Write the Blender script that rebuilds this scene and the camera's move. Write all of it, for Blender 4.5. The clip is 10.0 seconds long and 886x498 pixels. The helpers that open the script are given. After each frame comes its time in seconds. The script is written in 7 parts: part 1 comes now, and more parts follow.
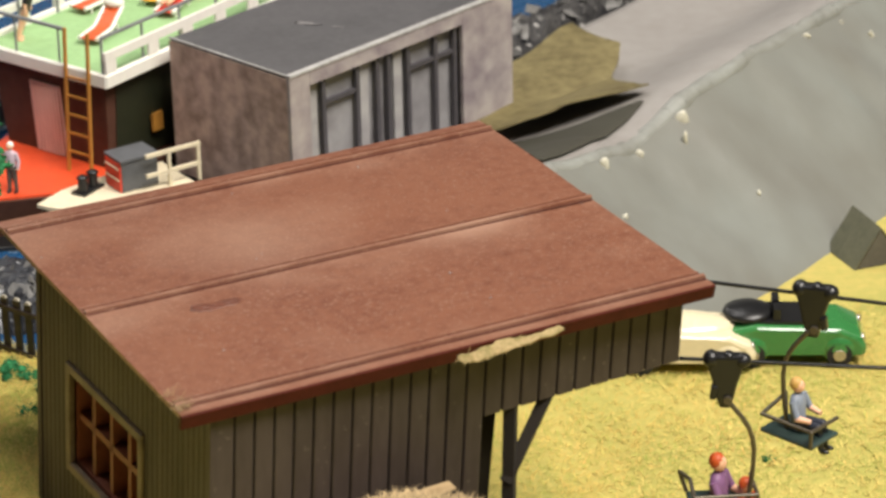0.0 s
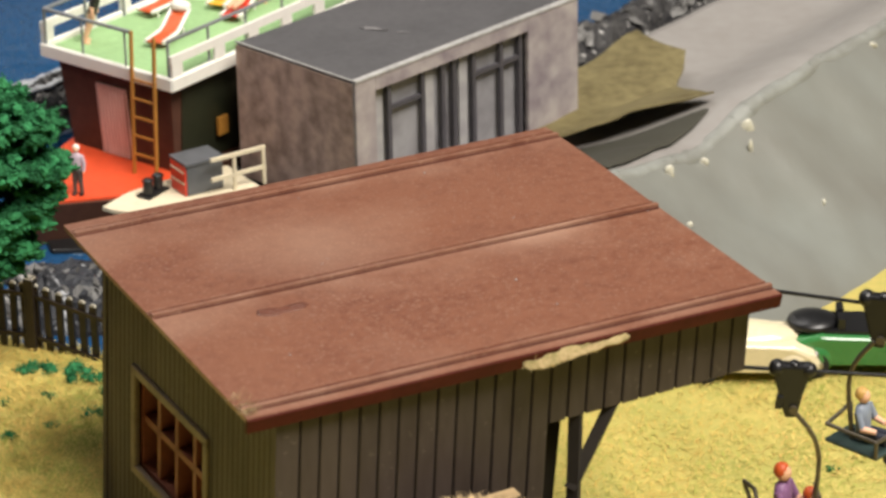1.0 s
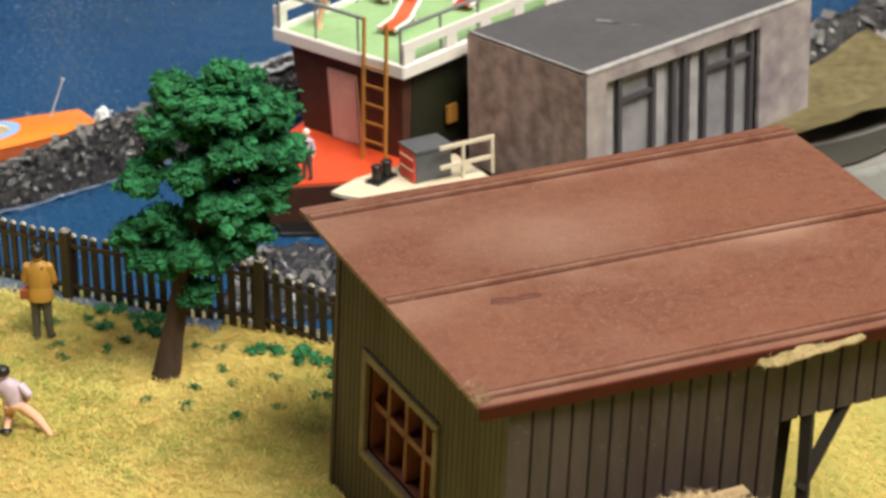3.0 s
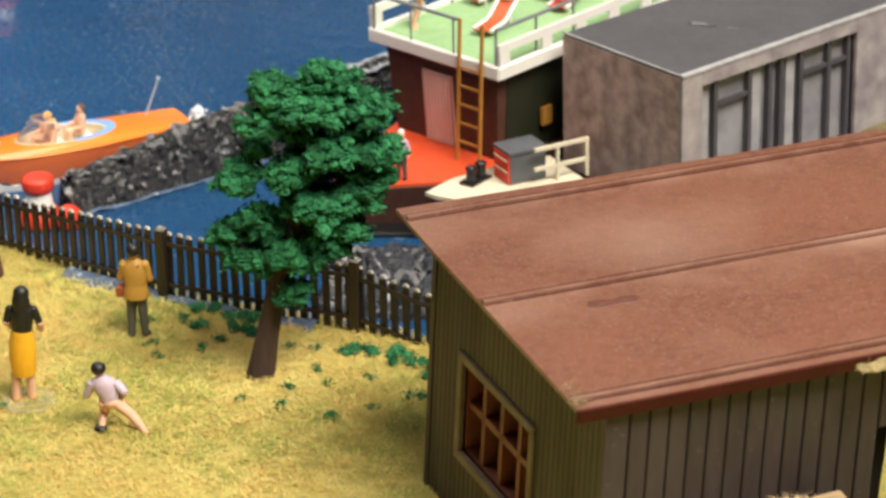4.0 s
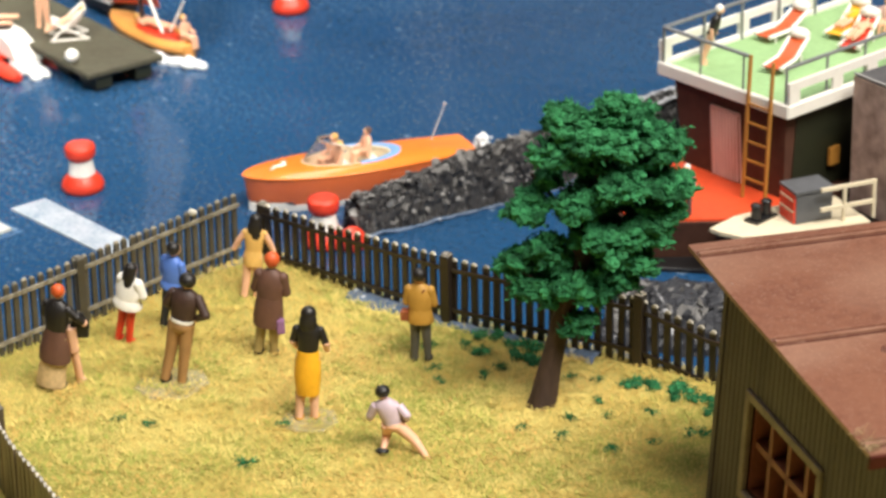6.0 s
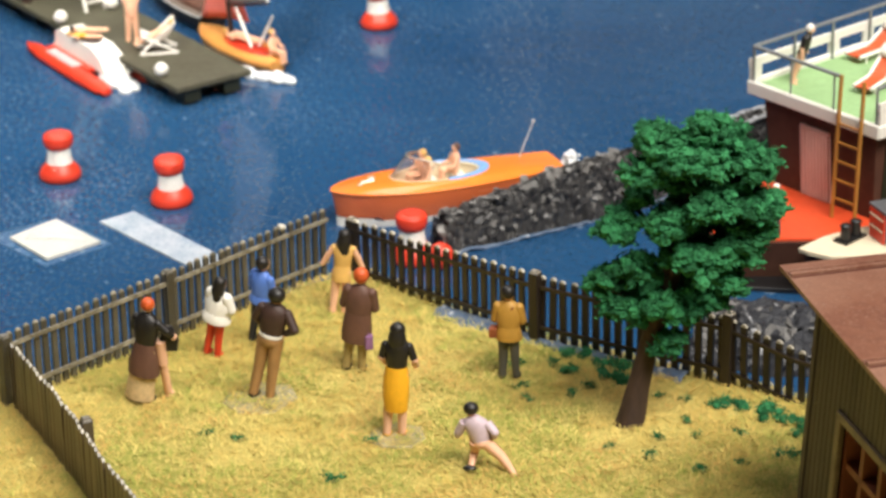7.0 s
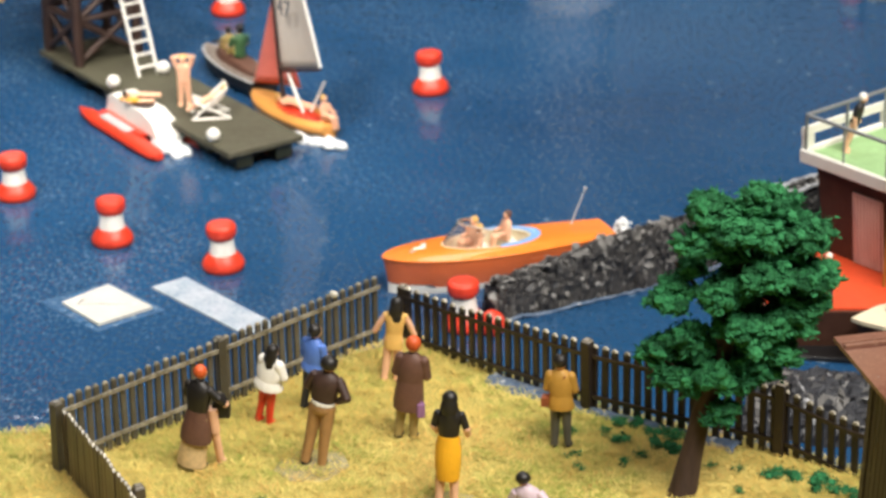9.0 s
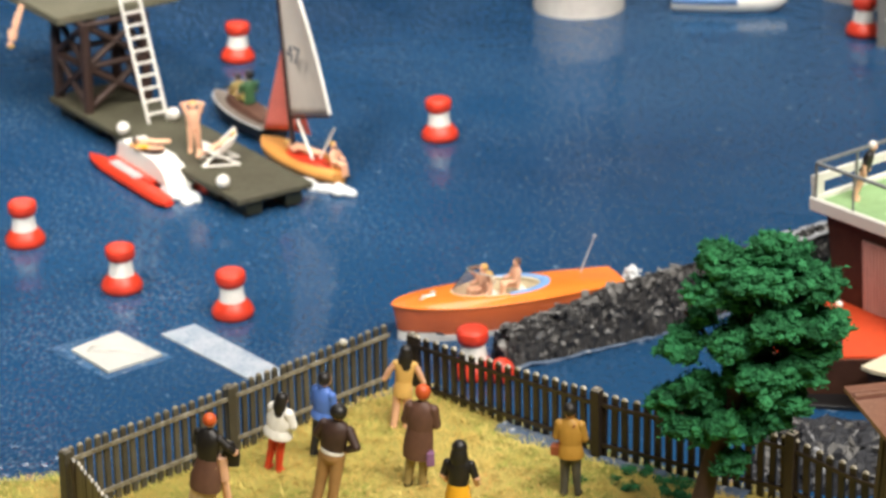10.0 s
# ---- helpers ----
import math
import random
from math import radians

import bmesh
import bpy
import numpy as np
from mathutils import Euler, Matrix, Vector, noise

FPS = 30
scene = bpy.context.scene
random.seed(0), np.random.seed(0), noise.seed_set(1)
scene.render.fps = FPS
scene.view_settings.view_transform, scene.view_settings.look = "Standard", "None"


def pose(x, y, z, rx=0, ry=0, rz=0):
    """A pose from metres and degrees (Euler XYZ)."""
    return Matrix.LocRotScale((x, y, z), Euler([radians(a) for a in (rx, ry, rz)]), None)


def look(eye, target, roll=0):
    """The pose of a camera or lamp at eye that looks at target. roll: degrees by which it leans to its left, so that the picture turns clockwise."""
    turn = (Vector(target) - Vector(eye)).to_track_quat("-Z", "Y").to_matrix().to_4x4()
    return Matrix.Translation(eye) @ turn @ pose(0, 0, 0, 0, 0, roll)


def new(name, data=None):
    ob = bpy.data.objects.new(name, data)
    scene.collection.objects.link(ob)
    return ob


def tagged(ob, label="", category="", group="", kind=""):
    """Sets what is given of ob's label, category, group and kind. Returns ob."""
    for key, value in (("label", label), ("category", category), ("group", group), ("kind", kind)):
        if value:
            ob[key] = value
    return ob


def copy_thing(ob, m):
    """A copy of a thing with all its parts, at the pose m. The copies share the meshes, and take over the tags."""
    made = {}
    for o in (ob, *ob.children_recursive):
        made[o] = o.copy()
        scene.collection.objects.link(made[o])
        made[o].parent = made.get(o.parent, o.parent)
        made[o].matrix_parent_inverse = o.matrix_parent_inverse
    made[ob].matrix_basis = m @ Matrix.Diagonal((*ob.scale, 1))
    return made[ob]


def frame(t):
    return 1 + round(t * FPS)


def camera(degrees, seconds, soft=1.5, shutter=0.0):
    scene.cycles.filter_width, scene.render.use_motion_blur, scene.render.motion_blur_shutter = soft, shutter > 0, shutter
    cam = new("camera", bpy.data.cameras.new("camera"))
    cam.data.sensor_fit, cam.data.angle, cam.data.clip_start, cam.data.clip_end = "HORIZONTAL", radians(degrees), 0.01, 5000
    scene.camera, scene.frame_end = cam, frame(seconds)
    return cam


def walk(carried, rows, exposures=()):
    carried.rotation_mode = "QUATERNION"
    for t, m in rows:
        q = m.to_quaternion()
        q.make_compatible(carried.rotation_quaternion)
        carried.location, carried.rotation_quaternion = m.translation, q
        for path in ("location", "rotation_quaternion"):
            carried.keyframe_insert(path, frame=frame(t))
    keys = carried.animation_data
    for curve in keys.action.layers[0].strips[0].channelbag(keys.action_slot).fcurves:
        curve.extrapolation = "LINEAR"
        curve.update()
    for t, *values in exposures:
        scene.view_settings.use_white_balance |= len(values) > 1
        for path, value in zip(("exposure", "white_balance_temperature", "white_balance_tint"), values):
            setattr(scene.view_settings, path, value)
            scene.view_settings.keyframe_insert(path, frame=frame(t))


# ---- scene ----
FOV = 2 * math.degrees(math.atan(784 / 5400))
cam = camera(FOV, 10.0, soft=2.8)
# a tripod: pan head 0.30 m over the water, the lens 0.0908 m in front of the pivot
PIVOT_Z, REACH = 0.30, 0.0908
# seconds, pan, tilt, roll (degrees)
ROWS = [
    (0.0, -0.000, -24.500, -1.300),
    (0.5, 0.300, -24.418, -1.233),
    (1.0, 1.151, -24.378, -1.234),
    (1.5, 1.993, -24.398, -1.209),
    (2.0, 3.021, -24.430, -1.202),
    (2.5, 4.000, -24.440, -1.222),
    (3.0, 5.229, -24.443, -1.199),
    (4.5, 7.795, -24.330, -1.288),
    (5.0, 9.048, -24.176, -1.020),
    (5.5, 10.570, -23.941, -0.943),
    (6.0, 11.981, -23.776, -1.114),
    (7.5, 13.834, -23.246, -1.168),
    (8.0, 13.979, -22.959, -1.227),
    (8.5, 14.272, -22.707, -1.205),
    (9.0, 14.453, -22.345, -1.242),
    (9.5, 14.481, -21.975, -1.287),
    (10.0, 14.604, -21.556, -1.241),
]
walk(cam, [(t, pose(0, 0, PIVOT_Z, 90 + tilt, 0, pan) @ pose(0, 0, -REACH, 0, 0, roll)) for t, pan, tilt, roll in ROWS],
     [(0, -0.02), (1, -0.05), (2, -0.08), (3, -0.04), (4.5, 0.1), (5.5, 0.15), (6, 0.1), (7.5, -0.02), (8.5, 0.02), (10, -0.1)])
cam.data.dof.use_dof = True
cam.data.dof.focus_distance = 0.54
cam.data.dof.aperture_fstop = 54


# ---------------------------------------------------------------- light
world = bpy.data.worlds.new("hall")
scene.world = world
world.use_nodes = True
world.node_tree.nodes["Background"].inputs[0].default_value = (0.75, 0.8, 0.9, 1)
world.node_tree.nodes["Background"].inputs[1].default_value = 0.5


def area_lamp(name, eye, target, sx, sy, watts, colour):
    data = bpy.data.lights.new(name, "AREA")
    data.shape, data.size, data.size_y, data.energy, data.color = "RECTANGLE", sx, sy, watts, colour
    ob = new(name, data)
    ob.matrix_world = look(eye, target)
    return tagged(ob, "rectangular hall lamp out of view", "lamp", kind="structure")


area_lamp("hall_light", (0.4, 0.18, 1.1), (-0.07, 0.57, 0), 0.8, 0.5, 33, (1.0, 0.935, 0.85))
area_lamp("hall_light", (-0.36, 0.96, 0.85), (-0.28, 0.74, 0), 0.7, 0.35, 4, (1.0, 0.96, 0.92))
# narrow fill with no known lamp behind it, added to brighten raft and sail
spot = area_lamp("harbour_fill", (-0.45, 0.1, 0.9), (-0.29, 0.79, 0.02), 0.2, 0.2, 0.3, (1.0, 0.95, 0.88))
spot.data.spread = math.radians(24)
# low bright panels on the far hall wall, which glitter in the water
for x, z, sx, sz, watts in ((-0.92, 0.92, 0.4, 0.25, 3.5), (-0.17, 0.41, 0.52, 0.15, 0.06)):
    area_lamp("hall_light", (x, 2.08, z), (x * 0.6, 0.3, 0.2), sx, sz, watts, (1.0, 0.95, 0.9))

# ---------------------------------------------------------------- materials
MM = 0.001


def mat(name, colour, rough=0.6, vary=0.15, grain=900.0, stain=120.0, bump=0.2, metal=0.0, depth=0.0001, island=0.0, obj=0.0,
        second=None, coat=0.0, spec=0.5, stretch=(1, 1, 1), trans=0.0, speck=None, speck_at=0.66, speck_size=700.0, lo=0.75, hi=1.3):
    """A painted or natural surface with variation at two scales; grain and stain in cycles per metre."""
    m = bpy.data.materials.new(name)
    m.use_nodes = True
    t = m.node_tree
    n, l = t.nodes, t.links
    b = n["Principled BSDF"]
    co = n.new("ShaderNodeTexCoord")
    mp = n.new("ShaderNodeMapping")
    mp.inputs["Scale"].default_value = stretch
    l.new(co.outputs["Object"], mp.inputs["Vector"])
    fine, wide = n.new("ShaderNodeTexNoise"), n.new("ShaderNodeTexNoise")
    for k, s, d in ((fine, grain, 6), (wide, stain, 4)):
        k.inputs["Scale"].default_value = s
        k.inputs["Detail"].default_value = d
        l.new(mp.outputs[0], k.inputs["Vector"])
    mix = n.new("ShaderNodeMix")
    mix.data_type = "RGBA"
    c2 = second if second else tuple(c * 0.55 for c in colour)
    mix.inputs["A"].default_value = (*colour, 1)
    mix.inputs["B"].default_value = (*c2, 1)
    add = n.new("ShaderNodeMath")
    add.operation = "ADD"
    l.new(fine.outputs["Fac"], add.inputs[0])
    l.new(wide.outputs["Fac"], add.inputs[1])
    ramp = n.new("ShaderNodeMapRange")
    ramp.inputs["From Min"].default_value = lo
    ramp.inputs["From Max"].default_value = hi
    ramp.inputs["To Min"].default_value = 0.0
    ramp.inputs["To Max"].default_value = min(1.0, vary * 3)
    l.new(add.outputs[0], ramp.inputs["Value"])
    l.new(ramp.outputs[0], mix.inputs["Factor"])
    out = mix.outputs["Result"]
    if speck:
        sn, sr, sm = n.new("ShaderNodeTexNoise"), n.new("ShaderNodeMapRange"), n.new("ShaderNodeMix")
        sn.inputs["Scale"].default_value, sn.inputs["Detail"].default_value = speck_size, 3
        l.new(co.outputs["Object"], sn.inputs["Vector"])
        sr.inputs["From Min"].default_value, sr.inputs["From Max"].default_value, sr.inputs["To Max"].default_value = speck_at, speck_at + 0.1, 0.7
        l.new(sn.outputs["Fac"], sr.inputs["Value"])
        sm.data_type = "RGBA"
        l.new(sr.outputs[0], sm.inputs["Factor"])
        l.new(out, sm.inputs["A"])
        sm.inputs["B"].default_value = (*speck, 1)
        out = sm.outputs["Result"]
    if island or obj:
        hsv = n.new("ShaderNodeHueSaturation")
        src = n.new("ShaderNodeNewGeometry").outputs["Random Per Island"] if island else n.new("ShaderNodeObjectInfo").outputs["Random"]
        k = island or obj
        mr = n.new("ShaderNodeMapRange")
        mr.inputs["To Min"].default_value = 1 - k
        mr.inputs["To Max"].default_value = 1 + k
        l.new(src, mr.inputs["Value"])
        l.new(mr.outputs[0], hsv.inputs["Value"])
        l.new(out, hsv.inputs["Color"])
        out = hsv.outputs[0]
    l.new(out, b.inputs["Base Color"])
    b.inputs["Metallic"].default_value = metal
    b.inputs["Coat Weight"].default_value = coat
    b.inputs["Specular IOR Level"].default_value = spec
    b.inputs["Transmission Weight"].default_value = trans
    rr = n.new("ShaderNodeMapRange")
    rr.inputs["To Min"].default_value = max(0.03, rough - 0.12)
    rr.inputs["To Max"].default_value = min(1, rough + 0.12)
    l.new(wide.outputs["Fac"], rr.inputs["Value"])
    l.new(rr.outputs[0], b.inputs["Roughness"])
    if bump:
        bp = n.new("ShaderNodeBump")
        bp.inputs["Strength"].default_value = bump
        bp.inputs["Distance"].default_value = depth
        l.new(fine.outputs["Fac"], bp.inputs["Height"])
        l.new(bp.outputs[0], b.inputs["Normal"])
    return m


M = {}


def roof_material():
    """Red-brown moulded roof with pale dust gathered in front of the two upper seams."""
    m = mat("roof_brown", (0.2, 0.084, 0.05), 0.34, 0.34, 520, 30, 0.1, second=(0.14, 0.052, 0.031), depth=0.00005, speck=(0.28, 0.16, 0.11), speck_at=0.57, speck_size=1600, lo=0.8, hi=1.25)
    n, l = m.node_tree.nodes, m.node_tree.links
    b = n["Principled BSDF"]
    base = b.inputs["Base Color"].links[0].from_socket
    co, xyz = n.new("ShaderNodeTexCoord"), n.new("ShaderNodeSeparateXYZ")
    l.new(co.outputs["Object"], xyz.inputs[0])
    tilt = n.new("ShaderNodeMath")
    tilt.operation, tilt.inputs[1].default_value = "MULTIPLY_ADD", 0.033
    l.new(xyz.outputs["X"], tilt.inputs[0])
    l.new(xyz.outputs["Y"], tilt.inputs[2])
    total = None
    for seam, reach in ((0.0722, 0.009), (0.0368, 0.013), (0.0008, 0.004)):
        fade = n.new("ShaderNodeMapRange")
        fade.inputs["From Min"].default_value, fade.inputs["From Max"].default_value = seam - reach, seam
        l.new(tilt.outputs[0], fade.inputs["Value"])
        cut = n.new("ShaderNodeMath")
        cut.operation, cut.inputs[1].default_value = "LESS_THAN", seam
        l.new(tilt.outputs[0], cut.inputs[0])
        both = n.new("ShaderNodeMath")
        both.operation = "MULTIPLY"
        l.new(fade.outputs[0], both.inputs[0])
        l.new(cut.outputs[0], both.inputs[1])
        if total:
            join = n.new("ShaderNodeMath")
            join.operation = "ADD"
            l.new(total, join.inputs[0])
            l.new(both.outputs[0], join.inputs[1])
            total = join.outputs[0]
        else:
            total = both.outputs[0]
    cloud, soft = n.new("ShaderNodeTexNoise"), n.new("ShaderNodeMapRange")
    cloud.inputs["Scale"].default_value, cloud.inputs["Detail"].default_value = 55, 6
    l.new(co.outputs["Object"], cloud.inputs["Vector"])
    soft.inputs["From Min"].default_value, soft.inputs["From Max"].default_value, soft.inputs["To Max"].default_value = 0.36, 0.68, 0.75
    l.new(cloud.outputs["Fac"], soft.inputs["Value"])
    amount = n.new("ShaderNodeMath")
    amount.operation = "MULTIPLY"
    l.new(total, amount.inputs[0])
    l.new(soft.outputs[0], amount.inputs[1])
    patch, wide = n.new("ShaderNodeTexNoise"), n.new("ShaderNodeMapRange")
    patch.inputs["Scale"].default_value, patch.inputs["Detail"].default_value = 24, 7
    l.new(co.outputs["Object"], patch.inputs["Vector"])
    wide.inputs["From Min"].default_value, wide.inputs["From Max"].default_value, wide.inputs["To Max"].default_value = 0.48, 0.7, 0.4
    l.new(patch.outputs["Fac"], wide.inputs["Value"])
    most = n.new("ShaderNodeMath")
    most.operation, most.use_clamp = "MAXIMUM", True
    l.new(amount.outputs[0], most.inputs[0])
    l.new(wide.outputs[0], most.inputs[1])
    mix = n.new("ShaderNodeMix")
    mix.data_type = "RGBA"
    mix.inputs["B"].default_value = (0.36, 0.22, 0.155, 1)
    l.new(most.outputs[0], mix.inputs["Factor"])
    l.new(base, mix.inputs["A"])
    l.new(mix.outputs["Result"], b.inputs["Base Color"])
    return m


M["roof"] = roof_material()
M["stain"] = mat("roof_stain", (0.165, 0.06, 0.038), 0.36, 0.3, 1500, 300, 0.2)
M["roof_edge"] = mat("roof_edge_brown", (0.1, 0.025, 0.016), 0.75, 0.3, 1500, 200, 0.4, speck=(0.34, 0.2, 0.15), speck_at=0.67, speck_size=400)
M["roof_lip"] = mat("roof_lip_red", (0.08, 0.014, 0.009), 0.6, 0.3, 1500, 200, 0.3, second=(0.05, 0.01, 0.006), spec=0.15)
M["plank"] = mat("plank_olive", (0.059, 0.045, 0.04), 0.5, 0.3, 900, 150, 0.25, obj=0.12, stretch=(1, 1, 0.25), second=(0.04, 0.029, 0.025), spec=0.35, speck=(0.16, 0.14, 0.11), speck_at=0.68, speck_size=900)
M["groove"] = mat("groove_dark", (0.012, 0.01, 0.008), 0.9, 0.1)
M["shed_dark"] = mat("shed_inside", (0.02, 0.015, 0.01), 0.9, 0.1)
M["win_frame"] = mat("window_tan", (0.19, 0.14, 0.09), 0.5, 0.25, 1200, 200, 0.2)
M["win_bar"] = mat("window_red_brown", (0.25, 0.075, 0.04), 0.5, 0.2, 1200, 200, 0.2)
M["moss"] = mat("moss_flake", (0.42, 0.31, 0.15), 0.9, 0.5, 1800, 400, 0.8, second=(0.2, 0.17, 0.06), depth=0.0004)
M["straw"] = mat("dry_straw", (0.52, 0.38, 0.2), 0.85, 0.3, 900, 100, 0.0, island=0.45)
M["soil"] = mat("lawn_base", (0.5, 0.4, 0.11), 0.95, 0.35, 420, 45, 0.5, second=(0.36, 0.34, 0.085), depth=0.0006)
M["grass"] = mat("static_grass", (0.68, 0.55, 0.16), 0.85, 0.34, 160, 26, 0.0, island=0.12, second=(0.6, 0.42, 0.1), lo=0.87, hi=1.17)
M["grass_tan"] = mat("static_grass_tan", (0.66, 0.4, 0.11), 0.85, 0.34, 160, 26, 0.0, island=0.12, second=(0.6, 0.45, 0.12), lo=0.87, hi=1.17)
M["grass_green"] = mat("static_grass_green", (0.3, 0.34, 0.055), 0.85, 0.35, 160, 26, 0.0, island=0.14, second=(0.52, 0.45, 0.11), lo=0.9, hi=1.16)
M["leaf"] = mat("foam_green", (0.047, 0.24, 0.09), 0.95, 0.33, 1800, 160, 1.0, island=0.45, second=(0.011, 0.085, 0.032), depth=0.0006, spec=0.2)
M["bark"] = mat("bark_brown", (0.07, 0.04, 0.028), 0.8, 0.35, 900, 160, 0.6, stretch=(1, 1, 0.3), depth=0.0003)
M["fence_olive"] = mat("fence_olive_grey", (0.076, 0.073, 0.06), 0.36, 0.35, 900, 200, 0.3, obj=0.3, second=(0.07, 0.055, 0.03))
M["fence_tan"] = mat("fence_tan_brown", (0.115, 0.088, 0.058), 0.42, 0.35, 900, 200, 0.3, obj=0.3, second=(0.075, 0.055, 0.033), stretch=(1, 1, 0.3))
M["fence_worn"] = mat("fence_worn_edge", (0.44, 0.41, 0.34), 0.4, 0.5, 1200, 260, 0.3, obj=0.5, second=(0.12, 0.1, 0.06))
M["shore"] = mat("shore_plaster", (0.13, 0.17, 0.24), 0.6, 0.5, 900, 200, 0.8, second=(0.04, 0.09, 0.18), depth=0.0005, speck=(0.6, 0.62, 0.62), speck_at=0.6, speck_size=600)
M["rail_worn"] = mat("rail_worn", (0.3, 0.275, 0.21), 0.35, 0.5, 1000, 300, 0.3, second=(0.09, 0.075, 0.045))
M["plaster_drip"] = mat("plaster_drip", (0.6, 0.58, 0.48), 0.5, 0.2, 700, 150, 0.3)
M["plaster_rim"] = mat("plaster_rim", (0.27, 0.28, 0.26), 0.5, 0.4, 300, 60, 0.3, second=(0.2, 0.2, 0.18))
M["straw_board"] = mat("board_pale", (0.42, 0.3, 0.16), 0.7, 0.35, 900, 120, 0.3, second=(0.26, 0.17, 0.08), stretch=(0.2, 1, 1))
M["glue"] = mat("dried_glue", (0.52, 0.48, 0.32), 0.3, 0.35, 500, 90, 0.2, second=(0.55, 0.46, 0.2))
M["glue"].node_tree.nodes["Principled BSDF"].inputs["Alpha"].default_value = 0.5
M["film_faint"] = mat("film_clear", (0.02, 0.1, 0.22), 0.3, 0.4, 1300, 150, 0.8, second=(0.01, 0.07, 0.18), depth=0.0004, speck=(0.4, 0.48, 0.55), speck_at=0.6, speck_size=600)
M["fence"] = mat("fence_brown", (0.026, 0.018, 0.012), 0.36, 0.35, 900, 200, 0.3, obj=0.25, second=(0.02, 0.014, 0.01))
M["fence_tip"] = mat("fence_tip_bare", (0.6, 0.57, 0.48), 0.4, 0.3, 1200, 260, 0.3, obj=0.35, second=(0.3, 0.27, 0.2))
M["rock"] = mat("rock_grey", (0.062, 0.06, 0.059), 0.34, 0.6, 900, 220, 0.45, second=(0.01, 0.01, 0.012), depth=0.0006, obj=0.5, spec=0.28, speck=(0.5, 0.49, 0.47), speck_at=0.63, speck_size=420)
M["coal"] = mat("rock_black", (0.035, 0.037, 0.043), 0.45, 0.6, 900, 220, 0.4, second=(0.008, 0.008, 0.01), depth=0.0005, obj=0.4, spec=0.2, speck=(0.45, 0.46, 0.48), speck_at=0.6, speck_size=260)
M["rock_grey_light"] = mat("rock_grey_light", (0.12, 0.12, 0.12), 0.4, 0.6, 900, 220, 0.6, second=(0.05, 0.052, 0.058), depth=0.0006, obj=0.4)


def edge_highlights(m, colour, lo, hi, amount):
    """Pale highlights put into the colour of a material's raised edges, as if dry-brushed."""
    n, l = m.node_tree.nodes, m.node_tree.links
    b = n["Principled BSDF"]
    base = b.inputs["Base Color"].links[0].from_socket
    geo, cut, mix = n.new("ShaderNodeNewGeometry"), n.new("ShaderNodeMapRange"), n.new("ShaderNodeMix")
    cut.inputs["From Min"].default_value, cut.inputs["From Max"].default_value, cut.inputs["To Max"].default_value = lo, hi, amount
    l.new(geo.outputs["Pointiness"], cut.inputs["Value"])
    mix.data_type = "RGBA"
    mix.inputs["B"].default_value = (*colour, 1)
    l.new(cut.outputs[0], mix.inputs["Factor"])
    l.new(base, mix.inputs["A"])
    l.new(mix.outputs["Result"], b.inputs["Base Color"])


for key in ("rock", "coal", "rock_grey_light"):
    edge_highlights(M[key], (0.4, 0.39, 0.37), 0.56, 0.72, 0.45)
M["rock_pale"] = mat("rock_pale", (0.4, 0.42, 0.44), 0.7, 0.4, 700, 160, 0.7, second=(0.2, 0.2, 0.22), depth=0.0005)
M["concrete"] = mat("concrete_brown", (0.52, 0.375, 0.325), 0.8, 0.5, 300, 150, 0.4, second=(0.26, 0.18, 0.155), depth=0.0002)
M["concrete_pale"] = mat("concrete_pale", (0.4, 0.36, 0.35), 0.75, 0.42, 260, 80, 0.3, second=(0.2, 0.165, 0.185), depth=0.0002)
M["tar"] = mat("tar_roof", (0.088, 0.085, 0.089), 0.6, 0.3, 700, 60, 0.25, second=(0.06, 0.058, 0.061))
M["chip"] = mat("scuff_pale", (0.45, 0.44, 0.43), 0.7, 0.3)
M["scuff"] = mat("tar_scuff", (0.24, 0.23, 0.23), 0.7, 0.4, 500, 200, 0.2, second=(0.12, 0.115, 0.12))
M["mullion"] = mat("mullion_dark", (0.075, 0.07, 0.08), 0.5, 0.2)
M["win_grey"] = mat("window_back", (0.31, 0.305, 0.315), 0.6, 0.5, 160, 60, 0.0, second=(0.16, 0.15, 0.16))
M["curtain_grey"] = mat("curtain_grey", (0.38, 0.37, 0.365), 0.8, 0.4, 300, 90, 0.2, second=(0.25, 0.24, 0.25))
M["white"] = mat("white_plastic", (0.85, 0.83, 0.77), 0.45, 0.06, 600, 100, 0.05)
M["cream"] = mat("cream_plastic", (0.75, 0.66, 0.48), 0.5, 0.1, 600, 100, 0.05)
M["red"] = mat("red_plastic", (0.72, 0.05, 0.02), 0.4, 0.12, 500, 90, 0.05)
M["deck_red"] = mat("deck_red", (0.75, 0.085, 0.025), 0.45, 0.12, 500, 60, 0.05)
M["deck_green"] = mat("deck_green", (0.31, 0.5, 0.23), 0.7, 0.15, 800, 60, 0.1)
M["hull"] = mat("hull_brown", (0.095, 0.042, 0.028), 0.6, 0.2, 500, 90, 0.05, spec=0.2)
M["hull_green"] = mat("wall_dark_green", (0.022, 0.025, 0.012), 0.5, 0.2, 500, 90, 0.05)
M["pink"] = mat("curtain_pink", (0.72, 0.5, 0.44), 0.7, 0.1, 500, 200, 0.05)
M["pink_dark"] = mat("curtain_pink_dark", (0.4, 0.15, 0.12), 0.7, 0.2, 500, 200, 0.05)
M["ochre"] = mat("ochre_plastic", (0.48, 0.22, 0.04), 0.45, 0.15, 500, 90, 0.05)
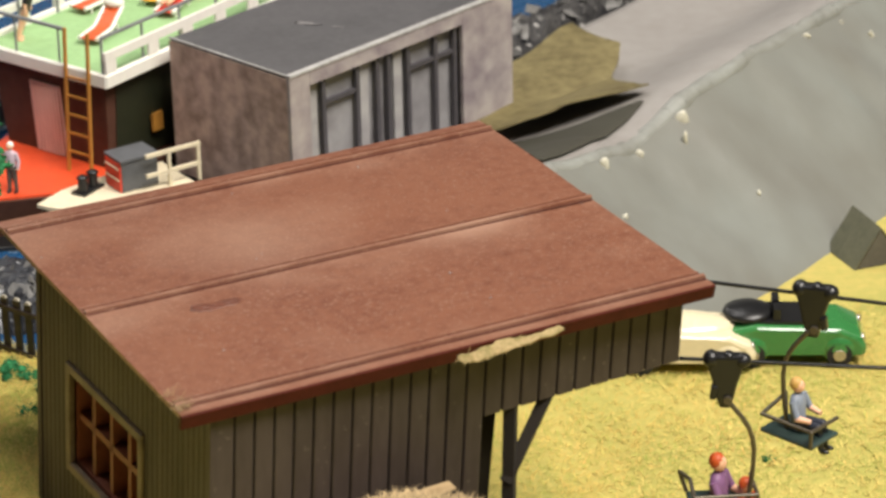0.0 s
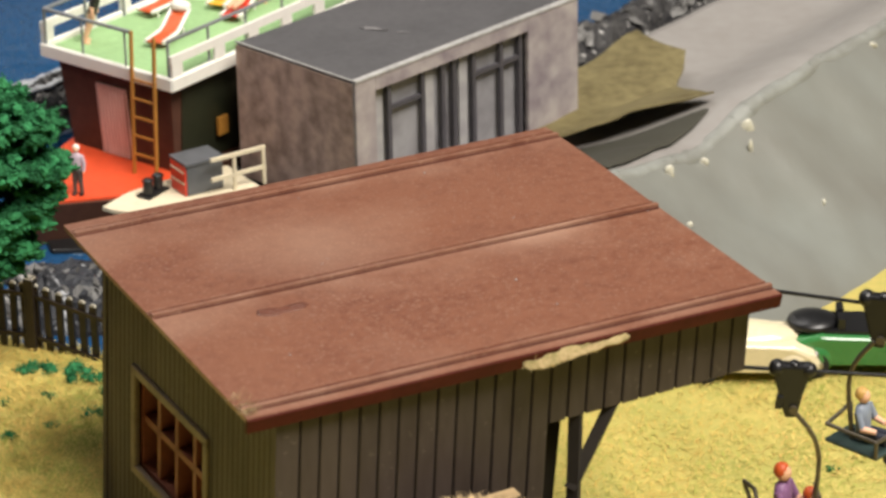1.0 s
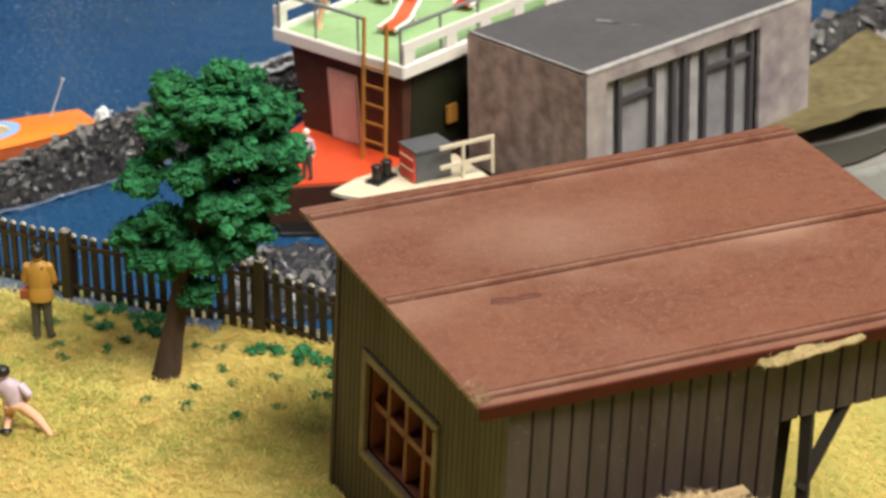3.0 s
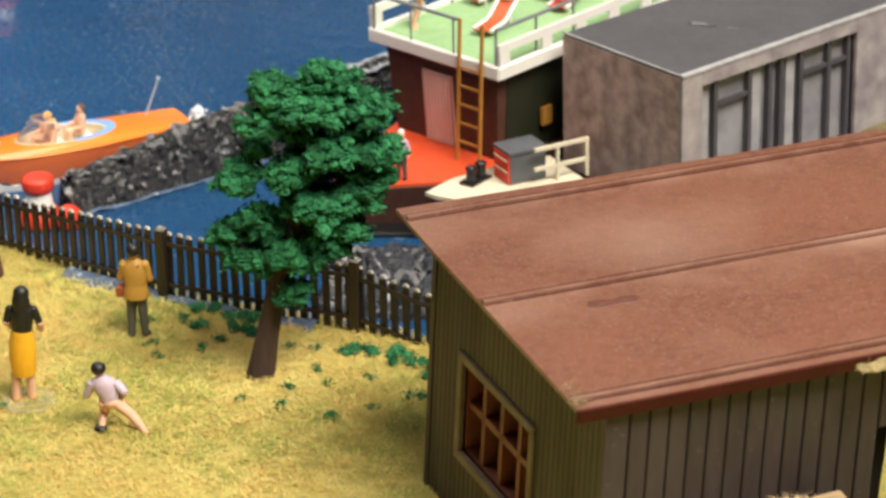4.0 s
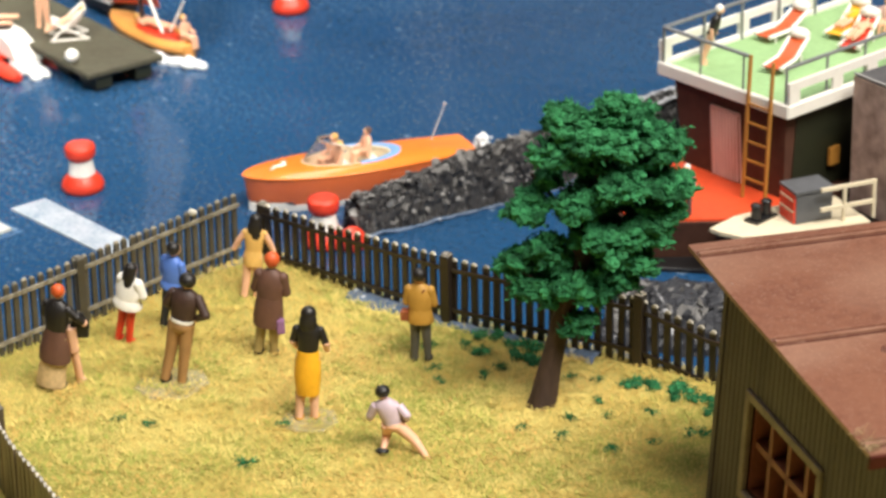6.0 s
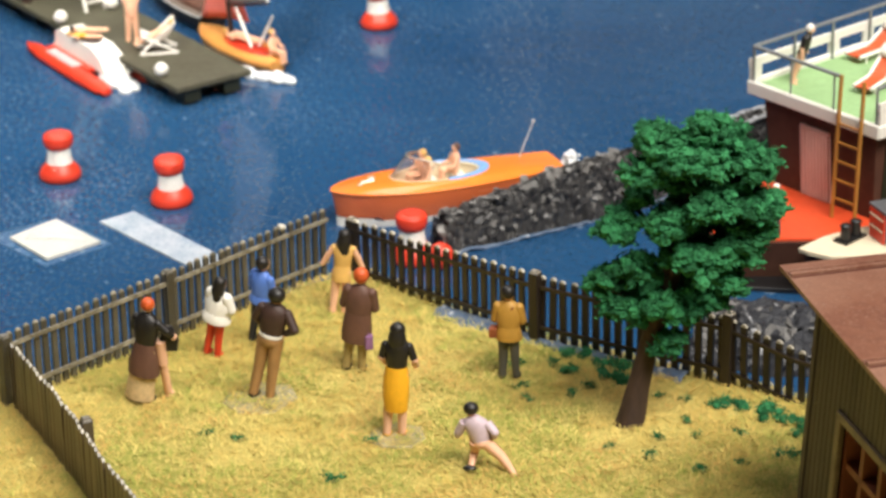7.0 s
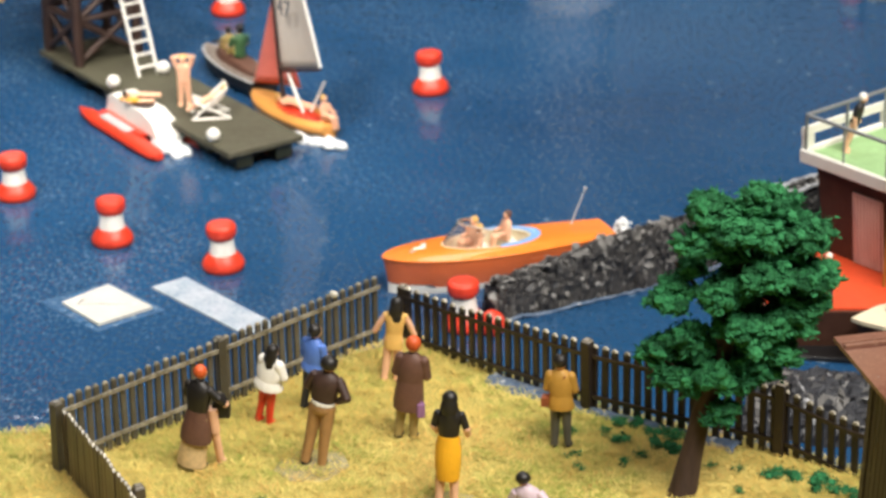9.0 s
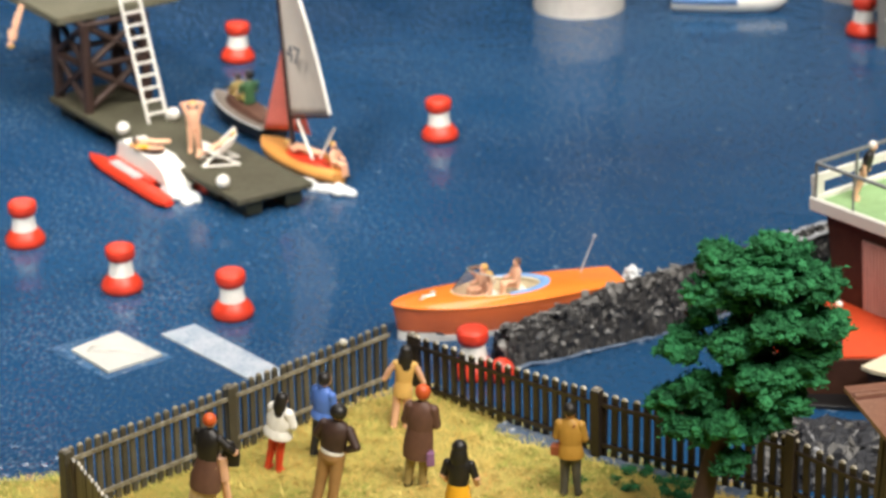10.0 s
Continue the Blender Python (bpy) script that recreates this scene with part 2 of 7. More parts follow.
M["steel"] = mat("grey_rail", (0.3, 0.31, 0.32), 0.4, 0.15, 500, 90, 0.05, metal=0.4)
M["grey"] = mat("grey_plastic", (0.11, 0.115, 0.125), 0.5, 0.2, 500, 90, 0.1)
M["black"] = mat("black_plastic", (0.012, 0.012, 0.013), 0.35, 0.2, 700, 90, 0.15)
M["wire"] = mat("bent_wire", (0.14, 0.12, 0.09), 0.4, 0.2, 700, 90, 0.1, metal=0.6)
M["dark_green"] = mat("seat_green", (0.03, 0.055, 0.05), 0.5, 0.2, 500, 90, 0.1)
M["skin"] = mat("skin_paint", (0.86, 0.5, 0.32), 0.5, 0.1, 700, 150, 0.05)
M["hair_black"] = mat("hair_black", (0.012, 0.01, 0.009), 0.45, 0.1)
M["hair_orange"] = mat("hair_orange", (0.62, 0.1, 0.02), 0.5, 0.15)
M["hair_blond"] = mat("hair_blond", (0.7, 0.42, 0.12), 0.5, 0.15)
M["coat_brown"] = mat("coat_brown", (0.13, 0.06, 0.04), 0.55, 0.2, 700, 150, 0.1)
M["jacket"] = mat("jacket_brown", (0.055, 0.027, 0.02), 0.55, 0.2, 700, 150, 0.1)
M["tan"] = mat("trousers_tan", (0.42, 0.23, 0.09), 0.55, 0.15, 700, 150, 0.1)
M["khaki"] = mat("khaki", (0.36, 0.27, 0.1), 0.55, 0.15, 700, 150, 0.1)
M["yellow"] = mat("skirt_yellow", (0.9, 0.45, 0.02), 0.5, 0.12, 700, 150, 0.1)
M["swim_yellow"] = mat("dress_yellow", (0.74, 0.45, 0.13), 0.5, 0.15, 700, 150, 0.1)
M["mustard"] = mat("jacket_mustard", (0.54, 0.29, 0.05), 0.5, 0.15, 700, 150, 0.1)
M["trouser_grey"] = mat("trousers_grey", (0.1, 0.095, 0.08), 0.55, 0.15, 700, 150, 0.1)
M["blue"] = mat("shirt_blue", (0.09, 0.2, 0.6), 0.5, 0.12, 700, 150, 0.1)
M["navy"] = mat("trousers_navy", (0.02, 0.024, 0.04), 0.5, 0.12, 700, 150, 0.1)
M["lilac"] = mat("shirt_lilac", (0.6, 0.48, 0.55), 0.5, 0.12, 700, 150, 0.1)
M["purple"] = mat("dress_purple", (0.25, 0.12, 0.25), 0.5, 0.12, 700, 150, 0.1)
M["shirt_grey"] = mat("shirt_grey_blue", (0.25, 0.29, 0.36), 0.5, 0.12, 700, 150, 0.1)
M["rider_green"] = mat("shirt_green", (0.05, 0.13, 0.05), 0.5, 0.2, 700, 150, 0.1)
M["yellow_pale"] = mat("shorts_pale_yellow", (0.72, 0.6, 0.2), 0.5, 0.12, 700, 150, 0.1)
M["deck_tan"] = mat("deck_tan_grey", (0.2, 0.16, 0.13), 0.45, 0.3, 500, 90, 0.1, second=(0.12, 0.09, 0.07))
M["bag"] = mat("bag_leather", (0.3, 0.08, 0.03), 0.5, 0.15)
M["orange"] = mat("orange_varnish", (0.9, 0.24, 0.03), 0.22, 0.15, 300, 60, 0.02, coat=0.5, stretch=(0.2, 1, 1), second=(0.68, 0.14, 0.02))
M["mahogany"] = mat("mahogany_varnish", (0.6, 0.14, 0.045), 0.25, 0.2, 300, 60, 0.02, coat=0.5, stretch=(0.2, 1, 1))
M["wood_pale"] = mat("boat_wood", (0.8, 0.37, 0.09), 0.4, 0.2, 400, 80, 0.05, stretch=(0.3, 1, 1))
M["sky_blue"] = mat("upholstery_blue", (0.2, 0.4, 0.75), 0.5, 0.1)
M["ink"] = mat("sail_print", (0.05, 0.07, 0.1), 0.7, 0.1)
M["dock"] = mat("dock_olive", (0.085, 0.08, 0.05), 0.7, 0.3, 900, 90, 0.3, second=(0.055, 0.05, 0.03))
M["timber"] = mat("tower_timber", (0.045, 0.022, 0.015), 0.6, 0.25, 700, 120, 0.2)
M["foam"] = mat("foam_white", (0.74, 0.76, 0.77), 0.6, 0.1, 900, 200, 0.6, depth=0.0004)
M["plate_white"] = mat("plate_white", (0.6, 0.59, 0.53), 0.45, 0.3, 700, 90, 0.3, second=(0.45, 0.46, 0.45))
M["plate_film"] = mat("film_frosted", (0.46, 0.5, 0.54), 0.5, 0.4, 1200, 130, 0.6, second=(0.2, 0.27, 0.36), depth=0.0003)
M["slope"] = mat("plaster_grey", (0.222, 0.232, 0.213), 0.35, 0.45, 60, 14, 0.3, second=(0.17, 0.165, 0.145), lo=0.76, hi=1.3, stretch=(1, 1, 0.35), depth=0.002)
M["terrace"] = mat("plaster_top", (0.285, 0.27, 0.255), 0.75, 0.2, 300, 25, 0.2, second=(0.22, 0.2, 0.185))
M["cloth"] = mat("olive_paper", (0.2, 0.165, 0.072), 0.8, 0.35, 400, 45, 0.3, second=(0.1, 0.078, 0.03), depth=0.0003)
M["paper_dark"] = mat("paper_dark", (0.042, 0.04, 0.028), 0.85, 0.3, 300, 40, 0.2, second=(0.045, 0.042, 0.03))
M["car_green"] = mat("car_green", (0.04, 0.2, 0.055), 0.25, 0.1, coat=0.6, bump=0)
M["car_cream"] = mat("car_cream", (0.75, 0.66, 0.45), 0.3, 0.08, coat=0.5, bump=0)
M["tyre"] = mat("tyre_rubber", (0.015, 0.014, 0.013), 0.8, 0.2)
M["chrome"] = mat("hub_chrome", (0.6, 0.55, 0.5), 0.3, 0.2, metal=0.8)
M["pillar"] = mat("pillar_grey", (0.75, 0.71, 0.64), 0.6, 0.15)
M["tent"] = mat("tent_grey_green", (0.26, 0.26, 0.18), 0.8, 0.2)
M["tent_dark"] = mat("tent_opening", (0.11, 0.1, 0.08), 0.9, 0.2)
M["hall_wall"] = mat("hall_wall", (0.05, 0.048, 0.045), 0.9, 0.15, 20, 2, 0.0)
M["hall_ceiling"] = mat("hall_ceiling", (0.26, 0.26, 0.25), 0.9, 0.1, 20, 2, 0.0)


def glass_material():
    m = bpy.data.materials.new("clear_plastic")
    m.use_nodes = True
    b = m.node_tree.nodes["Principled BSDF"]
    b.inputs["Base Color"].default_value = (1, 0.93, 0.88, 1)
    b.inputs["Roughness"].default_value = 0.05
    b.inputs["Transmission Weight"].default_value = 0.97
    b.inputs["IOR"].default_value = 1.12
    return m


def water_material():
    m = bpy.data.materials.new("painted_water")
    m.use_nodes = True
    t = m.node_tree
    n, l = t.nodes, t.links
    b = n["Principled BSDF"]
    co = n.new("ShaderNodeTexCoord")
    wide, fine, speck = (n.new("ShaderNodeTexNoise") for _ in range(3))
    for k, s, d in ((wide, 9, 5), (fine, 800, 2), (speck, 330, 4)):
        k.inputs["Scale"].default_value, k.inputs["Detail"].default_value = s, d
        l.new(co.outputs["Object"], k.inputs["Vector"])
    r = n.new("ShaderNodeValToRGB")
    r.color_ramp.elements[0].position, r.color_ramp.elements[0].color = 0.3, (0.009, 0.043, 0.112, 1)
    r.color_ramp.elements[1].position, r.color_ramp.elements[1].color = 0.72, (0.013, 0.07, 0.168, 1)
    l.new(wide.outputs["Fac"], r.inputs["Fac"])
    # pale specks in the colour: dust, and glitter of the ripples
    dust = n.new("ShaderNodeMapRange")
    dust.inputs["From Min"].default_value, dust.inputs["From Max"].default_value = 0.67, 0.75
    l.new(speck.outputs["Fac"], dust.inputs["Value"])
    mx = n.new("ShaderNodeMix")
    mx.data_type = "RGBA"
    mx.inputs["B"].default_value = (0.3, 0.4, 0.5, 1)
    sc = n.new("ShaderNodeMath")
    sc.operation = "MULTIPLY"
    sc.inputs[1].default_value = 0.55
    l.new(dust.outputs[0], sc.inputs[0])
    l.new(sc.outputs[0], mx.inputs["Factor"])
    l.new(r.outputs[0], mx.inputs["A"])
    # ripple glints painted into the colour as pale ticks, thickest towards the bathing raft
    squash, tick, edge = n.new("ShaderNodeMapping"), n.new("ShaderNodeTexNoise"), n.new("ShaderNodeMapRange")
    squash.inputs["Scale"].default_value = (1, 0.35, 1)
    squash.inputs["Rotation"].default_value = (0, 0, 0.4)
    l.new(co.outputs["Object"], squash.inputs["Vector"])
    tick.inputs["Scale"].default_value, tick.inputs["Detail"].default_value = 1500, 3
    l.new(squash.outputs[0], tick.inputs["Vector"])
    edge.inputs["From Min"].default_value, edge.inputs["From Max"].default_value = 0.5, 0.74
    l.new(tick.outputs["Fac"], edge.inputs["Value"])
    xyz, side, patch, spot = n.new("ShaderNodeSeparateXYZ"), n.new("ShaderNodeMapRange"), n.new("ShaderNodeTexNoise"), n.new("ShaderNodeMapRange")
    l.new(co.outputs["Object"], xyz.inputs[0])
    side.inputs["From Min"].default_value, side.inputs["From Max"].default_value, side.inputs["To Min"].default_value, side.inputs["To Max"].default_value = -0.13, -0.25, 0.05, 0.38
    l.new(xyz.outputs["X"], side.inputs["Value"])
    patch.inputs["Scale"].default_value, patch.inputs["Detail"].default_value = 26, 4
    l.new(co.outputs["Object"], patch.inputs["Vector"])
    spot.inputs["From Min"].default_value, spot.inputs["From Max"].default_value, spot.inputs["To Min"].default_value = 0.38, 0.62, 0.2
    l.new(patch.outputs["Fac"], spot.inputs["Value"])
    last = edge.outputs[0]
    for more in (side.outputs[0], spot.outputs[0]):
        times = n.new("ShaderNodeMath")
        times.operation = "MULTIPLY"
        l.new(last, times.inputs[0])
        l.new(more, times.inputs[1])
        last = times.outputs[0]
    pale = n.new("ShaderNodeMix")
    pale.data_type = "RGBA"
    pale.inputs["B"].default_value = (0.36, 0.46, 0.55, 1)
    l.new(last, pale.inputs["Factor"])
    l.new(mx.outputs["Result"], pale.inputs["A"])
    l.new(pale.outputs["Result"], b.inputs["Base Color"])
    b.inputs["Roughness"].default_value = 0.06
    b.inputs["IOR"].default_value = 1.33
    crest = n.new("ShaderNodeMapRange")
    crest.inputs["From Min"].default_value, crest.inputs["From Max"].default_value = 0.57, 0.72
    l.new(fine.outputs["Fac"], crest.inputs["Value"])
    bp = n.new("ShaderNodeBump")
    bp.inputs["Strength"].default_value, bp.inputs["Distance"].default_value = 0.75, 0.00034
    l.new(crest.outputs[0], bp.inputs["Height"])
    swell = n.new("ShaderNodeTexNoise")
    swell.inputs["Scale"].default_value, swell.inputs["Detail"].default_value = 210, 2
    l.new(co.outputs["Object"], swell.inputs["Vector"])
    low = n.new("ShaderNodeBump")
    low.inputs["Strength"].default_value, low.inputs["Distance"].default_value = 0.3, 0.0005
    l.new(swell.outputs["Fac"], low.inputs["Height"])
    l.new(low.outputs[0], bp.inputs["Normal"])
    l.new(bp.outputs[0], b.inputs["Normal"])
    return m


def cloth_material(name, colour):
    """Thin cloth that lets some light through from behind."""
    m = mat(name, colour, 0.8, 0.12, 500, 60, 0.1)
    n, l = m.node_tree.nodes, m.node_tree.links
    back, mix = n.new("ShaderNodeBsdfTranslucent"), n.new("ShaderNodeMixShader")
    back.inputs["Color"].default_value = (*colour, 1)
    mix.inputs[0].default_value = 0.45
    l.new(n["Principled BSDF"].outputs[0], mix.inputs[1])
    l.new(back.outputs[0], mix.inputs[2])
    l.new(mix.outputs[0], n["Material Output"].inputs["Surface"])
    return m


M["sail"] = cloth_material("sail_cloth", (0.93, 0.86, 0.78))
M["dock_pale"] = mat("dock_olive_pale", (0.16, 0.15, 0.1), 0.7, 0.3, 900, 70, 0.3, second=(0.1, 0.095, 0.06))
M["grey_light"] = mat("light_grey_plastic", (0.5, 0.5, 0.5), 0.4, 0.15, 500, 90, 0.1)
M["jib"] = cloth_material("jib_red", (0.98, 0.36, 0.3))
M["glass"] = glass_material()
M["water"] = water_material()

# ---------------------------------------------------------------- mesh helpers, in millimetres


def grow(bm, verts, faces, mi=0, smooth=False):
    vs = [bm.verts.new(v) for v in verts]
    for f in faces:
        face = bm.faces.new([vs[i] for i in f])
        face.material_index, face.smooth = mi, smooth
    return vs


def box(bm, c, s, mi=0, rz=0.0, top=1.0, ry=0.0, rx=0.0):
    m = Matrix.Translation(c) @ Euler((radians(rx), radians(ry), radians(rz))).to_matrix().to_4x4()
    vs = []
    for z in (-0.5, 0.5):
        k = top if z > 0 else 1.0
        for x, y in ((-0.5, -0.5), (0.5, -0.5), (0.5, 0.5), (-0.5, 0.5)):
            vs.append(m @ Vector((x * s[0] * k, y * s[1] * k, z * s[2])))
    return grow(bm, vs, [(3, 2, 1, 0), (4, 5, 6, 7), (0, 1, 5, 4), (1, 2, 6, 5), (2, 3, 7, 6), (3, 0, 4, 7)], mi)


def cap(bm, ring, mi):
    """Close a ring with a flat face and a sharp rim."""
    f = bm.faces.new(ring)
    f.material_index = mi
    for e in f.edges:
        e.smooth = False


def rod(bm, a, b, r0, r1=None, n=8, mi=0, smooth=True):
    a, b = Vector(a), Vector(b)
    r1 = r0 if r1 is None else r1
    q = (b - a).to_track_quat("Z", "Y")
    vs = []
    for p, r in ((a, r0), (b, r1)):
        for i in range(n):
            w = 2 * math.pi * i / n
            vs.append(p + q @ Vector((r * math.cos(w), r * math.sin(w), 0)))
    fs = [(i, (i + 1) % n, n + (i + 1) % n, n + i) for i in range(n)]
    made = grow(bm, vs, fs, mi, smooth)
    for ring in (made[:n][::-1], made[n:]):
        cap(bm, ring, mi)
    return made


def tube(bm, pts, r, n=8, mi=0):
    for a, b in zip(pts, pts[1:]):
        rod(bm, a, b, r, r, n, mi)
    for p in pts[1:-1]:
        ball(bm, p, (r, r, r), mi, n, 4)


def lathe(bm, profile, n=20, c=(0, 0, 0), mi=0, smooth=True, caps=True):
    vs, fs = [], []
    for r, z in profile:
        for i in range(n):
            w = 2 * math.pi * i / n
            vs.append((c[0] + r * math.cos(w), c[1] + r * math.sin(w), c[2] + z))
    for k in range(len(profile) - 1):
        for i in range(n):
            j = (i + 1) % n
            fs.append((k * n + i, k * n + j, (k + 1) * n + j, (k + 1) * n + i))
    made = grow(bm, vs, fs, mi, smooth)
    if caps:
        for ring in (made[:n][::-1], made[-n:]):
            cap(bm, ring, mi)


def ball(bm, c, s, mi=0, n=10, m=6, tilt=None):
    vs, fs = [(0, 0, -1)], []
    for k in range(1, m):
        a = math.pi * k / m - math.pi / 2
        for i in range(n):
            w = 2 * math.pi * i / n
            vs.append((math.cos(a) * math.cos(w), math.cos(a) * math.sin(w), math.sin(a)))
    vs.append((0, 0, 1))
    last = len(vs) - 1
    for i in range(n):
        j = (i + 1) % n
        fs.append((0, 1 + j, 1 + i))
        for k in range(m - 2):
            a, b = 1 + k * n, 1 + (k + 1) * n
            fs.append((a + i, a + j, b + j, b + i))
        fs.append((last, last - n + i, last - n + j))
    q = tilt.to_matrix() if tilt else Matrix.Identity(3)
    vs = [Vector(c) + q @ Vector((v[0] * s[0], v[1] * s[1], v[2] * s[2])) for v in vs]
    return grow(bm, vs, fs, mi, True)


def prism(bm, poly, z0, z1, mi=0):
    n = len(poly)
    vs = [(*p[:2], z0) for p in poly] + [(*p[:2], z1) for p in poly]
    grow(bm, vs, [tuple(range(n))[::-1], tuple(range(n, 2 * n))] + [(i, (i + 1) % n, n + (i + 1) % n, n + i) for i in range(n)], mi)


def loft(bm, rings, mi=0, smooth=True, caps=True):
    n = len(rings[0])
    vs = [p for r in rings for p in r]
    fs = [(k * n + i, k * n + (i + 1) % n, (k + 1) * n + (i + 1) % n, (k + 1) * n + i) for k in range(len(rings) - 1) for i in range(n)]
    made = grow(bm, vs, fs, mi, smooth)
    if caps:
        for ring in (made[:n][::-1], made[-n:]):
            cap(bm, ring, mi)


def sheet(bm, fn, nu, nv, thick=0.0, mi=0):
    """A curved sheet fn(u, v) with a thickness."""
    vs = [Vector(fn(i / nu, j / nv)) for j in range(nv + 1) for i in range(nu + 1)]
    fs = [(j * (nu + 1) + i, j * (nu + 1) + i + 1, (j + 1) * (nu + 1) + i + 1, (j + 1) * (nu + 1) + i) for j in range(nv) for i in range(nu)]
    made = grow(bm, vs, fs, mi, True)
    if thick:
        bmesh.ops.recalc_face_normals(bm, faces=bm.faces)
        bmesh.ops.solidify(bm, geom=list({f for v in made for f in v.link_faces}), thickness=thick)


def rough(bm, amount, scale, seed=0.0):
    for v in bm.verts:
        p = Vector(v.co) * scale + Vector((seed, seed * 1.7, -seed))
        v.co += Vector((noise.noise(p), noise.noise(p + Vector((31, 7, 3))), noise.noise(p + Vector((5, 17, 41))))) * amount


def bevel(bm, w, seg=2):
    bmesh.ops.bevel(bm, geom=bm.edges[:], offset=w, segments=seg, affect="EDGES", profile=0.6)


def mesh_of(name, bm, mats, fix=True):
    if fix:
        bmesh.ops.recalc_face_normals(bm, faces=bm.faces)
    bmesh.ops.scale(bm, vec=(MM, MM, MM), verts=bm.verts)
    me = bpy.data.meshes.new(name)
    bm.to_mesh(me)
    bm.free()
    for m in mats if isinstance(mats, (list, tuple)) else [mats]:
        me.materials.append(M[m])
    return me


def place(x, y, z, rz=0.0, rx=0.0, ry=0.0):
    return pose(x * MM, y * MM, z * MM, rx, ry, rz)


def thing(name, at, label, category, group="", kind=""):
    ob = new(name)
    ob.empty_display_size = 0.005
    ob.matrix_basis = at
    return tagged(ob, label, category, group, kind)


def part(name, bm, mats, parent, label=""):
    ob = new(name, mesh_of(name, bm, mats))
    ob.parent = parent
    return tagged(ob, label)


def share(name, me, parent, m):
    ob = new(name, me)
    ob.parent = parent
    ob.matrix_basis = m
    return ob


def solid(name, bm, mats, at, label, category, group="", kind="", fix=True):
    ob = new(name, mesh_of(name, bm, mats, fix))
    ob.matrix_basis = at
    return tagged(ob, label, category, group, kind)


def B():
    return bmesh.new()

# ---------------------------------------------------------------- ground, water, embankment


def smooth(a, b, x):
    k = min(1.0, max(0.0, (x - a) / (b - a)))
    return k * k * (3 - 2 * k)


SHORE = [(-172, 638.5), (-128, 613.5), (-102, 605.5), (-75, 595.5), (-48, 590), (-30, 640), (60, 720), (420, 720), (420, 290), (-480, 290),
         (-480, 470), (-330, 505), (-262, 553), (-240, 576), (-229, 583), (-221, 571), (-202, 599)]


def shore_distance(x, y):
    """Positive inside the land."""
    best, inside = 1e9, False
    n = len(SHORE)
    for i in range(n):
        (x0, y0), (x1, y1) = SHORE[i], SHORE[(i + 1) % n]
        dx, dy = x1 - x0, y1 - y0
        k = min(1, max(0, ((x - x0) * dx + (y - y0) * dy) / (dx * dx + dy * dy)))
        best = min(best, math.hypot(x - x0 - k * dx, y - y0 - k * dy))
        if (y0 > y) != (y1 > y) and x < x0 + (y - y0) * dx / dy:
            inside = not inside
    return best if inside else -best


def land(x, y):
    z = 10 - 22 * smooth(-20, 45, x + 0.25 * (y - 540))
    z += 0.8 * noise.noise(Vector((x * 0.03, y * 0.03, 0.3))) + 0.4 * noise.noise(Vector((x * 0.15, y * 0.15, 2.0)))
    d = math.hypot((x + 3) / 1.6, y - 482)
    z = max(z, 37 - 0.06 * d * d)
    return z


def build_ground():
    x0, x1, y0, y1, st = -480, 419, 297, 722, 2.6
    nx, ny = int((x1 - x0) / st), int((y1 - y0) / st)
    vs = []
    for j in range(ny + 1):
        for i in range(nx + 1):
            x, y = x0 + i * st, y0 + j * st
            d = shore_distance(x, y)
            k = smooth(-2.2, 1.2, d)
            vs.append((x * MM, y * MM, (land(x, y) * k + (1 - k) * -4) * MM))
    fs = [(j * (nx + 1) + i, j * (nx + 1) + i + 1, (j + 1) * (nx + 1) + i + 1, (j + 1) * (nx + 1) + i) for j in range(ny) for i in range(nx)]
    me = bpy.data.meshes.new("ground")
    me.from_pydata(vs, [], fs)
    me.materials.append(M["soil"])
    me.shade_smooth()
    tagged(new("ground", me), "yellow-green model lawn on a low shore", "lawn", kind="structure")


def inside_land(x, y):
    """Which of the points lie on land, for arrays."""
    inside = np.zeros(len(x), bool)
    n = len(SHORE)
    for i in range(n):
        (x0, y0), (x1, y1) = SHORE[i], SHORE[(i + 1) % n]
        inside ^= ((y0 > y) != (y1 > y)) & (x < x0 + (y - y0) * (x1 - x0) / (y1 - y0 + 1e-9))
    return inside


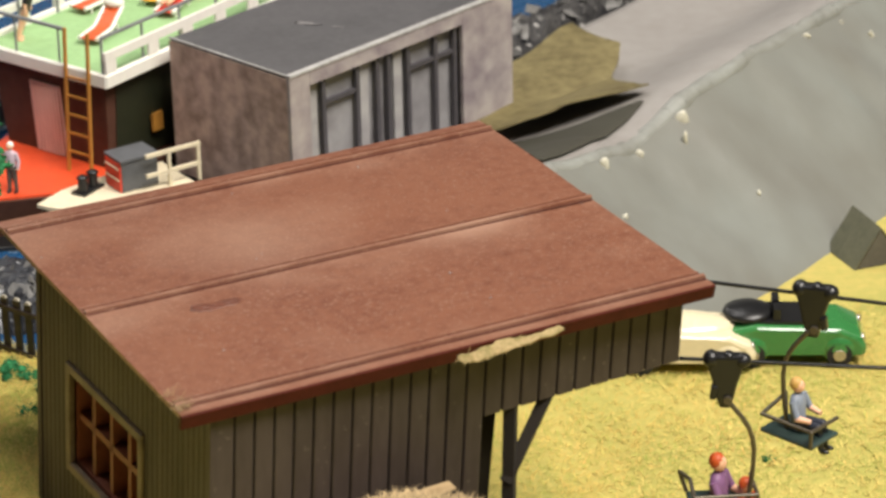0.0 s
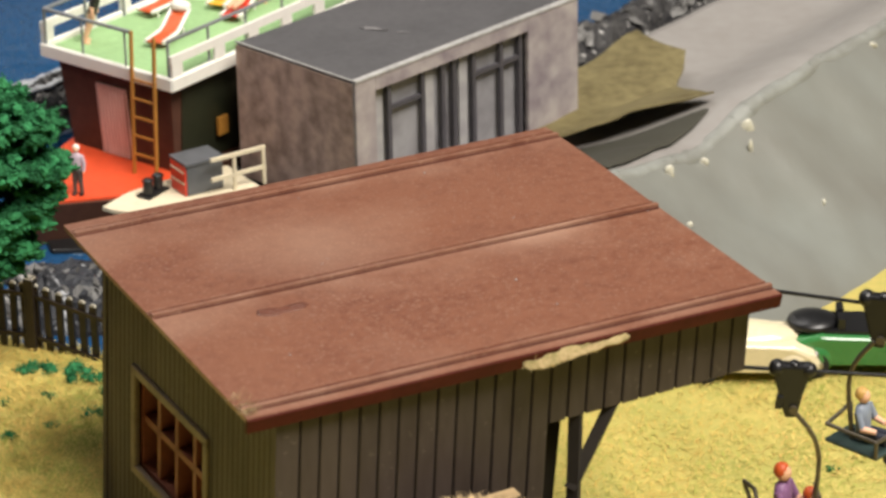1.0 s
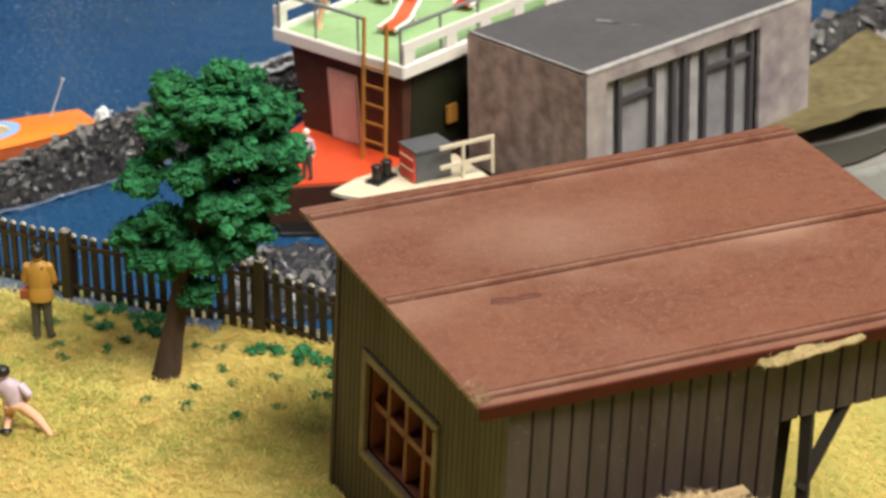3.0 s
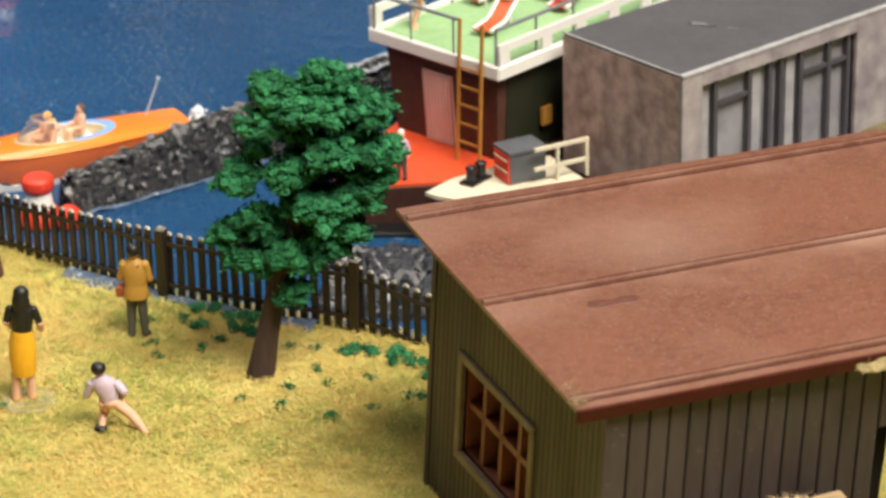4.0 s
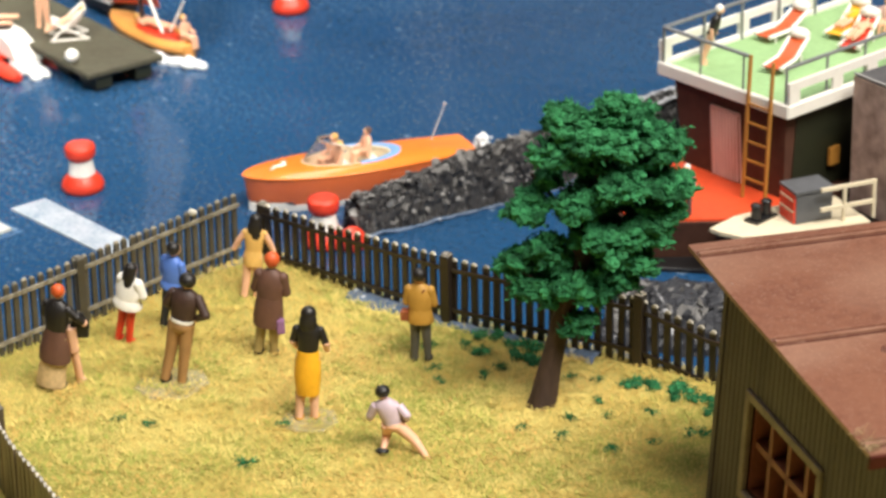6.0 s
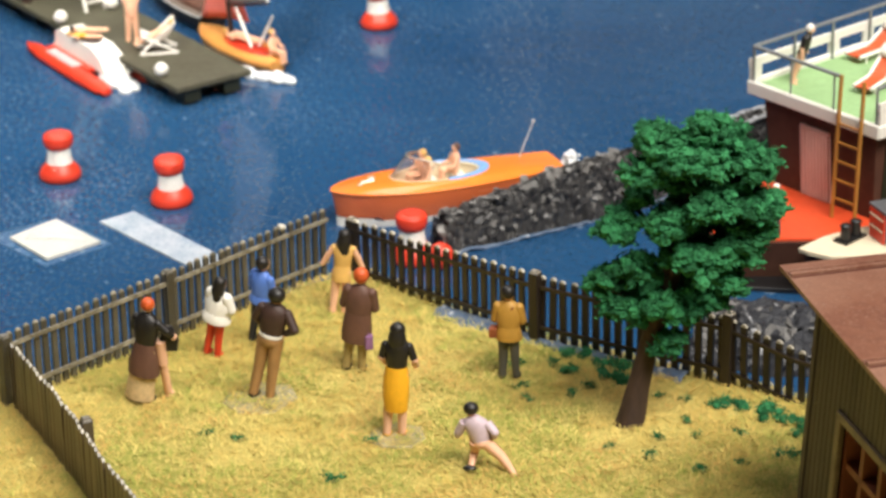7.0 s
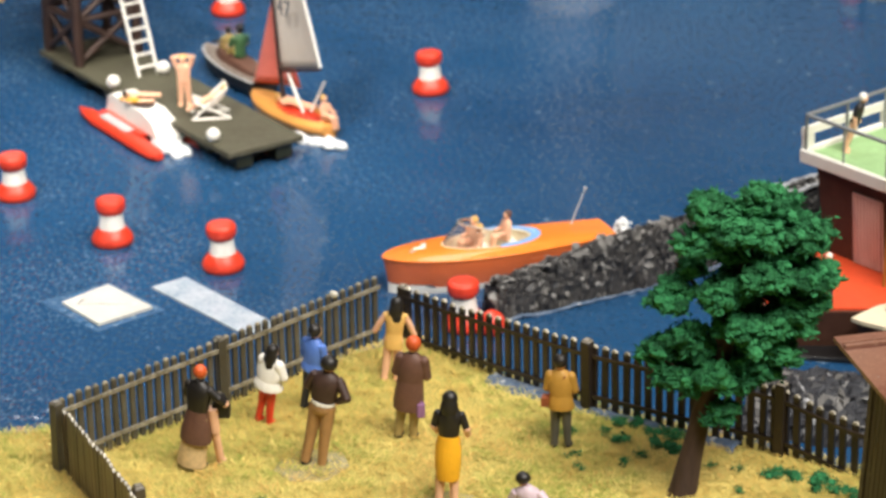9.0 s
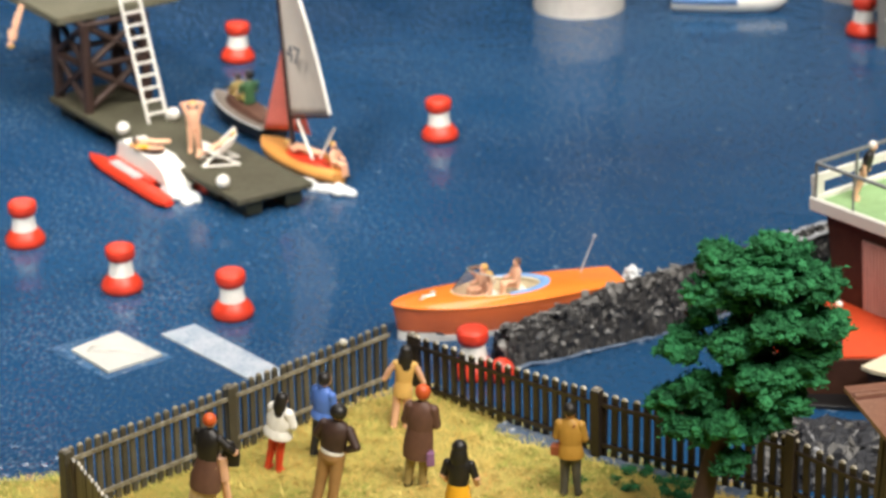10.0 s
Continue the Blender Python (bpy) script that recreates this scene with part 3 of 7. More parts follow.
def build_grass():
    """Short static-grass fibres, lying every way, as two joined layers."""
    rng = np.random.default_rng(5)
    for m, count, label in (("grass", 120000, "straw-yellow static grass fibres on the lawn"),
                            ("grass_tan", 80000, "tan dried static grass fibres on the lawn"),
                            ("grass_green", 170000, "olive-green static grass fibres on the lawn")):
        x = np.where(rng.random(count) < 0.45, rng.uniform(-262, 100, count), rng.uniform(-250, -40, count))
        y = np.where(x > -40, rng.uniform(500, 650, count), rng.uniform(512, 636, count))
        ok = inside_land(x, y) & inside_land(x + 0.8, y + 1.0) & inside_land(x - 0.8, y + 1.0)
        if m == "grass_green":
            patch = np.array([noise.noise(Vector((a * 0.035, b * 0.035, 9))) + 0.7 * noise.noise(Vector((a * 0.17, b * 0.17, 4))) for a, b in zip(x, y)])
            ok &= patch + np.where(x > -30, 0.22, 0.0) > rng.uniform(-0.3, 0.3, count)
        if m == "grass_tan":
            patch = np.array([noise.noise(Vector((a * 0.05, b * 0.05, 31))) + 0.8 * noise.noise(Vector((a * 0.2, b * 0.2, 14))) for a, b in zip(x, y)])
            ok &= patch > rng.uniform(-0.1, 0.4, count)
        x, y = x[ok], y[ok]
        n = len(x)
        z = np.array([land(a, b) for a, b in zip(x, y)])
        z += np.array([0.55 * max(0.0, noise.noise(Vector((a * 0.33, b * 0.33, 6)))) for a, b in zip(x, y)])
        w, up = rng.uniform(0, 2 * math.pi, n), rng.uniform(0.05, 0.75, n)
        ln, wd = rng.uniform(0.9, 2.4, n), rng.uniform(0.05, 0.11, n)
        dx, dy = np.cos(w), np.sin(w)
        vs = np.empty((n, 4, 3))
        vs[:, 0] = np.stack([x, y, z - 0.1], 1)
        vs[:, 1] = np.stack([x + dx * ln * 0.5 - dy * wd, y + dy * ln * 0.5 + dx * wd, z + 0.1 + up * ln * 0.45], 1)
        vs[:, 2] = np.stack([x + dx * ln, y + dy * ln, z + 0.1 + up * ln * 0.7], 1)
        vs[:, 3] = np.stack([x + dx * ln * 0.5 + dy * wd, y + dy * ln * 0.5 - dx * wd, z + 0.1 + up * ln * 0.45], 1)
        me = bpy.data.meshes.new("grass")
        me.from_pydata(vs.reshape(-1, 3) * MM, [], np.arange(4 * n).reshape(-1, 4))
        me.materials.append(M[m])
        tagged(new("grass", me), label, "grass", kind="stuff")


def build_water():
    bm = B()
    grow(bm, [(-840, 300, 0), (-70, 300, 0), (-45, 640, 0), (-30, 692, 0), (30, 766, 0), (300, 1116, 0), (420, 1270, 0), (420, 1304, 0), (-840, 1304, 0)], [tuple(range(9))])
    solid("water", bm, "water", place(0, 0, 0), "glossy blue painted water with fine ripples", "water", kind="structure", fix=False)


RIDGE, ALONG, BACK = Vector((20.6, 655.2)), Vector((0.612, 0.79)), Vector((-0.79, 0.612))


def embankment(u, v):
    s = -22 + 292 * u
    r = RIDGE + ALONG * s
    f = Vector((56, 641)) + ALONG * s
    wob = 1.2 * noise.noise(Vector((s * 0.05, 0, 7))) + 0.5 * noise.noise(Vector((s * 0.16, 0, 3))) - 5.6 * math.exp(-((s - 32) / 20) ** 2)
    if v < 0.5:
        k = v / 0.5
        p = f.lerp(r, k)
        bulge = math.sin(k * math.pi) * (2.5 * noise.noise(Vector((s * 0.04, k * 1.2, 1))) + 1.5 * noise.noise(Vector((s * 0.12, k * 2, 5))))
        z = -14 + (34 + wob) * (k ** 0.85) + bulge
        return (p.x, p.y, z)
    k = (v - 0.5) / 0.5
    w = 62 * k
    p = r + BACK * w
    z = (20 + wob * (1 - k) ** 2) - 12 * smooth(0, 0.55, k) + 0.5 * noise.noise(Vector((s * 0.06, w * 0.06, 4)))
    if k > 0.93:
        z -= 14 * smooth(0.93, 1.0, k)
    return (p.x, p.y, z)


def build_shore_edge():
    """A rough pale rim where the lawn's edge meets the water."""
    line = [Vector(p) for p in ((-236, 579), (-229, 584.5), (-220.5, 572.5), (-203, 600), (-172.5, 640.5), (-128, 615.5), (-102, 607.5), (-75, 597.5), (-52, 592))]

    def rim(u, v):
        f = u * (len(line) - 1)
        i = min(len(line) - 2, int(f))
        p, d = line[i].lerp(line[i + 1], f - i), (line[i + 1] - line[i]).normalized()
        q = p + Vector((d.y, -d.x)) * (5.0 * v - 1.5)
        return (q.x, q.y, 0.4 + 7.0 * smooth(0.25, 0.85, v))
    bm = B()
    sheet(bm, rim, 240, 8)
    rough(bm, 0.9, 0.5, 3)
    solid("shore_edge", bm, "shore", place(0, 0, 0), "rough blue-grey plaster rim along the shore", "shore", kind="structure")


def build_plaster_strip():
    """Bare blue-grey plaster between the lawn and the fence behind the tree."""
    line = [Vector(p) for p in ((-150, 620.5), (-128.5, 608.6), (-108, 602.2), (-97, 598.5))]

    def strip(u, v):
        f = u * (len(line) - 1)
        i = min(len(line) - 2, int(f))
        p, d = line[i].lerp(line[i + 1], f - i), (line[i + 1] - line[i]).normalized()
        wide = 3.2 + 3.5 * noise.noise(Vector((p.x * 0.06, p.y * 0.06, 2))) + 1.5 * noise.noise(Vector((p.x * 0.3, p.y * 0.3, 5)))
        q = p + Vector((d.y, -d.x)) * (max(0.8, wide) * v - 0.6)
        return (q.x, q.y, land(q.x, q.y) + 1.0 - 1.4 * v ** 3)
    bm = B()
    sheet(bm, strip, 150, 8)
    rough(bm, 0.35, 0.8, 7)
    solid("plaster_strip", bm, "shore", place(0, 0, 0), "bare blue-grey plaster between lawn and fence", "plaster", kind="structure")


def build_embankment():
    bm = B()
    sheet(bm, lambda u, v: embankment(u, 0.5 * v), 110, 26)
    bm2 = B()
    sheet(bm2, lambda u, v: embankment(u, 0.5 + 0.5 * v), 110, 26)
    emb = thing("embankment", place(0, 0, 0), "grey plaster bank draped over a slope beside the lawn", "embankment", kind="structure")
    part("slope_face", bm, "slope", emb)
    part("terrace", bm2, "terrace", emb, "pale grey plaster terrace above the bank")
    bm = B()
    pts = [Vector(embankment(i / 60, 0.5)) - Vector((0, 0, 2.3)) for i in range(61)]
    tube(bm, pts, 2.4, 10)
    rough(bm, 0.6, 0.25, 3)
    part("rim", bm, "plaster_rim", emb, "pale thick plaster rim along the ridge")
    # place on the bank (along, up) and size (across, high) of each drip
    for u, v, w, h in ((0.233, 0.456, 1.6, 2.0), (0.218, 0.411, 0.5, 2.6), (0.132, 0.456, 1.1, 1.8), (0.177, 0.456, 1.0, 1.3), (0.41, 0.456, 0.9, 0.9), (0.471, 0.379, 0.7, 1.5),
                       (0.226, 0.21, 0.6, 0.8), (0.286, 0.048, 0.9, 0.8), (0.098, 0.318, 0.6, 0.8), (0.459, 0.448, 0.5, 0.8)):
        p = Vector(embankment(u, v))
        b = B()
        ball(b, (0, 0, 0), (w, 0.6, h), 0, 12, 8)
        rough(b, 0.45, 0.7, u * 90)
        solid("plaster_blob", b, "plaster_drip", place(p.x, p.y, p.z), "small white plaster drip stuck on the grey bank", "plaster", "plaster drips on the bank")


def build_hall():
    for name, c, s, m in (("hall_wall_north", (-100, 2125, 500), (3560, 30, 1400), "hall_wall"), ("hall_wall_south", (-100, -975, 500), (3560, 30, 1400), "hall_wall"),
                          ("hall_wall_west", (-1865, 575, 500), (30, 3070, 1400), "hall_wall"), ("hall_wall_east", (1665, 575, 500), (30, 3070, 1400), "hall_wall"),
                          ("ceiling", (-100, 575, 1215), (3560, 3130, 30), "hall_ceiling"), ("hall_floor", (-100, 575, -215), (3560, 3130, 30), "hall_wall")):
        bm = B()
        box(bm, (0, 0, 0), s)
        solid(name, bm, m, place(*c), "plain grey exhibition hall surface", "wall", kind="structure")
    bm = B()
    box(bm, (-210, 800, -118), (1260, 1010, 164))
    solid("layout_base", bm, "hull", place(0, 0, 0), "plain dark board carrying the model landscape", "board", kind="structure")


# ---------------------------------------------------------------- lift station shed


def lean(bm):
    for v in bm.verts:
        v.co.x += 0.055 * (v.co.z - 53)
        v.co.y -= 0.03 * (v.co.z - 53)


def build_shed():
    shed = thing("lift_station", place(-34.5, 479.1, 0, 28.6), "olive plank lift station shed with a flat brown roof", "shed")
    # roof: a thin sheet with a deep front lip and three beaded seams
    bm = B()
    box(bm, (41.0, 36.0, 57.65), (90.6, 78.8, 0.8), 0, -1.9)
    bmesh.ops.subdivide_edges(bm, edges=bm.edges[:], cuts=14, use_grid_fill=True)
    for v in bm.verts:
        v.co.z += 0.35 * noise.noise(Vector((v.co.x * 0.03, v.co.y * 0.03, 1)))
    roof = part("roof", bm, "roof", shed, "dusty red-brown roof with three raised seams")
    turn = Matrix.Rotation(radians(-1.9), 2)
    for y in (-0.7, 35.3, 70.6):
        xm = 41.0 + 0.033 * (y - 36.0)
        bm = B()
        box(bm, (xm, y, 58.35), (90.2, 0.9, 0.8), 0, -1.9)
        box(bm, (xm, y + 1.75, 58.2), (90.2, 0.5, 0.5), 0, -1.9)
        bevel(bm, 0.16, 2)
        rough(bm, 0.1, 0.2, y)
        seam = part("roof_seam", bm, "roof", roof)
        bm = B()
        box(bm, (xm, y + 0.98, 58.14), (90.0, 0.95, 0.16), 0, -1.9)
        box(bm, (xm, y - 0.6, 58.12), (90.0, 0.3, 0.12), 0, -1.9)
        part("seam_groove", bm, "roof_edge", seam, "dark line along the seam")
    # the lip's own deep red, with its shade put into the colour too
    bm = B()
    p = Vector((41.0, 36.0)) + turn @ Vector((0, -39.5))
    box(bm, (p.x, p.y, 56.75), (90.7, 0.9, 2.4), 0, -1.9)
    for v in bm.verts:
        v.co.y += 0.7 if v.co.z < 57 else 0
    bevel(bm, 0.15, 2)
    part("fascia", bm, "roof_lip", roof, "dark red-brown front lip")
    # a worn rusty smear: two overlapping blots with ragged rims
    for cx, cy, rx, ry, turn_by in ((12.9, 29.4, 2.3, 1.5, 0.2), (16.4, 29.2, 2.9, 1.15, -0.1)):
        bm = B()

        def blot(u, v):
            w = 2 * math.pi * u
            q = (0.08 + 0.92 * v) * (1 + 0.28 * noise.noise(Vector((math.cos(w) * 1.7 + cx, math.sin(w) * 1.7, 2.0))))
            x, y = cx + rx * q * math.cos(w + turn_by), cy + ry * q * math.sin(w)
            return (x, y, 58.08 + 0.35 * noise.noise(Vector((x * 0.03, y * 0.03, 1))))
        sheet(bm, blot, 36, 4, 0.04)
        part("roof_stain", bm, "stain", roof, "dull rusty smear")
    # walls: dark cores with planks proud of them
    bm = B()
    box(bm, (26.5, 32.5, 30.4), (40, 63.5, 50.8))
    lean(bm)
    part("wall_core", bm, "groove", shed)
    bm = B()
    box(bm, (64, 32.5, 50), (35.6, 63.5, 12))
    lean(bm)
    part("overhang_core", bm, "groove", shed)
    x = 1.8
    while x < 82.5:
        low = 4.0 if x < 47.5 else 43.2 + 0.006 * (x - 48)
        bm = B()
        box(bm, (x, -0.2, (low + 56.6) / 2), (2.98, 0.9, 56.6 - low))
        bevel(bm, 0.14, 1)
        lean(bm)
        part("plank", bm, "plank", shed)
        x += 3.28
    # left wall: narrow planks round the window
    y, k = 1.0, 0
    while y < 65.5:
        spans = ((4.0, 22.8), (41.0, 56.4)) if 24.2 < y < 53.6 else ((4.0, 56.4),)
        for a, b in spans:
            bm = B()
            box(bm, (0.1, y, (a + b) / 2), (0.8, 1.7, b - a))
            bevel(bm, 0.12, 1)
            lean(bm)
            part("plank", bm, "plank", shed)
        y += 1.86
    for yy in (66.0,):
        bm = B()
        box(bm, (0.3, yy, 30.1), (1.6, 1.6, 52.4))
        lean(bm)
        part("corner_post", bm, "plank", shed)
    bm = B()
    box(bm, (0.0, -0.2, 30.1), (1.2, 1.2, 52.4))
    lean(bm)
    part("corner_post", bm, "plank", shed)
    for x in (12, 50, 81.5):
        bm = B()
        box(bm, (x, 66.2, (4 + 53) / 2 if x < 50 else 48.4), (2.9, 0.8, 49 if x < 50 else 9))
        lean(bm)
        part("plank", bm, "plank", shed)
    bm = B()
    box(bm, (3.6, 65.0, 30.2), (6.2, 0.8, 51.0))
    lean(bm)
    part("end_board", bm, "groove", shed)
    # window in the left wall
    w = thing("window", place(0, -4.2, 1.2), "", "")
    for key in ("label", "category"):
        if key in w:
            del w[key]
    w.parent = shed
    ym, zm = 43.0, 30.8
    bm = B()
    for y, z, sy, sz in ((28.6, zm, 1.7, 18.5), (57.4, zm, 1.7, 18.5), (ym, 39.8, 30.5, 1.7), (ym, 21.7, 30.5, 1.7)):
        box(bm, (-0.2, y, z), (1.1, sy, sz))
    bevel(bm, 0.2, 1)
    lean(bm)
    part("window_frame", bm, "win_frame", w, "tan plastic window frame")
    for y in (35.9, 43.0, 50.1):
        bm = B()
        box(bm, (2.2, y, zm), (2.6, 1.2, 16.6))
        lean(bm)
        part("glazing_bar", bm, "win_bar", w, "red-brown glazing bar")
    bm = B()
    box(bm, (2.2, ym, 31.2), (2.6, 27.4, 1.2))
    lean(bm)
    part("glazing_bar", bm, "win_bar", w, "red-brown glazing bar")
    bm = B()
    for y, z, sy, sz in ((29.6, zm, 0.8, 17.4), (56.4, zm, 0.8, 17.4), (ym, 39.2, 26.8, 0.8), (ym, 22.4, 26.8, 0.9)):
        box(bm, (3.4, y, z), (5.6, sy, sz))
    lean(bm)
    part("window_reveal", bm, "win_bar", w, "red-brown window reveal")
    # stilts below the overhang
    for a, b in (((51.2, 1.0, 44), (49.5, 1.0, -8)), ((58.5, 1.0, 44.5), (50.2, 1.0, 30)), ((51.2, 60, 44), (49.5, 60, -8)), ((50.4, 6, 44), (49.2, 8, 22))):
        bm = B()
        rod(bm, a, b, 1.35, 1.35, 4, smooth=False)
        part("stilt", bm, "shed_dark", shed)
    # torn flake hanging from the eave
    bm = B()

    def flake(u, v):
        x = 38 + 18 * u
        wdt = 0.62 * (0.4 + 2.6 * math.sin(math.pi * min(1, u * 1.15) ** 0.7) * (1 - 0.55 * u))
        return (x, -5.6 - 1.1 * v - 0.4 * math.sin(u * 9), 58.5 + 0.25 * math.sin(u * 7) - wdt * v - 0.5 * (1 - u))
    sheet(bm, flake, 22, 5, 0.35)
    rough(bm, 0.4, 0.8, 3)
    frng = random.Random(44)
    for i in range(16):
        c = Vector(flake(frng.random(), frng.random()))
        rod(bm, c, c + Vector((frng.gauss(0, 1.0), frng.gauss(-0.3, 0.5), frng.gauss(0, 0.8))), 0.09, 0.03, 4)
    solid("moss_flake", bm, "moss", place(-34.5, 479.1, 0, 28.6), "torn yellow-green moss flake hanging from the shed eave", "moss")
    # dust bits on the roof
    rng = random.Random(3)
    for i in range(12):
        bm = B()
        ball(bm, (0, 0, 0), (rng.uniform(0.08, 0.22), rng.uniform(0.08, 0.22), 0.07), 0, 6, 4)
        x, y = rng.uniform(-3, 84), rng.uniform(-2, 72)
        q = place(-34.5, 479.1, 0, 28.6) @ place(x, y, 58.15)
        solid("dust_speck", bm, "chip", q, "pale speck of dust lying on the shed roof", "dust", "dust specks on the roof")
    bm = B()
    for i in range(60):
        c = Vector((-4.6 + rng.uniform(-0.8, 1.5), -0.5 + rng.uniform(-1.2, 8.0) * rng.random(), 58.3))
        d = Vector((rng.uniform(-1, 1), rng.uniform(-1, 1), rng.uniform(0, 0.7))) * 1.6
        rod(bm, c, c + d, 0.06, 0.03, 3)
    solid("fibre_tuft", bm, "straw", place(-34.5, 479.1, 0, 28.6), "loose straw fibres caught on the roof corner", "fibres")


def build_straw():
    """Dry grass heaped against the front wall, with a thin board on it."""
    rng = random.Random(12)
    bm = B()
    base = place(-34.5, 479.1, 0, 28.6)
    for i in range(5200):
        x, y = rng.gauss(29, 12), -rng.uniform(0.9, 12)
        p = (base @ Vector((x * MM, y * MM, 0))) / MM
        z = land(p.x, p.y)
        a = rng.uniform(0, 6.28)
        d = Vector((math.cos(a), math.sin(a), rng.uniform(0.0, 0.3))) * rng.uniform(1.2, 3.6)
        c = Vector((x, y, z + rng.uniform(0, 1.2) + 5.0 * rng.random() * max(0, 1 + y / 7) * max(0, 1 - abs(x - 31) / 24)))
        k = Vector((-d.y, d.x, 0)).normalized() * 0.15
        grow(bm, [c - k, c + k, c + d], [(0, 1, 2)])
    solid("straw_heap", bm, "straw", base, "heap of dry straw against the shed wall", "straw", kind="stuff", fix=False)
    bm = B()
    box(bm, (0, 0, 0), (24, 2.4, 0.4), 0, 2)
    bevel(bm, 0.15, 1)
    p = (base @ Vector((26 * MM, -4 * MM, 0))) / MM
    solid("board", bm, "straw_board", base @ place(26, -4, land(p.x, p.y) + 1.1, -1, 5, -1), "thin weathered board lying in the straw", "board")


# ---------------------------------------------------------------- fence


def fence_run(pts, label, height=13.2, posts=(), width=1.0, pitch=2.6, paint="fence", rail="fence", tip="fence_tip", sink=()):
    """A picket fence along a line of points on the lawn; sink: how deep it stands at each point."""
    sink = list(sink) + [0.0] * (len(pts) - len(sink))
    base = thing("fence", place(pts[0][0], pts[0][1], 0), label, "fence", "brown picket fence round the lawn")
    o = Vector((*pts[0], 0))
    bm = B()
    w = width / 2
    prism(bm, [(-w, -0.3), (w, -0.3), (w, 0.3), (-w, 0.3)], -0.6, height - 0.5)
    grow(bm, [(-w, -0.3, height - 0.5), (w, -0.3, height - 0.5), (w, 0.3, height - 0.5), (-w, 0.3, height - 0.5), (-w * 0.45, -0.25, height), (w * 0.45, -0.25, height), (w * 0.45, 0.25, height), (-w * 0.45, 0.25, height)],
         [(0, 1, 5, 4), (1, 2, 6, 5), (2, 3, 7, 6), (3, 0, 4, 7), (4, 5, 6, 7)], 1)
    me = mesh_of("picket", bm, [paint, tip])
    bm = B()
    box(bm, (0, 0, 7.5), (2.0, 2.0, 16.2))
    box(bm, (0, 0, 15.85), (2.0, 2.0, 0.5), 1, 0, 0.7)
    bevel(bm, 0.12, 1)
    me_post = mesh_of("post", bm, [paint, "fence_worn"])
    rng = random.Random(int(abs(pts[0][0])))
    for i, (a, b) in enumerate(zip(pts, pts[1:])):
        a, b = Vector(a), Vector(b)
        d = b - a
        ang = math.degrees(math.atan2(d.y, d.x))
        side = Vector((d.y, -d.x)).normalized()
        if side.x * (-150 - a.x) + side.y * (575 - a.y) < 0:
            side = -side
        n = max(1, round(d.length / pitch))
        for k in range(n):
            p = a + d * ((k + 0.5) / n)
            z = land(p.x, p.y) + 0.4 - sink[i] - (sink[i + 1] - sink[i]) * (k + 0.5) / n
            share("picket", me, base, place(p.x - o.x, p.y - o.y, z + rng.uniform(-0.12, 0.12), ang + rng.uniform(-1.5, 1.5), rng.uniform(-0.8, 0.8), rng.uniform(-0.8, 0.8)))
        for h in (3.2, height - 1.9):
            bm = B()
            za, zb = land(*a) - sink[i], land(*b) - sink[i + 1]
            p, q = Vector((*(a + side * 0.62 - o.xy), za + h)), Vector((*(b + side * 0.62 - o.xy), zb + h))
            m = (p + q) / 2
            box(bm, m, ((q - p).length, 0.5, 0.8), 0, ang, 1.0, -math.degrees(math.atan2(q.z - p.z, (q.xy - p.xy).length)))
            part("rail", bm, rail, base)
    for p in posts:
        z = land(*p[:2]) - (p[2] if len(p) > 2 else 0)
        p = p[:2]
        share("post", me_post, base, place(p[0] - o.x, p[1] - o.y, z, math.degrees(math.atan2(pts[-1][1] - pts[0][1], pts[-1][0] - pts[0][0])) + rng.uniform(-4, 4), rng.uniform(-1, 1), rng.uniform(-1, 1)))


def build_fences():
    fence_run([(-171.8, 634.4), (-150, 621.5), (-128.5, 609.6), (-108, 603.2), (-89.3, 596.9), (-75.8, 591.5), (-58, 587)], "dark brown picket fence along the shore behind the tree", 13.6,
              [(-172.2, 635.2, 4.5), (-128.5, 609.0, 0.8), (-89.3, 596.3, 1.2)], 1.35, 2.45, sink=(2.4, 0.8, 0, 0, 0.5, 2.9, 4.6))
    fence_run([(-220.2, 563.6), (-209.5, 581.3), (-199, 597.4), (-188.2, 614.6), (-177.0, 632.6)], "brown picket fence along the water with pale worn edges", 14.2,
              [(-220.6, 563.2, 1.6), (-199.2, 597.0, 1.2)], 1.2, 2.05, "fence_olive", "rail_worn", "fence_worn")
    fence_run([(-218.8, 562.4), (-208.6, 550.0), (-196.3, 534.2), (-187.0, 521.4), (-180, 512.8), (-166, 496)], "brown picket fence running forward from the corner post", 13.2, [(-193.4, 532.6, 1.6)], 1.72, 2.05, "fence_tan", "rail_worn", "fence_worn")


# ---------------------------------------------------------------- tree and tufts





def sponge(bm, c, r, h, seed, nu=26, nv=16, deep=0.34, droop=0.75):
    """A lump of foam foliage: a ball roughened at three scales, flatter below."""
    c = Vector(c)
    made = ball(bm, (0, 0, 0), (1, 1, 1), 0, nu, nv)
    o = Vector((seed * 3.1, seed * 1.7, -seed))
    for v in made:
        d = v.co.copy()
        p = c + Vector((d.x * r, d.y * r, d.z * h))
        k = 0.86 + deep * (noise.noise(p * 0.42 + o) + 0.7 * abs(noise.noise(p * 0.95 + o)) + 0.55 * noise.noise(p * 1.9 + o) + 0.3 * noise.noise(p * 3.6 + o))
        v.co = c + Vector((d.x * r * k, d.y * r * k, d.z * h * k * (droop if d.z < 0 else 1)))
    return made


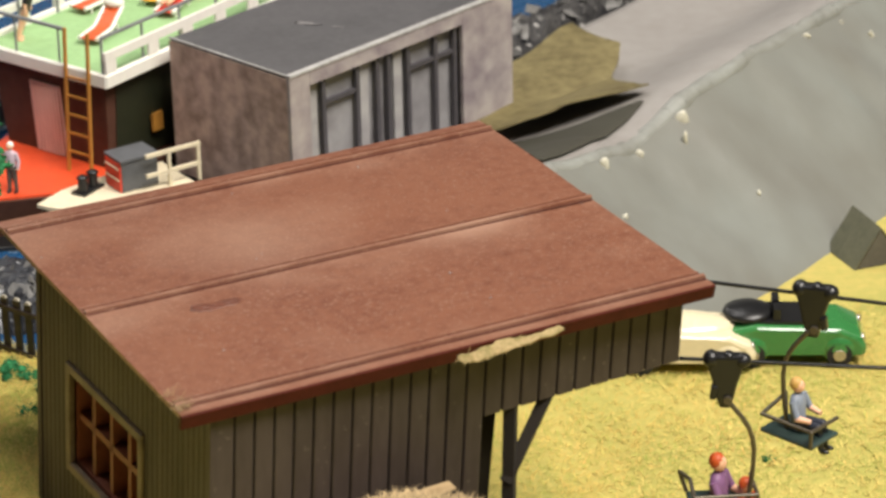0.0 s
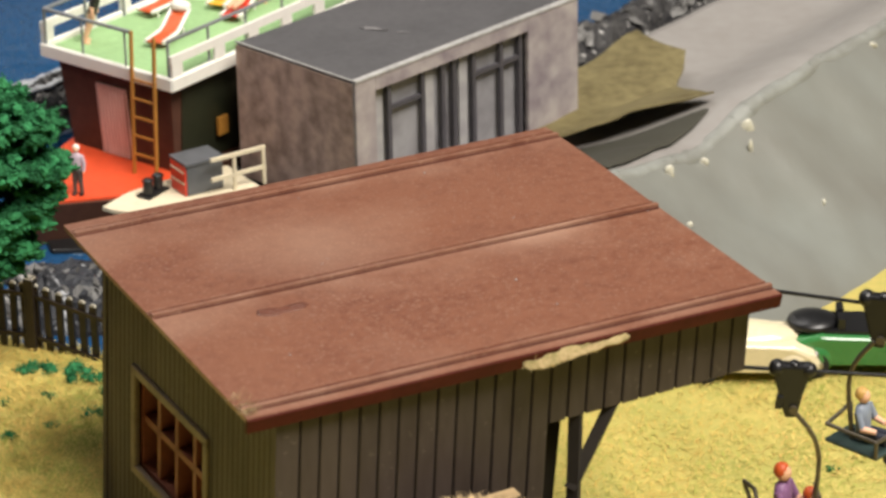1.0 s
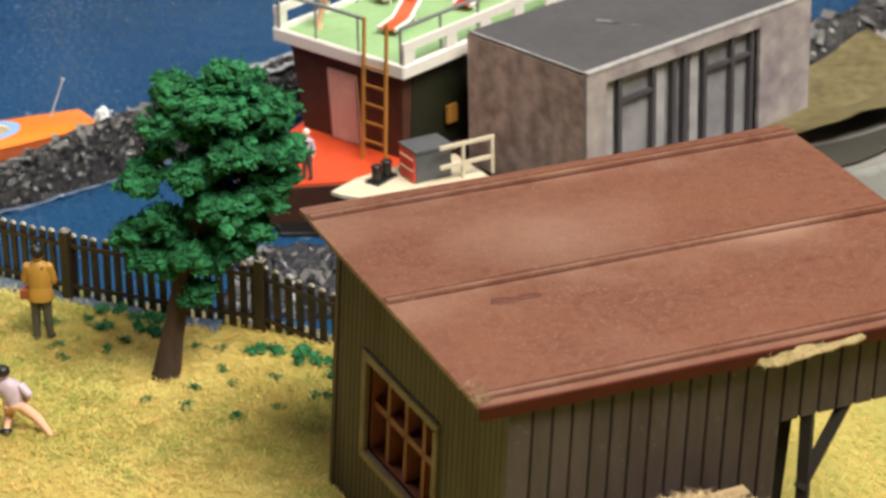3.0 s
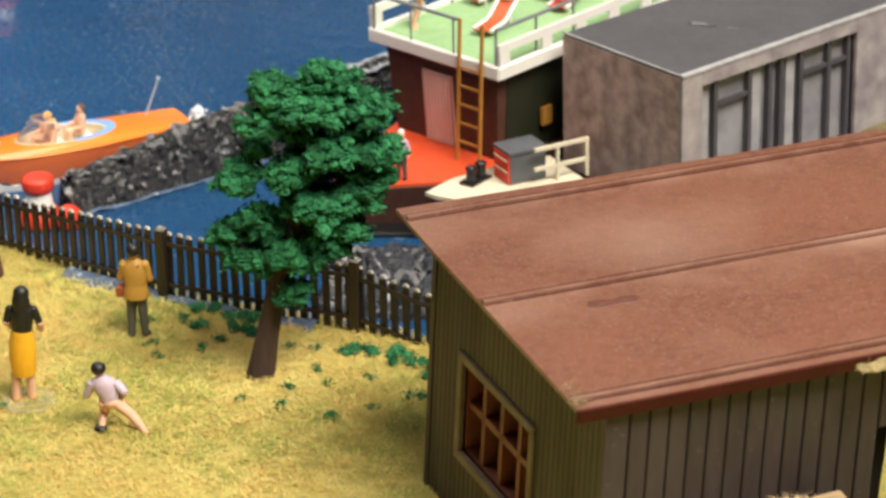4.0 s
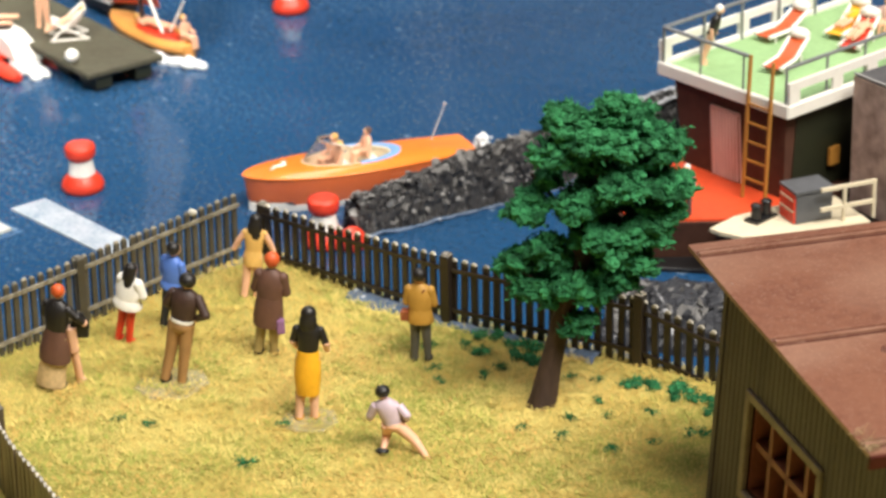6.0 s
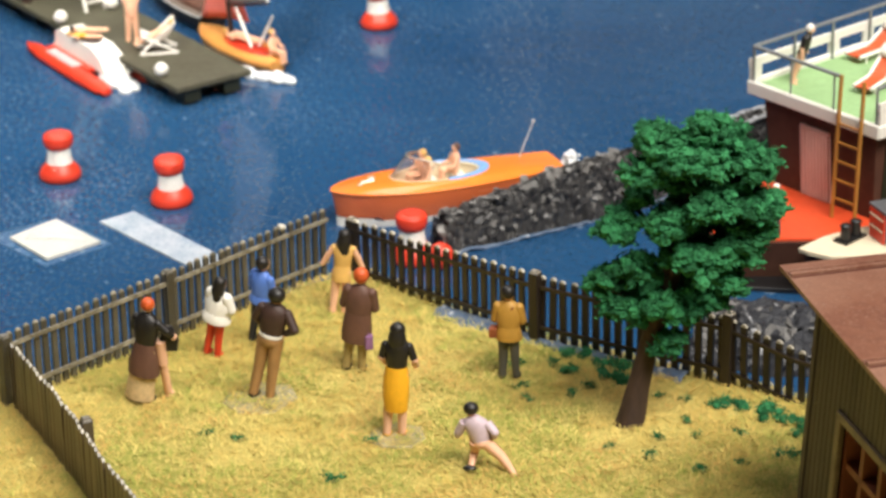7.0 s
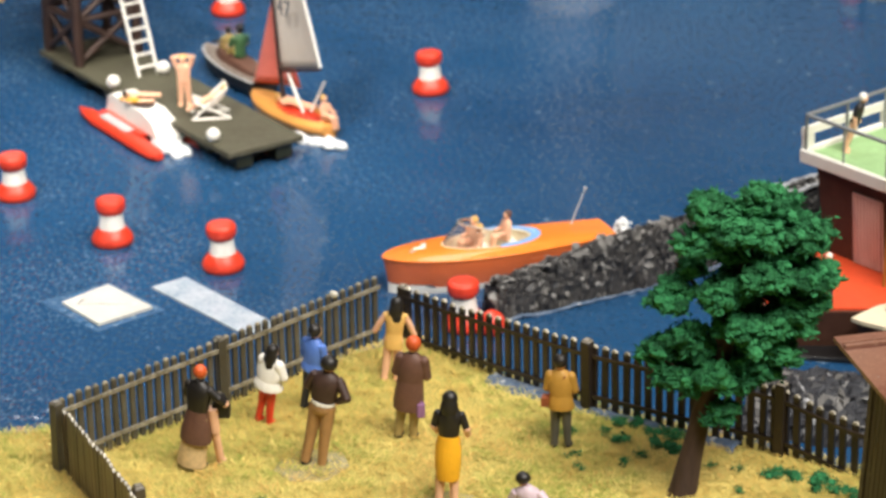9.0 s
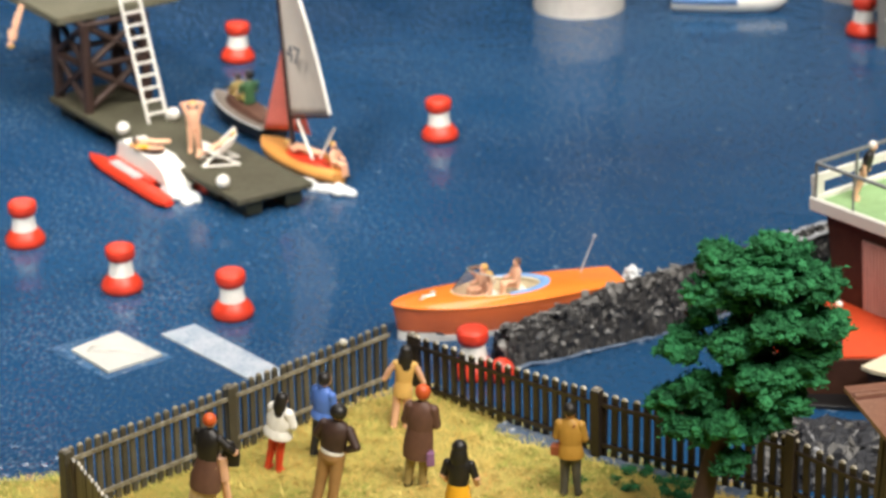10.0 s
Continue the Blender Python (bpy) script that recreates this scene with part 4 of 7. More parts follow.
def fuzz_on(bm, made, count, rng, length=0.8, width=0.3):
    """Ragged flakes standing on a lump."""
    spots = [(v.co.copy(), v.normal.copy()) for v in made]
    for i in range(count):
        p, d = spots[rng.randrange(len(spots))]
        p = p + Vector((rng.gauss(0, 0.35), rng.gauss(0, 0.35), rng.gauss(0, 0.3)))
        t = (d * 0.9 + Vector((rng.gauss(0, 0.7), rng.gauss(0, 0.7), rng.gauss(0.15, 0.6)))).normalized() * rng.uniform(0.35, 1.1) * length
        w = Vector((rng.gauss(0, 1), rng.gauss(0, 1), rng.gauss(0, 1))).normalized() * rng.uniform(0.5, 1.2) * width
        grow(bm, [p - w, p + w, p + t], [(0, 1, 2)])


def build_tree():
    rng = random.Random(21)
    tree = thing("tree", place(-104.4, 578.2, 9), "model tree with a green foam crown and dark brown trunk", "tree")
    right, back = Vector((0.99, 0.13, 0)), Vector((-0.13, 0.99, 0))

    def at(x, z, y=0.0):
        return right * x + back * y + Vector((0, 0, z))
    bm = B()
    spine = [(at(-0.6, -1), 3.0), (at(-0.2, 2), 2.45), (at(1.0, 8), 2.1), (at(3.4, 17), 1.75), (at(6.5, 28), 1.8), (at(10, 42), 1.2), (at(12, 54), 0.6)]
    rings = []
    for p, r in spine:
        rings.append([p + Vector((r * math.cos(w) * (1 + 0.12 * math.sin(3 * w + p.z)), r * math.sin(w) * (1 + 0.1 * math.cos(4 * w)), 0)) for w in [2 * math.pi * i / 16 for i in range(16)]])
    loft(bm, rings)
    for a, b, r in (((5, 23), (-6, 30), 0.9), ((6, 27), (18, 36), 0.9), ((8, 35), (-2, 46), 0.7), ((10, 42), (22, 50), 0.7), ((4.5, 21), (-2, 24), 0.8)):
        rod(bm, at(*a), at(*b, rng.uniform(-5, 5)), r, 0.3, 6)
    rough(bm, 0.35, 0.6, 4)
    part("trunk", bm, "bark", tree, "tapered dark brown trunk leaning a little")
    bm = B()
    # shelves of the crown in three tiers: across, height, depth, radii
    lobes = [(13.2, 59.0, 0, 4.0, 2.6), (4.2, 57.0, -1, 4.4, 2.5), (20.6, 52.6, 0, 5.0, 2.8), (2.8, 51.5, -2, 3.8, 2.5), (11.0, 54.4, -4, 5.6, 2.6), (17, 56, 2, 4.2, 2.8),
             (14.8, 45.2, -4, 4.8, 2.8), (6.3, 41.9, -4, 4.4, 2.9), (22.4, 44.8, -1, 4.4, 2.9), (-2.5, 40.6, -1, 3.6, 2.6), (1.0, 44.3, 2, 2.4, 1.8), (21.6, 39.6, 0, 4.0, 2.6),
             (9.5, 48, 4, 5.6, 3.8), (17, 48, 4, 5.4, 3.8), (0.9, 32.6, -2, 3.4, 2.8), (11, 35.2, -5, 4.8, 3.0), (18.6, 36, -1, 4.4, 3.4), (-4.2, 28.6, 0, 3.6, 2.7),
             (5.9, 26.0, -4, 3.9, 2.8), (-1.2, 24.6, -2, 4.0, 2.4), (16.4, 29.6, 0, 3.6, 2.9), (11.5, 27.6, 2, 4.4, 3.0), (6.4, 17.8, -2, 2.3, 2.3), (8, 37, 4, 5.2, 4.4), (13.5, 32, 4, 5.2, 4.2),
             (3, 29, 1, 2.8, 2.2), (9.4, 24.0, -1, 3.2, 2.3), (14.0, 25.8, 0, 2.8, 2.2),
             (11, 42, 7, 5.5, 4.0), (16, 40, 7, 5, 4.0), (12, 51, 6, 6, 3.6), (10, 31, 6, 5, 4.0)]
    for n, (x, z, y, r, h) in enumerate(lobes):
        made = sponge(bm, at(x, z, y), r * 0.8, h * 0.88, n, 26, 16, 0.5)
        bm.normal_update()
        fuzz_on(bm, made, int(9 * r * h), rng, 1.0, 0.45)
        # torn tufts crowding the upper side and the rim, with gaps between them
        for i in range(int(13 + r * 4.6)):
            a, e = rng.uniform(0, 2 * math.pi), rng.uniform(-0.7, 1.25)
            q = rng.uniform(0.7, 1.6)
            far = rng.uniform(0.78, 1.06)
            c = at(x + math.cos(a) * math.cos(e) * r * far, z + math.sin(e) * h * far, y + math.sin(a) * math.cos(e) * r * far)
            made = sponge(bm, c, q, q, n * 7 + i, 15, 10, 0.8)
            twist = Matrix.Rotation(rng.uniform(0, 6.28), 3, "Z") @ Matrix.Rotation(rng.gauss(0, 0.8), 3, "X") @ Matrix.Diagonal((rng.uniform(1.0, 1.6), rng.uniform(0.5, 0.9), rng.uniform(0.5, 0.9)))
            for v in made:
                v.co = c + twist @ (v.co - c)
            bm.normal_update()
            fuzz_on(bm, made, int(10 * q * q), rng, 1.3, 0.45)
    for f in bm.faces:
        f.smooth = False
    part("crown", bm, "leaf", tree, "lumpy bright green foam foliage")


def build_tufts():
    rng = random.Random(4)
    spots = [(-119, 604.9, 3), (-120.2, 597, 2.2), (-111.3, 596.2, 3), (-129.7, 597.7, 2), (-127.4, 589.3, 1.5), (-125.2, 583.6, 1.6), (-86.5, 588.9, 2.6), (-80.9, 586.4, 3.2),
             (-74.2, 570.4, 2.4), (-98.2, 572.4, 1.4), (-98.6, 565.5, 1.6), (-88.6, 560.8, 2), (-152.1, 544.8, 2.1), (-173.6, 557.4, 1.3), (-180.2, 558.4, 1.2), (-149.5, 561.1, 1.2),
             (-117.8, 587.5, 1.3), (-90, 587, 1.6), (-109.9, 600.3, 2.2), (-113, 601, 2.4), (-76, 583, 2.6), (-95, 580, 1.1), (-92, 575, 1.0), (-84, 577, 1.1), (-106, 567, 1.0),
             (-123, 600, 1.6), (-115, 592, 1.4), (-72, 579, 2.4), (-70, 588, 3), (-82, 565, 1.0), (-101, 590, 1.0), (-96, 590, 1.2), (46, 560, 1.6), (60, 585, 1.2), (30, 560, 1.2)]
    for x, y, r in spots:
        bm = B()
        for i in range(int(2 + r * 2.2)):
            q = r * rng.uniform(0.25, 0.45)
            made = sponge(bm, (rng.gauss(0, r * 0.5), rng.gauss(0, r * 0.42), q * 0.35), q, q * 0.8, x + i, 14, 9, 0.45)
            bm.normal_update()
            fuzz_on(bm, made, int(40 + 60 * q), rng, 0.6, 0.22)
        solid("shrub", bm, "leaf", place(x, y, land(x, y)), "small dark green foam tuft on the lawn", "shrub", "green foam tufts on the lawn")


# ---------------------------------------------------------------- rocks


def stone_meshes(mats=("rock",), seed=2):
    rng = random.Random(seed)
    out = []
    for k in range(9):
        bm = B()
        bmesh.ops.create_icosphere(bm, subdivisions=1, radius=1.0)
        for v in bm.verts:
            v.co = Vector((v.co.x * 1.4, v.co.y * 0.95, v.co.z * 0.4)) * rng.uniform(0.45, 1.4)
        # flaked faces with a chipped rim
        for f in bm.faces:
            f.smooth = False
        out.append(mesh_of("stone", bm, mats[k % len(mats)]))
    return out


def build_breakwater():
    rng = random.Random(7)
    rock = thing("breakwater", place(-160.4, 668.6, 0), "breakwater of piled dark grey stones in the water", "breakwater")
    line = [(0, 0), (20, 18), (34, 32), (60, 62), (78, 88)]

    def along(k):
        f = k * (len(line) - 1)
        i = min(len(line) - 2, int(f))
        a, b = Vector(line[i]), Vector(line[i + 1])
        return a.lerp(b, f - i), (b - a).normalized()
    bm = B()

    def crest(u):
        """The height of the wall along its length."""
        return 9.2 + 4.4 * smooth(-0.05, 0.34, u) + 0.7 * noise.noise(Vector((u * 14, 0, 2)))

    def hull(u, v):
        p, d = along(u)
        s = Vector((d.y, -d.x))
        w = [(-0.6, -0.6), (-0.1, 0.4), (0.5, 0.86), (1.6, 1.0), (3.6, 0.94), (5.4, 0.4), (6.6, -0.1)]
        f = v * (len(w) - 1)
        i = min(len(w) - 2, int(f))
        a, b = w[i], w[i + 1]
        off, h = a[0] + (b[0] - a[0]) * (f - i), a[1] + (b[1] - a[1]) * (f - i)
        q = p - s * off
        return (q.x, q.y, h * crest(u))
    sheet(bm, hull, 230, 40)
    for v in bm.verts:
        # craggy ledges: ridged relief on the face and the crest
        p = v.co * 0.42
        v.co += Vector((0.62, -0.62, 0.5)) * (1.5 * (0.5 - abs(noise.noise(p))) + 0.9 * (0.35 - abs(noise.noise(p * 2.3 + Vector((7, 3, 1))))))
    rough(bm, 0.7, 0.9, 5)
    grow(bm, [(0, 0, 0), (-2, 3, 0), (-5, 6, 0), (-1, 2, 7.4), (-4, 5, 6.8)], [(0, 1, 3), (1, 2, 4, 3)])
    for f in bm.faces:
        f.smooth = False
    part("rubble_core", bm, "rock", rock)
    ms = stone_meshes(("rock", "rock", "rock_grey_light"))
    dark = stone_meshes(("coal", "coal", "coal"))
    for i in range(300):
        k = rng.random()
        p, d = along(k)
        s = Vector((d.y, -d.x))
        f = rng.random()
        top = f > 0.7
        off, h = (rng.uniform(0.2, 4), crest(k) * rng.uniform(0.92, 0.98)) if top else (0, crest(k) * rng.uniform(0.04, 0.95))
        if not top:
            off = 0.15 + 0.8 * h / crest(k)
        q = p - s * off
        r = rng.uniform(0.9, 1.9) * (0.7 if top else 1.0)
        turn = math.degrees(math.atan2(d.y, d.x))
        lean = rng.uniform(-35, 35) if top else 78 + rng.uniform(-30, 30)
        m = place(q.x, q.y, h, turn + rng.uniform(-30, 30), lean, rng.uniform(-25, 25)) @ pose(0, 0, 0, 0, 0, rng.uniform(0, 360)) @ Matrix.Diagonal((r, r, r, 1))
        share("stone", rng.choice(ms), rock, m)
    bm = B()
    tube(bm, [(*(along(i / 40)[0] + Vector((along(i / 40)[1].y, -along(i / 40)[1].x)) * 1.3), 0.25) for i in range(41)], 0.4, 6)
    rough(bm, 1.1, 0.45, 2)
    part("waterline", bm, "shore", rock, "pale dried rim along the water")
    # pale cap at the far end
    bm = B()
    sheet(bm, lambda u, v: (46 + 34 * u + 4 * v, 52 + 40 * u - 3 * v, 13.4 + 0.5 * math.sin(u * 9 + v * 3)), 30, 4, 0.8)
    rough(bm, 0.6, 0.4, 9)
    part("cap", bm, "rock_pale", rock, "pale grey worn cap stones")
    # low rocks by the fence
    heap = thing("rock_heap", place(-89, 637, 0), "heap of blackish speckled shore rocks beside the fence", "rocks")
    bm = B()
    sheet(bm, lambda u, v: (-14 + 34 * u, -15 + 30 * v, -1 + 8.5 * max(0, 1 - (2 * u - 1) ** 4) * max(0, 1 - (2 * v - 1) ** 2) ** 0.7), 34, 26)
    rough(bm, 2.0, 0.22, 4)
    rough(bm, 1.2, 0.7, 6)
    for f in bm.faces:
        f.smooth = False
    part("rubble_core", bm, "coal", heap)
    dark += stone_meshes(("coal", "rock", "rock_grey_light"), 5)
    for i in range(110):
        x, y = rng.uniform(-10, 17), rng.uniform(-11, 11)
        r = rng.uniform(1.0, 2.4)
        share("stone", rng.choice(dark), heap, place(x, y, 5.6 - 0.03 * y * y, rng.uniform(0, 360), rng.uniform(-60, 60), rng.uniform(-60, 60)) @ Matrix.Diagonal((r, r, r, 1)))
    far = thing("rock_heap", place(27, 771, 0), "dark blue-grey rocks behind the terrace", "rocks")
    bm = B()
    sheet(bm, lambda u, v: (-14 + 70 * u, -22 + 90 * u + 22 * v, -1 + 10 * math.sin(math.pi * v) ** 0.6), 50, 14)
    rough(bm, 2.0, 0.2, 14)
    rough(bm, 1.0, 0.7, 16)
    part("rubble_core", bm, "rock", far)
    for i in range(70):
        u, v = rng.random(), rng.uniform(0.1, 0.9)
        r = rng.uniform(1.0, 2.6)
        share("stone", rng.choice(ms), far, place(-14 + 70 * u, -22 + 90 * u + 22 * v, 8.5 * math.sin(math.pi * v) ** 0.6, rng.uniform(0, 360), rng.uniform(-60, 60), 20) @ Matrix.Diagonal((r, r, r, 1)))

# ---------------------------------------------------------------- concrete pavilion


def build_pavilion():
    pav = thing("pavilion", place(-31, 662, 7, 46.6), "concrete pavilion with a flat tar roof and tall windows", "building")
    L, D, Hh = 68.0, 35.5, 30.5
    bm = B()
    box(bm, (L / 2, D / 2, Hh - 0.5), (L - 0.6, D - 0.6, 1.0))
    bevel(bm, 0.2, 1)
    part("roof", bm, "tar", pav, "scuffed dark grey tar roof")
    for c, s, m, lab in (((0.5, D / 2, Hh / 2 - 0.3), (1.0, D, Hh - 0.6), "concrete", "mottled brown concrete end wall"),
                         ((L - 0.5, D / 2, Hh / 2 - 0.3), (1.0, D, Hh - 0.6), "concrete", ""), ((L / 2, D - 0.5, Hh / 2 - 0.3), (L - 2, 1.0, Hh - 0.6), "concrete", "")):
        bm = B()
        box(bm, c, s)
        bevel(bm, 0.1, 1)
        part("wall", bm, m, pav, lab)
    for c, s in (((2.9, -0.2, Hh / 2), (5.8, 1.2, Hh)), ((60.0, -0.2, Hh / 2), (16.0, 1.2, Hh)), ((28.9, -0.2, Hh - 1.7), (46.2, 1.2, 3.4)), ((28.9, -0.2, 0.8), (46.2, 1.2, 1.6))):
        bm = B()
        box(bm, c, s)
        bevel(bm, 0.12, 1)
        part("front_wall", bm, "concrete_pale", pav, "pale blotchy concrete front wall")
    bm = B()
    box(bm, (L / 2, -0.3, Hh + 0.05), (L, 1.4, 0.5))
    box(bm, (0.2, D / 2, Hh + 0.05), (0.4, D, 0.35))
    part("roof_edge", bm, "chip", pav, "pale worn roof edging")
    bm = B()
    box(bm, (28.9, 2.2, 14), (46.2, 0.8, 25.8))
    part("window_back", bm, "win_grey", pav, "dim grey window interior")
    for x, w in ((7.6, 3.4), (23.2, 2.6), (33.5, 2.4)):
        bm = B()
        box(bm, (x, 1.4, 14), (w, 0.6, 25))
        part("curtain", bm, "curtain_grey", pav, "pale grey curtain")
    for x in (10.6, 20.6, 26.6, 30.0, 36.0, 44.5, 50.5):
        bm = B()
        box(bm, (x, 0.6, 14), (1.05, 1.0, 25.4))
        part("mullion", bm, "mullion", pav)
    for x0, x1 in ((10.6, 20.6), (36, 50.5)):
        bm = B()
        box(bm, ((x0 + x1) / 2, 0.7, 21.5), (x1 - x0, 0.8, 0.9))
        part("transom", bm, "mullion", pav)
    for i, (x, y, a, b, turn) in enumerate(((24.8, 18.7, 3.2, 0.9, -62), (27.5, 12.5, 1.6, 0.4, -50), (45, 24, 1.2, 0.4, 30))):
        bm = B()
        ball(bm, (0, 0, 0), (a, b, 0.06), 0, 14, 4)
        rough(bm, 0.35, 0.7, i)
        solid("scuff", bm, "scuff", place(-31, 662, 7, 46.6) @ place(x, y, Hh + 0.08, turn), "pale worn scuff on the tar roof", "scuff", "scuffs on the roof")
    bm = B()
    prism(bm, [(-64, 690), (-30, 655), (22, 712), (26, 735), (-16, 742)], -2, 6.6)
    solid("quay", bm, "black", place(0, 0, 0), "dark quay slab under the pavilion", "quay", kind="structure")


# ---------------------------------------------------------------- ship with sun deck


def build_ship():
    at = place(-94.6, 699.2, 0, -37.0)
    ship = thing("ship", at, "dark brown pleasure ship with red deck and green sun deck", "ship")
    W = 30.3
    # hull
    bm = B()
    deck = [(-2.5, 4), (6.0, -23), (9.5, -30), (17, -31), (W + 4, -12), (W + 4, 60), (-2.5, 60)]
    low = [(0, 4), (7.5, -21), (10.5, -27), (16.5, -28), (W + 2, -10), (W + 2, 60), (0, 60)]
    loft(bm, [[(*p, -1) for p in low], [(*p, 9.6) for p in deck]], smooth=False)
    part("hull", bm, "hull", ship)
    bm = B()
    prism(bm, [(-2.0, 3), (6.3, -22.5), (9.8, -29.2), (16.8, -30.2), (W + 3, -11.5), (W + 3, 2), (-1, 4)], 9.4, 10.1)
    part("main_deck", bm, "deck_red", ship, "bright orange-red deck")
    bm = B()
    for p in ((6.5, -21), (8.0, -25.5), (10.5, -28.5), (15, -29.5), (19, -27)):
        rod(bm, (*p, 10), (*p, 11.6), 0.8, 0.6, 8)
        ball(bm, (*p, 11.8), (0.85, 0.85, 0.4), 0, 8, 4)
    part("bollard", bm, "black", ship)
    # cabin
    bm = B()
    loft(bm, [[(0.8, 0, 10), (W, 0, 10), (W + 0.8, 60, 10), (0.8, 60, 10)], [(-1.2, -1.2, 30.6), (W + 1.4, -1.2, 30.6), (W + 1.4, 60, 30.6), (-1.2, 60, 30.6)]], smooth=False)
    part("cabin", bm, "hull", ship)
    bm = B()
    loft(bm, [[(W + 0.15, 2, 10), (W + 0.35, 2, 10), (W + 0.95, 56, 10), (W + 0.75, 56, 10)], [(W + 1.3, 2, 30), (W + 1.6, 2, 30), (W + 1.8, 56, 30), (W + 1.5, 56, 30)]], smooth=False)
    part("side_wall", bm, "hull_green", ship, "very dark green cabin side")
    for x, w, m in ((14.2, 7.6, "pink"),):
        door = new("door")
        door.parent = ship
        tagged(door, "cabin door with pleated pink curtain")
        bm = B()
        n = 8
        sheet(bm, lambda u, v: (x - w / 2 + w * u, -0.4 - 0.95 * v, 10.4 + 15.6 * v), 4, 2, 0.15)
        back = part("curtain", bm, "pink_dark", door)
        for i in range(n):
            bm = B()
            cx = x - w / 2 + w * (i + 0.5) / n
            rod(bm, (cx, -0.5, 10.4), (cx + 0.1, -1.45, 26.0), w / n * 0.36, w / n * 0.33, 8)
            part("pleat", bm, m, back, "pale pink pleat")
        bm = B()
        for xx in (x - w / 2 - 0.4, x + w / 2 + 0.4):
            rod(bm, (xx, -0.3, 10.2), (xx, -1.3, 26.4), 0.25, 0.25, 6)
        rod(bm, (x - w / 2 - 0.4, -1.3, 26.4), (x + w / 2 + 0.4, -1.3, 26.4), 0.35, 0.35, 6)
        part("door_frame", bm, "pink", door, "pale thin door frame")
    bm = B()
    box(bm, (W + 1.9, 13.6, 17), (0.8, 3.0, 4.0))
    part("side_hatch", bm, "ochre", ship, "small orange side hatch")
    # sun deck
    bm = B()
    prism(bm, [(-3.6, -2.4), (W + 3.0, -2.4), (W + 3.0, 58), (-3.6, 58)], 30.6, 32.0)
    part("sun_deck", bm, "deck_green", ship, "light green sun deck")
    bm = B()
    for a, b in (((-3.9, -2.8), (W + 3.3, -2.8)), ((W + 3.3, -2.8), (W + 3.3, 58)), ((-3.9, 58), (-3.9, -2.8))):
        d = Vector(b) - Vector(a)
        ang = math.degrees(math.atan2(d.y, d.x))
        m = (Vector(a) + Vector(b)) / 2
        box(bm, (*m, 31.6), (d.length + 0.9, 1.3, 3.0), 0, ang)
    bevel(bm, 0.25, 1)
    part("deck_rim", bm, "white", ship, "white deck rim")
    bm = B()
    for x in (-3.9, W + 3.3):
        for y in range(0, 58, 11):
            box(bm, (x, y + 1.2 if y else -1.2, 34.6), (0.7, 3.2, 4.2))
        box(bm, (x, 27.5, 37.0), (0.8, 61, 1.9))
    part("bulwark", bm, "white", ship, "white slotted side rail")
    bm = B()
    for x in (-3.6, W + 3.0):
        for y in (-2.6, 10, 22, 34, 46):
            rod(bm, (x * 0.97 + 0.4, y, 32), (x * 0.97 + 0.4, y, 41), 0.32, 0.32, 6)
        rod(bm, (x * 0.97 + 0.4, -2.6, 41), (x * 0.97 + 0.4, 58, 41), 0.42, 0.42, 6)
    rod(bm, (-3.1, -2.6, 41), (22, -2.6, 41), 0.42, 0.42, 6)
    for x in (8, 20.5):
        rod(bm, (x, -2.6, 32), (x, -2.6, 41), 0.25, 0.25, 6)
    part("railing", bm, "steel", ship, "thin grey railing")
    # low black slab in place of the shadow on the water under the bow
    bm = B()
    prism(bm, [(-95, 661.8), (-84, 662.2), (-70, 664.5), (-60, 680), (-88, 690), (-99, 674)], -1, 1.0)
    bevel(bm, 0.3, 1)
    solid("pontoon", bm, "black", place(0, 0, 0), "low black slab for the shadow under the ship's bow", "pontoon")
    # ladder
    lad = new("ladder")
    lad.parent = ship
    tagged(lad, "ochre-brown ladder up to the sun deck")
    for x in (23.4, 29.8):
        bm = B()
        box(bm, (x, -4.4, 25.8), (0.62, 0.6, 32), 0, 0, 1, 0, -3)
        part("rail", bm, "ochre", lad)
    for i in range(5):
        bm = B()
        z = 14.6 + 4.15 * i
        box(bm, (26.6, -4.4 + (z - 26) * 0.05, z), (6.0, 0.4, 0.42))
        part("rung", bm, "ochre", lad)
    # landing boat beside the bow
    skiff = thing("landing_stage", place(-73.5, 663.5, 0, 34), "cream landing stage with a small red and grey hut", "landing stage")
    bm = B()
    loft(bm, [[(-7, 2, 0), (-4, -3, 0), (20, -6.8, 0), (20, 6.8, 0), (6, 7.4, 0), (-2, 5, 0)], [(-9, 2.8, 10.4), (-5.5, -3.2, 10.4), (21.8, -7.1, 10.4), (21.8, 7.1, 10.4), (6, 7.7, 10.4), (-2.2, 6.2, 10.4)]], smooth=False)
    part("hull", bm, "hull", skiff)
    bm = B()
    prism(bm, [(-10, 3.2), (-9, 0.6), (-6, -3.5), (3, -7), (22, -7.4), (22, 7.4), (6, 8.0), (-2.5, 6.6)], 10.4, 11.2)
    part("deck", bm, "cream", skiff, "cream deck plate")
    bm = B()
    box(bm, (11.2, 0.5, 14.6), (8.6, 6.6, 6.8))
    bevel(bm, 0.2, 1)
    hut = part("hut", bm, "grey", skiff, "grey hut")
    bm = B()
    box(bm, (6.8, 0.5, 14.6), (0.5, 6.2, 6.4))
    part("front_panel", bm, "red", hut, "red hut front")
    bm = B()
    for z in (14.0, 16.5):
        box(bm, (6.4, 0.5, z), (0.2, 5.6, 0.3))
    part("panel_line", bm, "cream", hut, "pale trim lines")
    bm = B()
    box(bm, (11.2, 0.5, 18.2), (9.2, 7.2, 0.6))
    part("roof", bm, "grey", hut)
    bm = B()
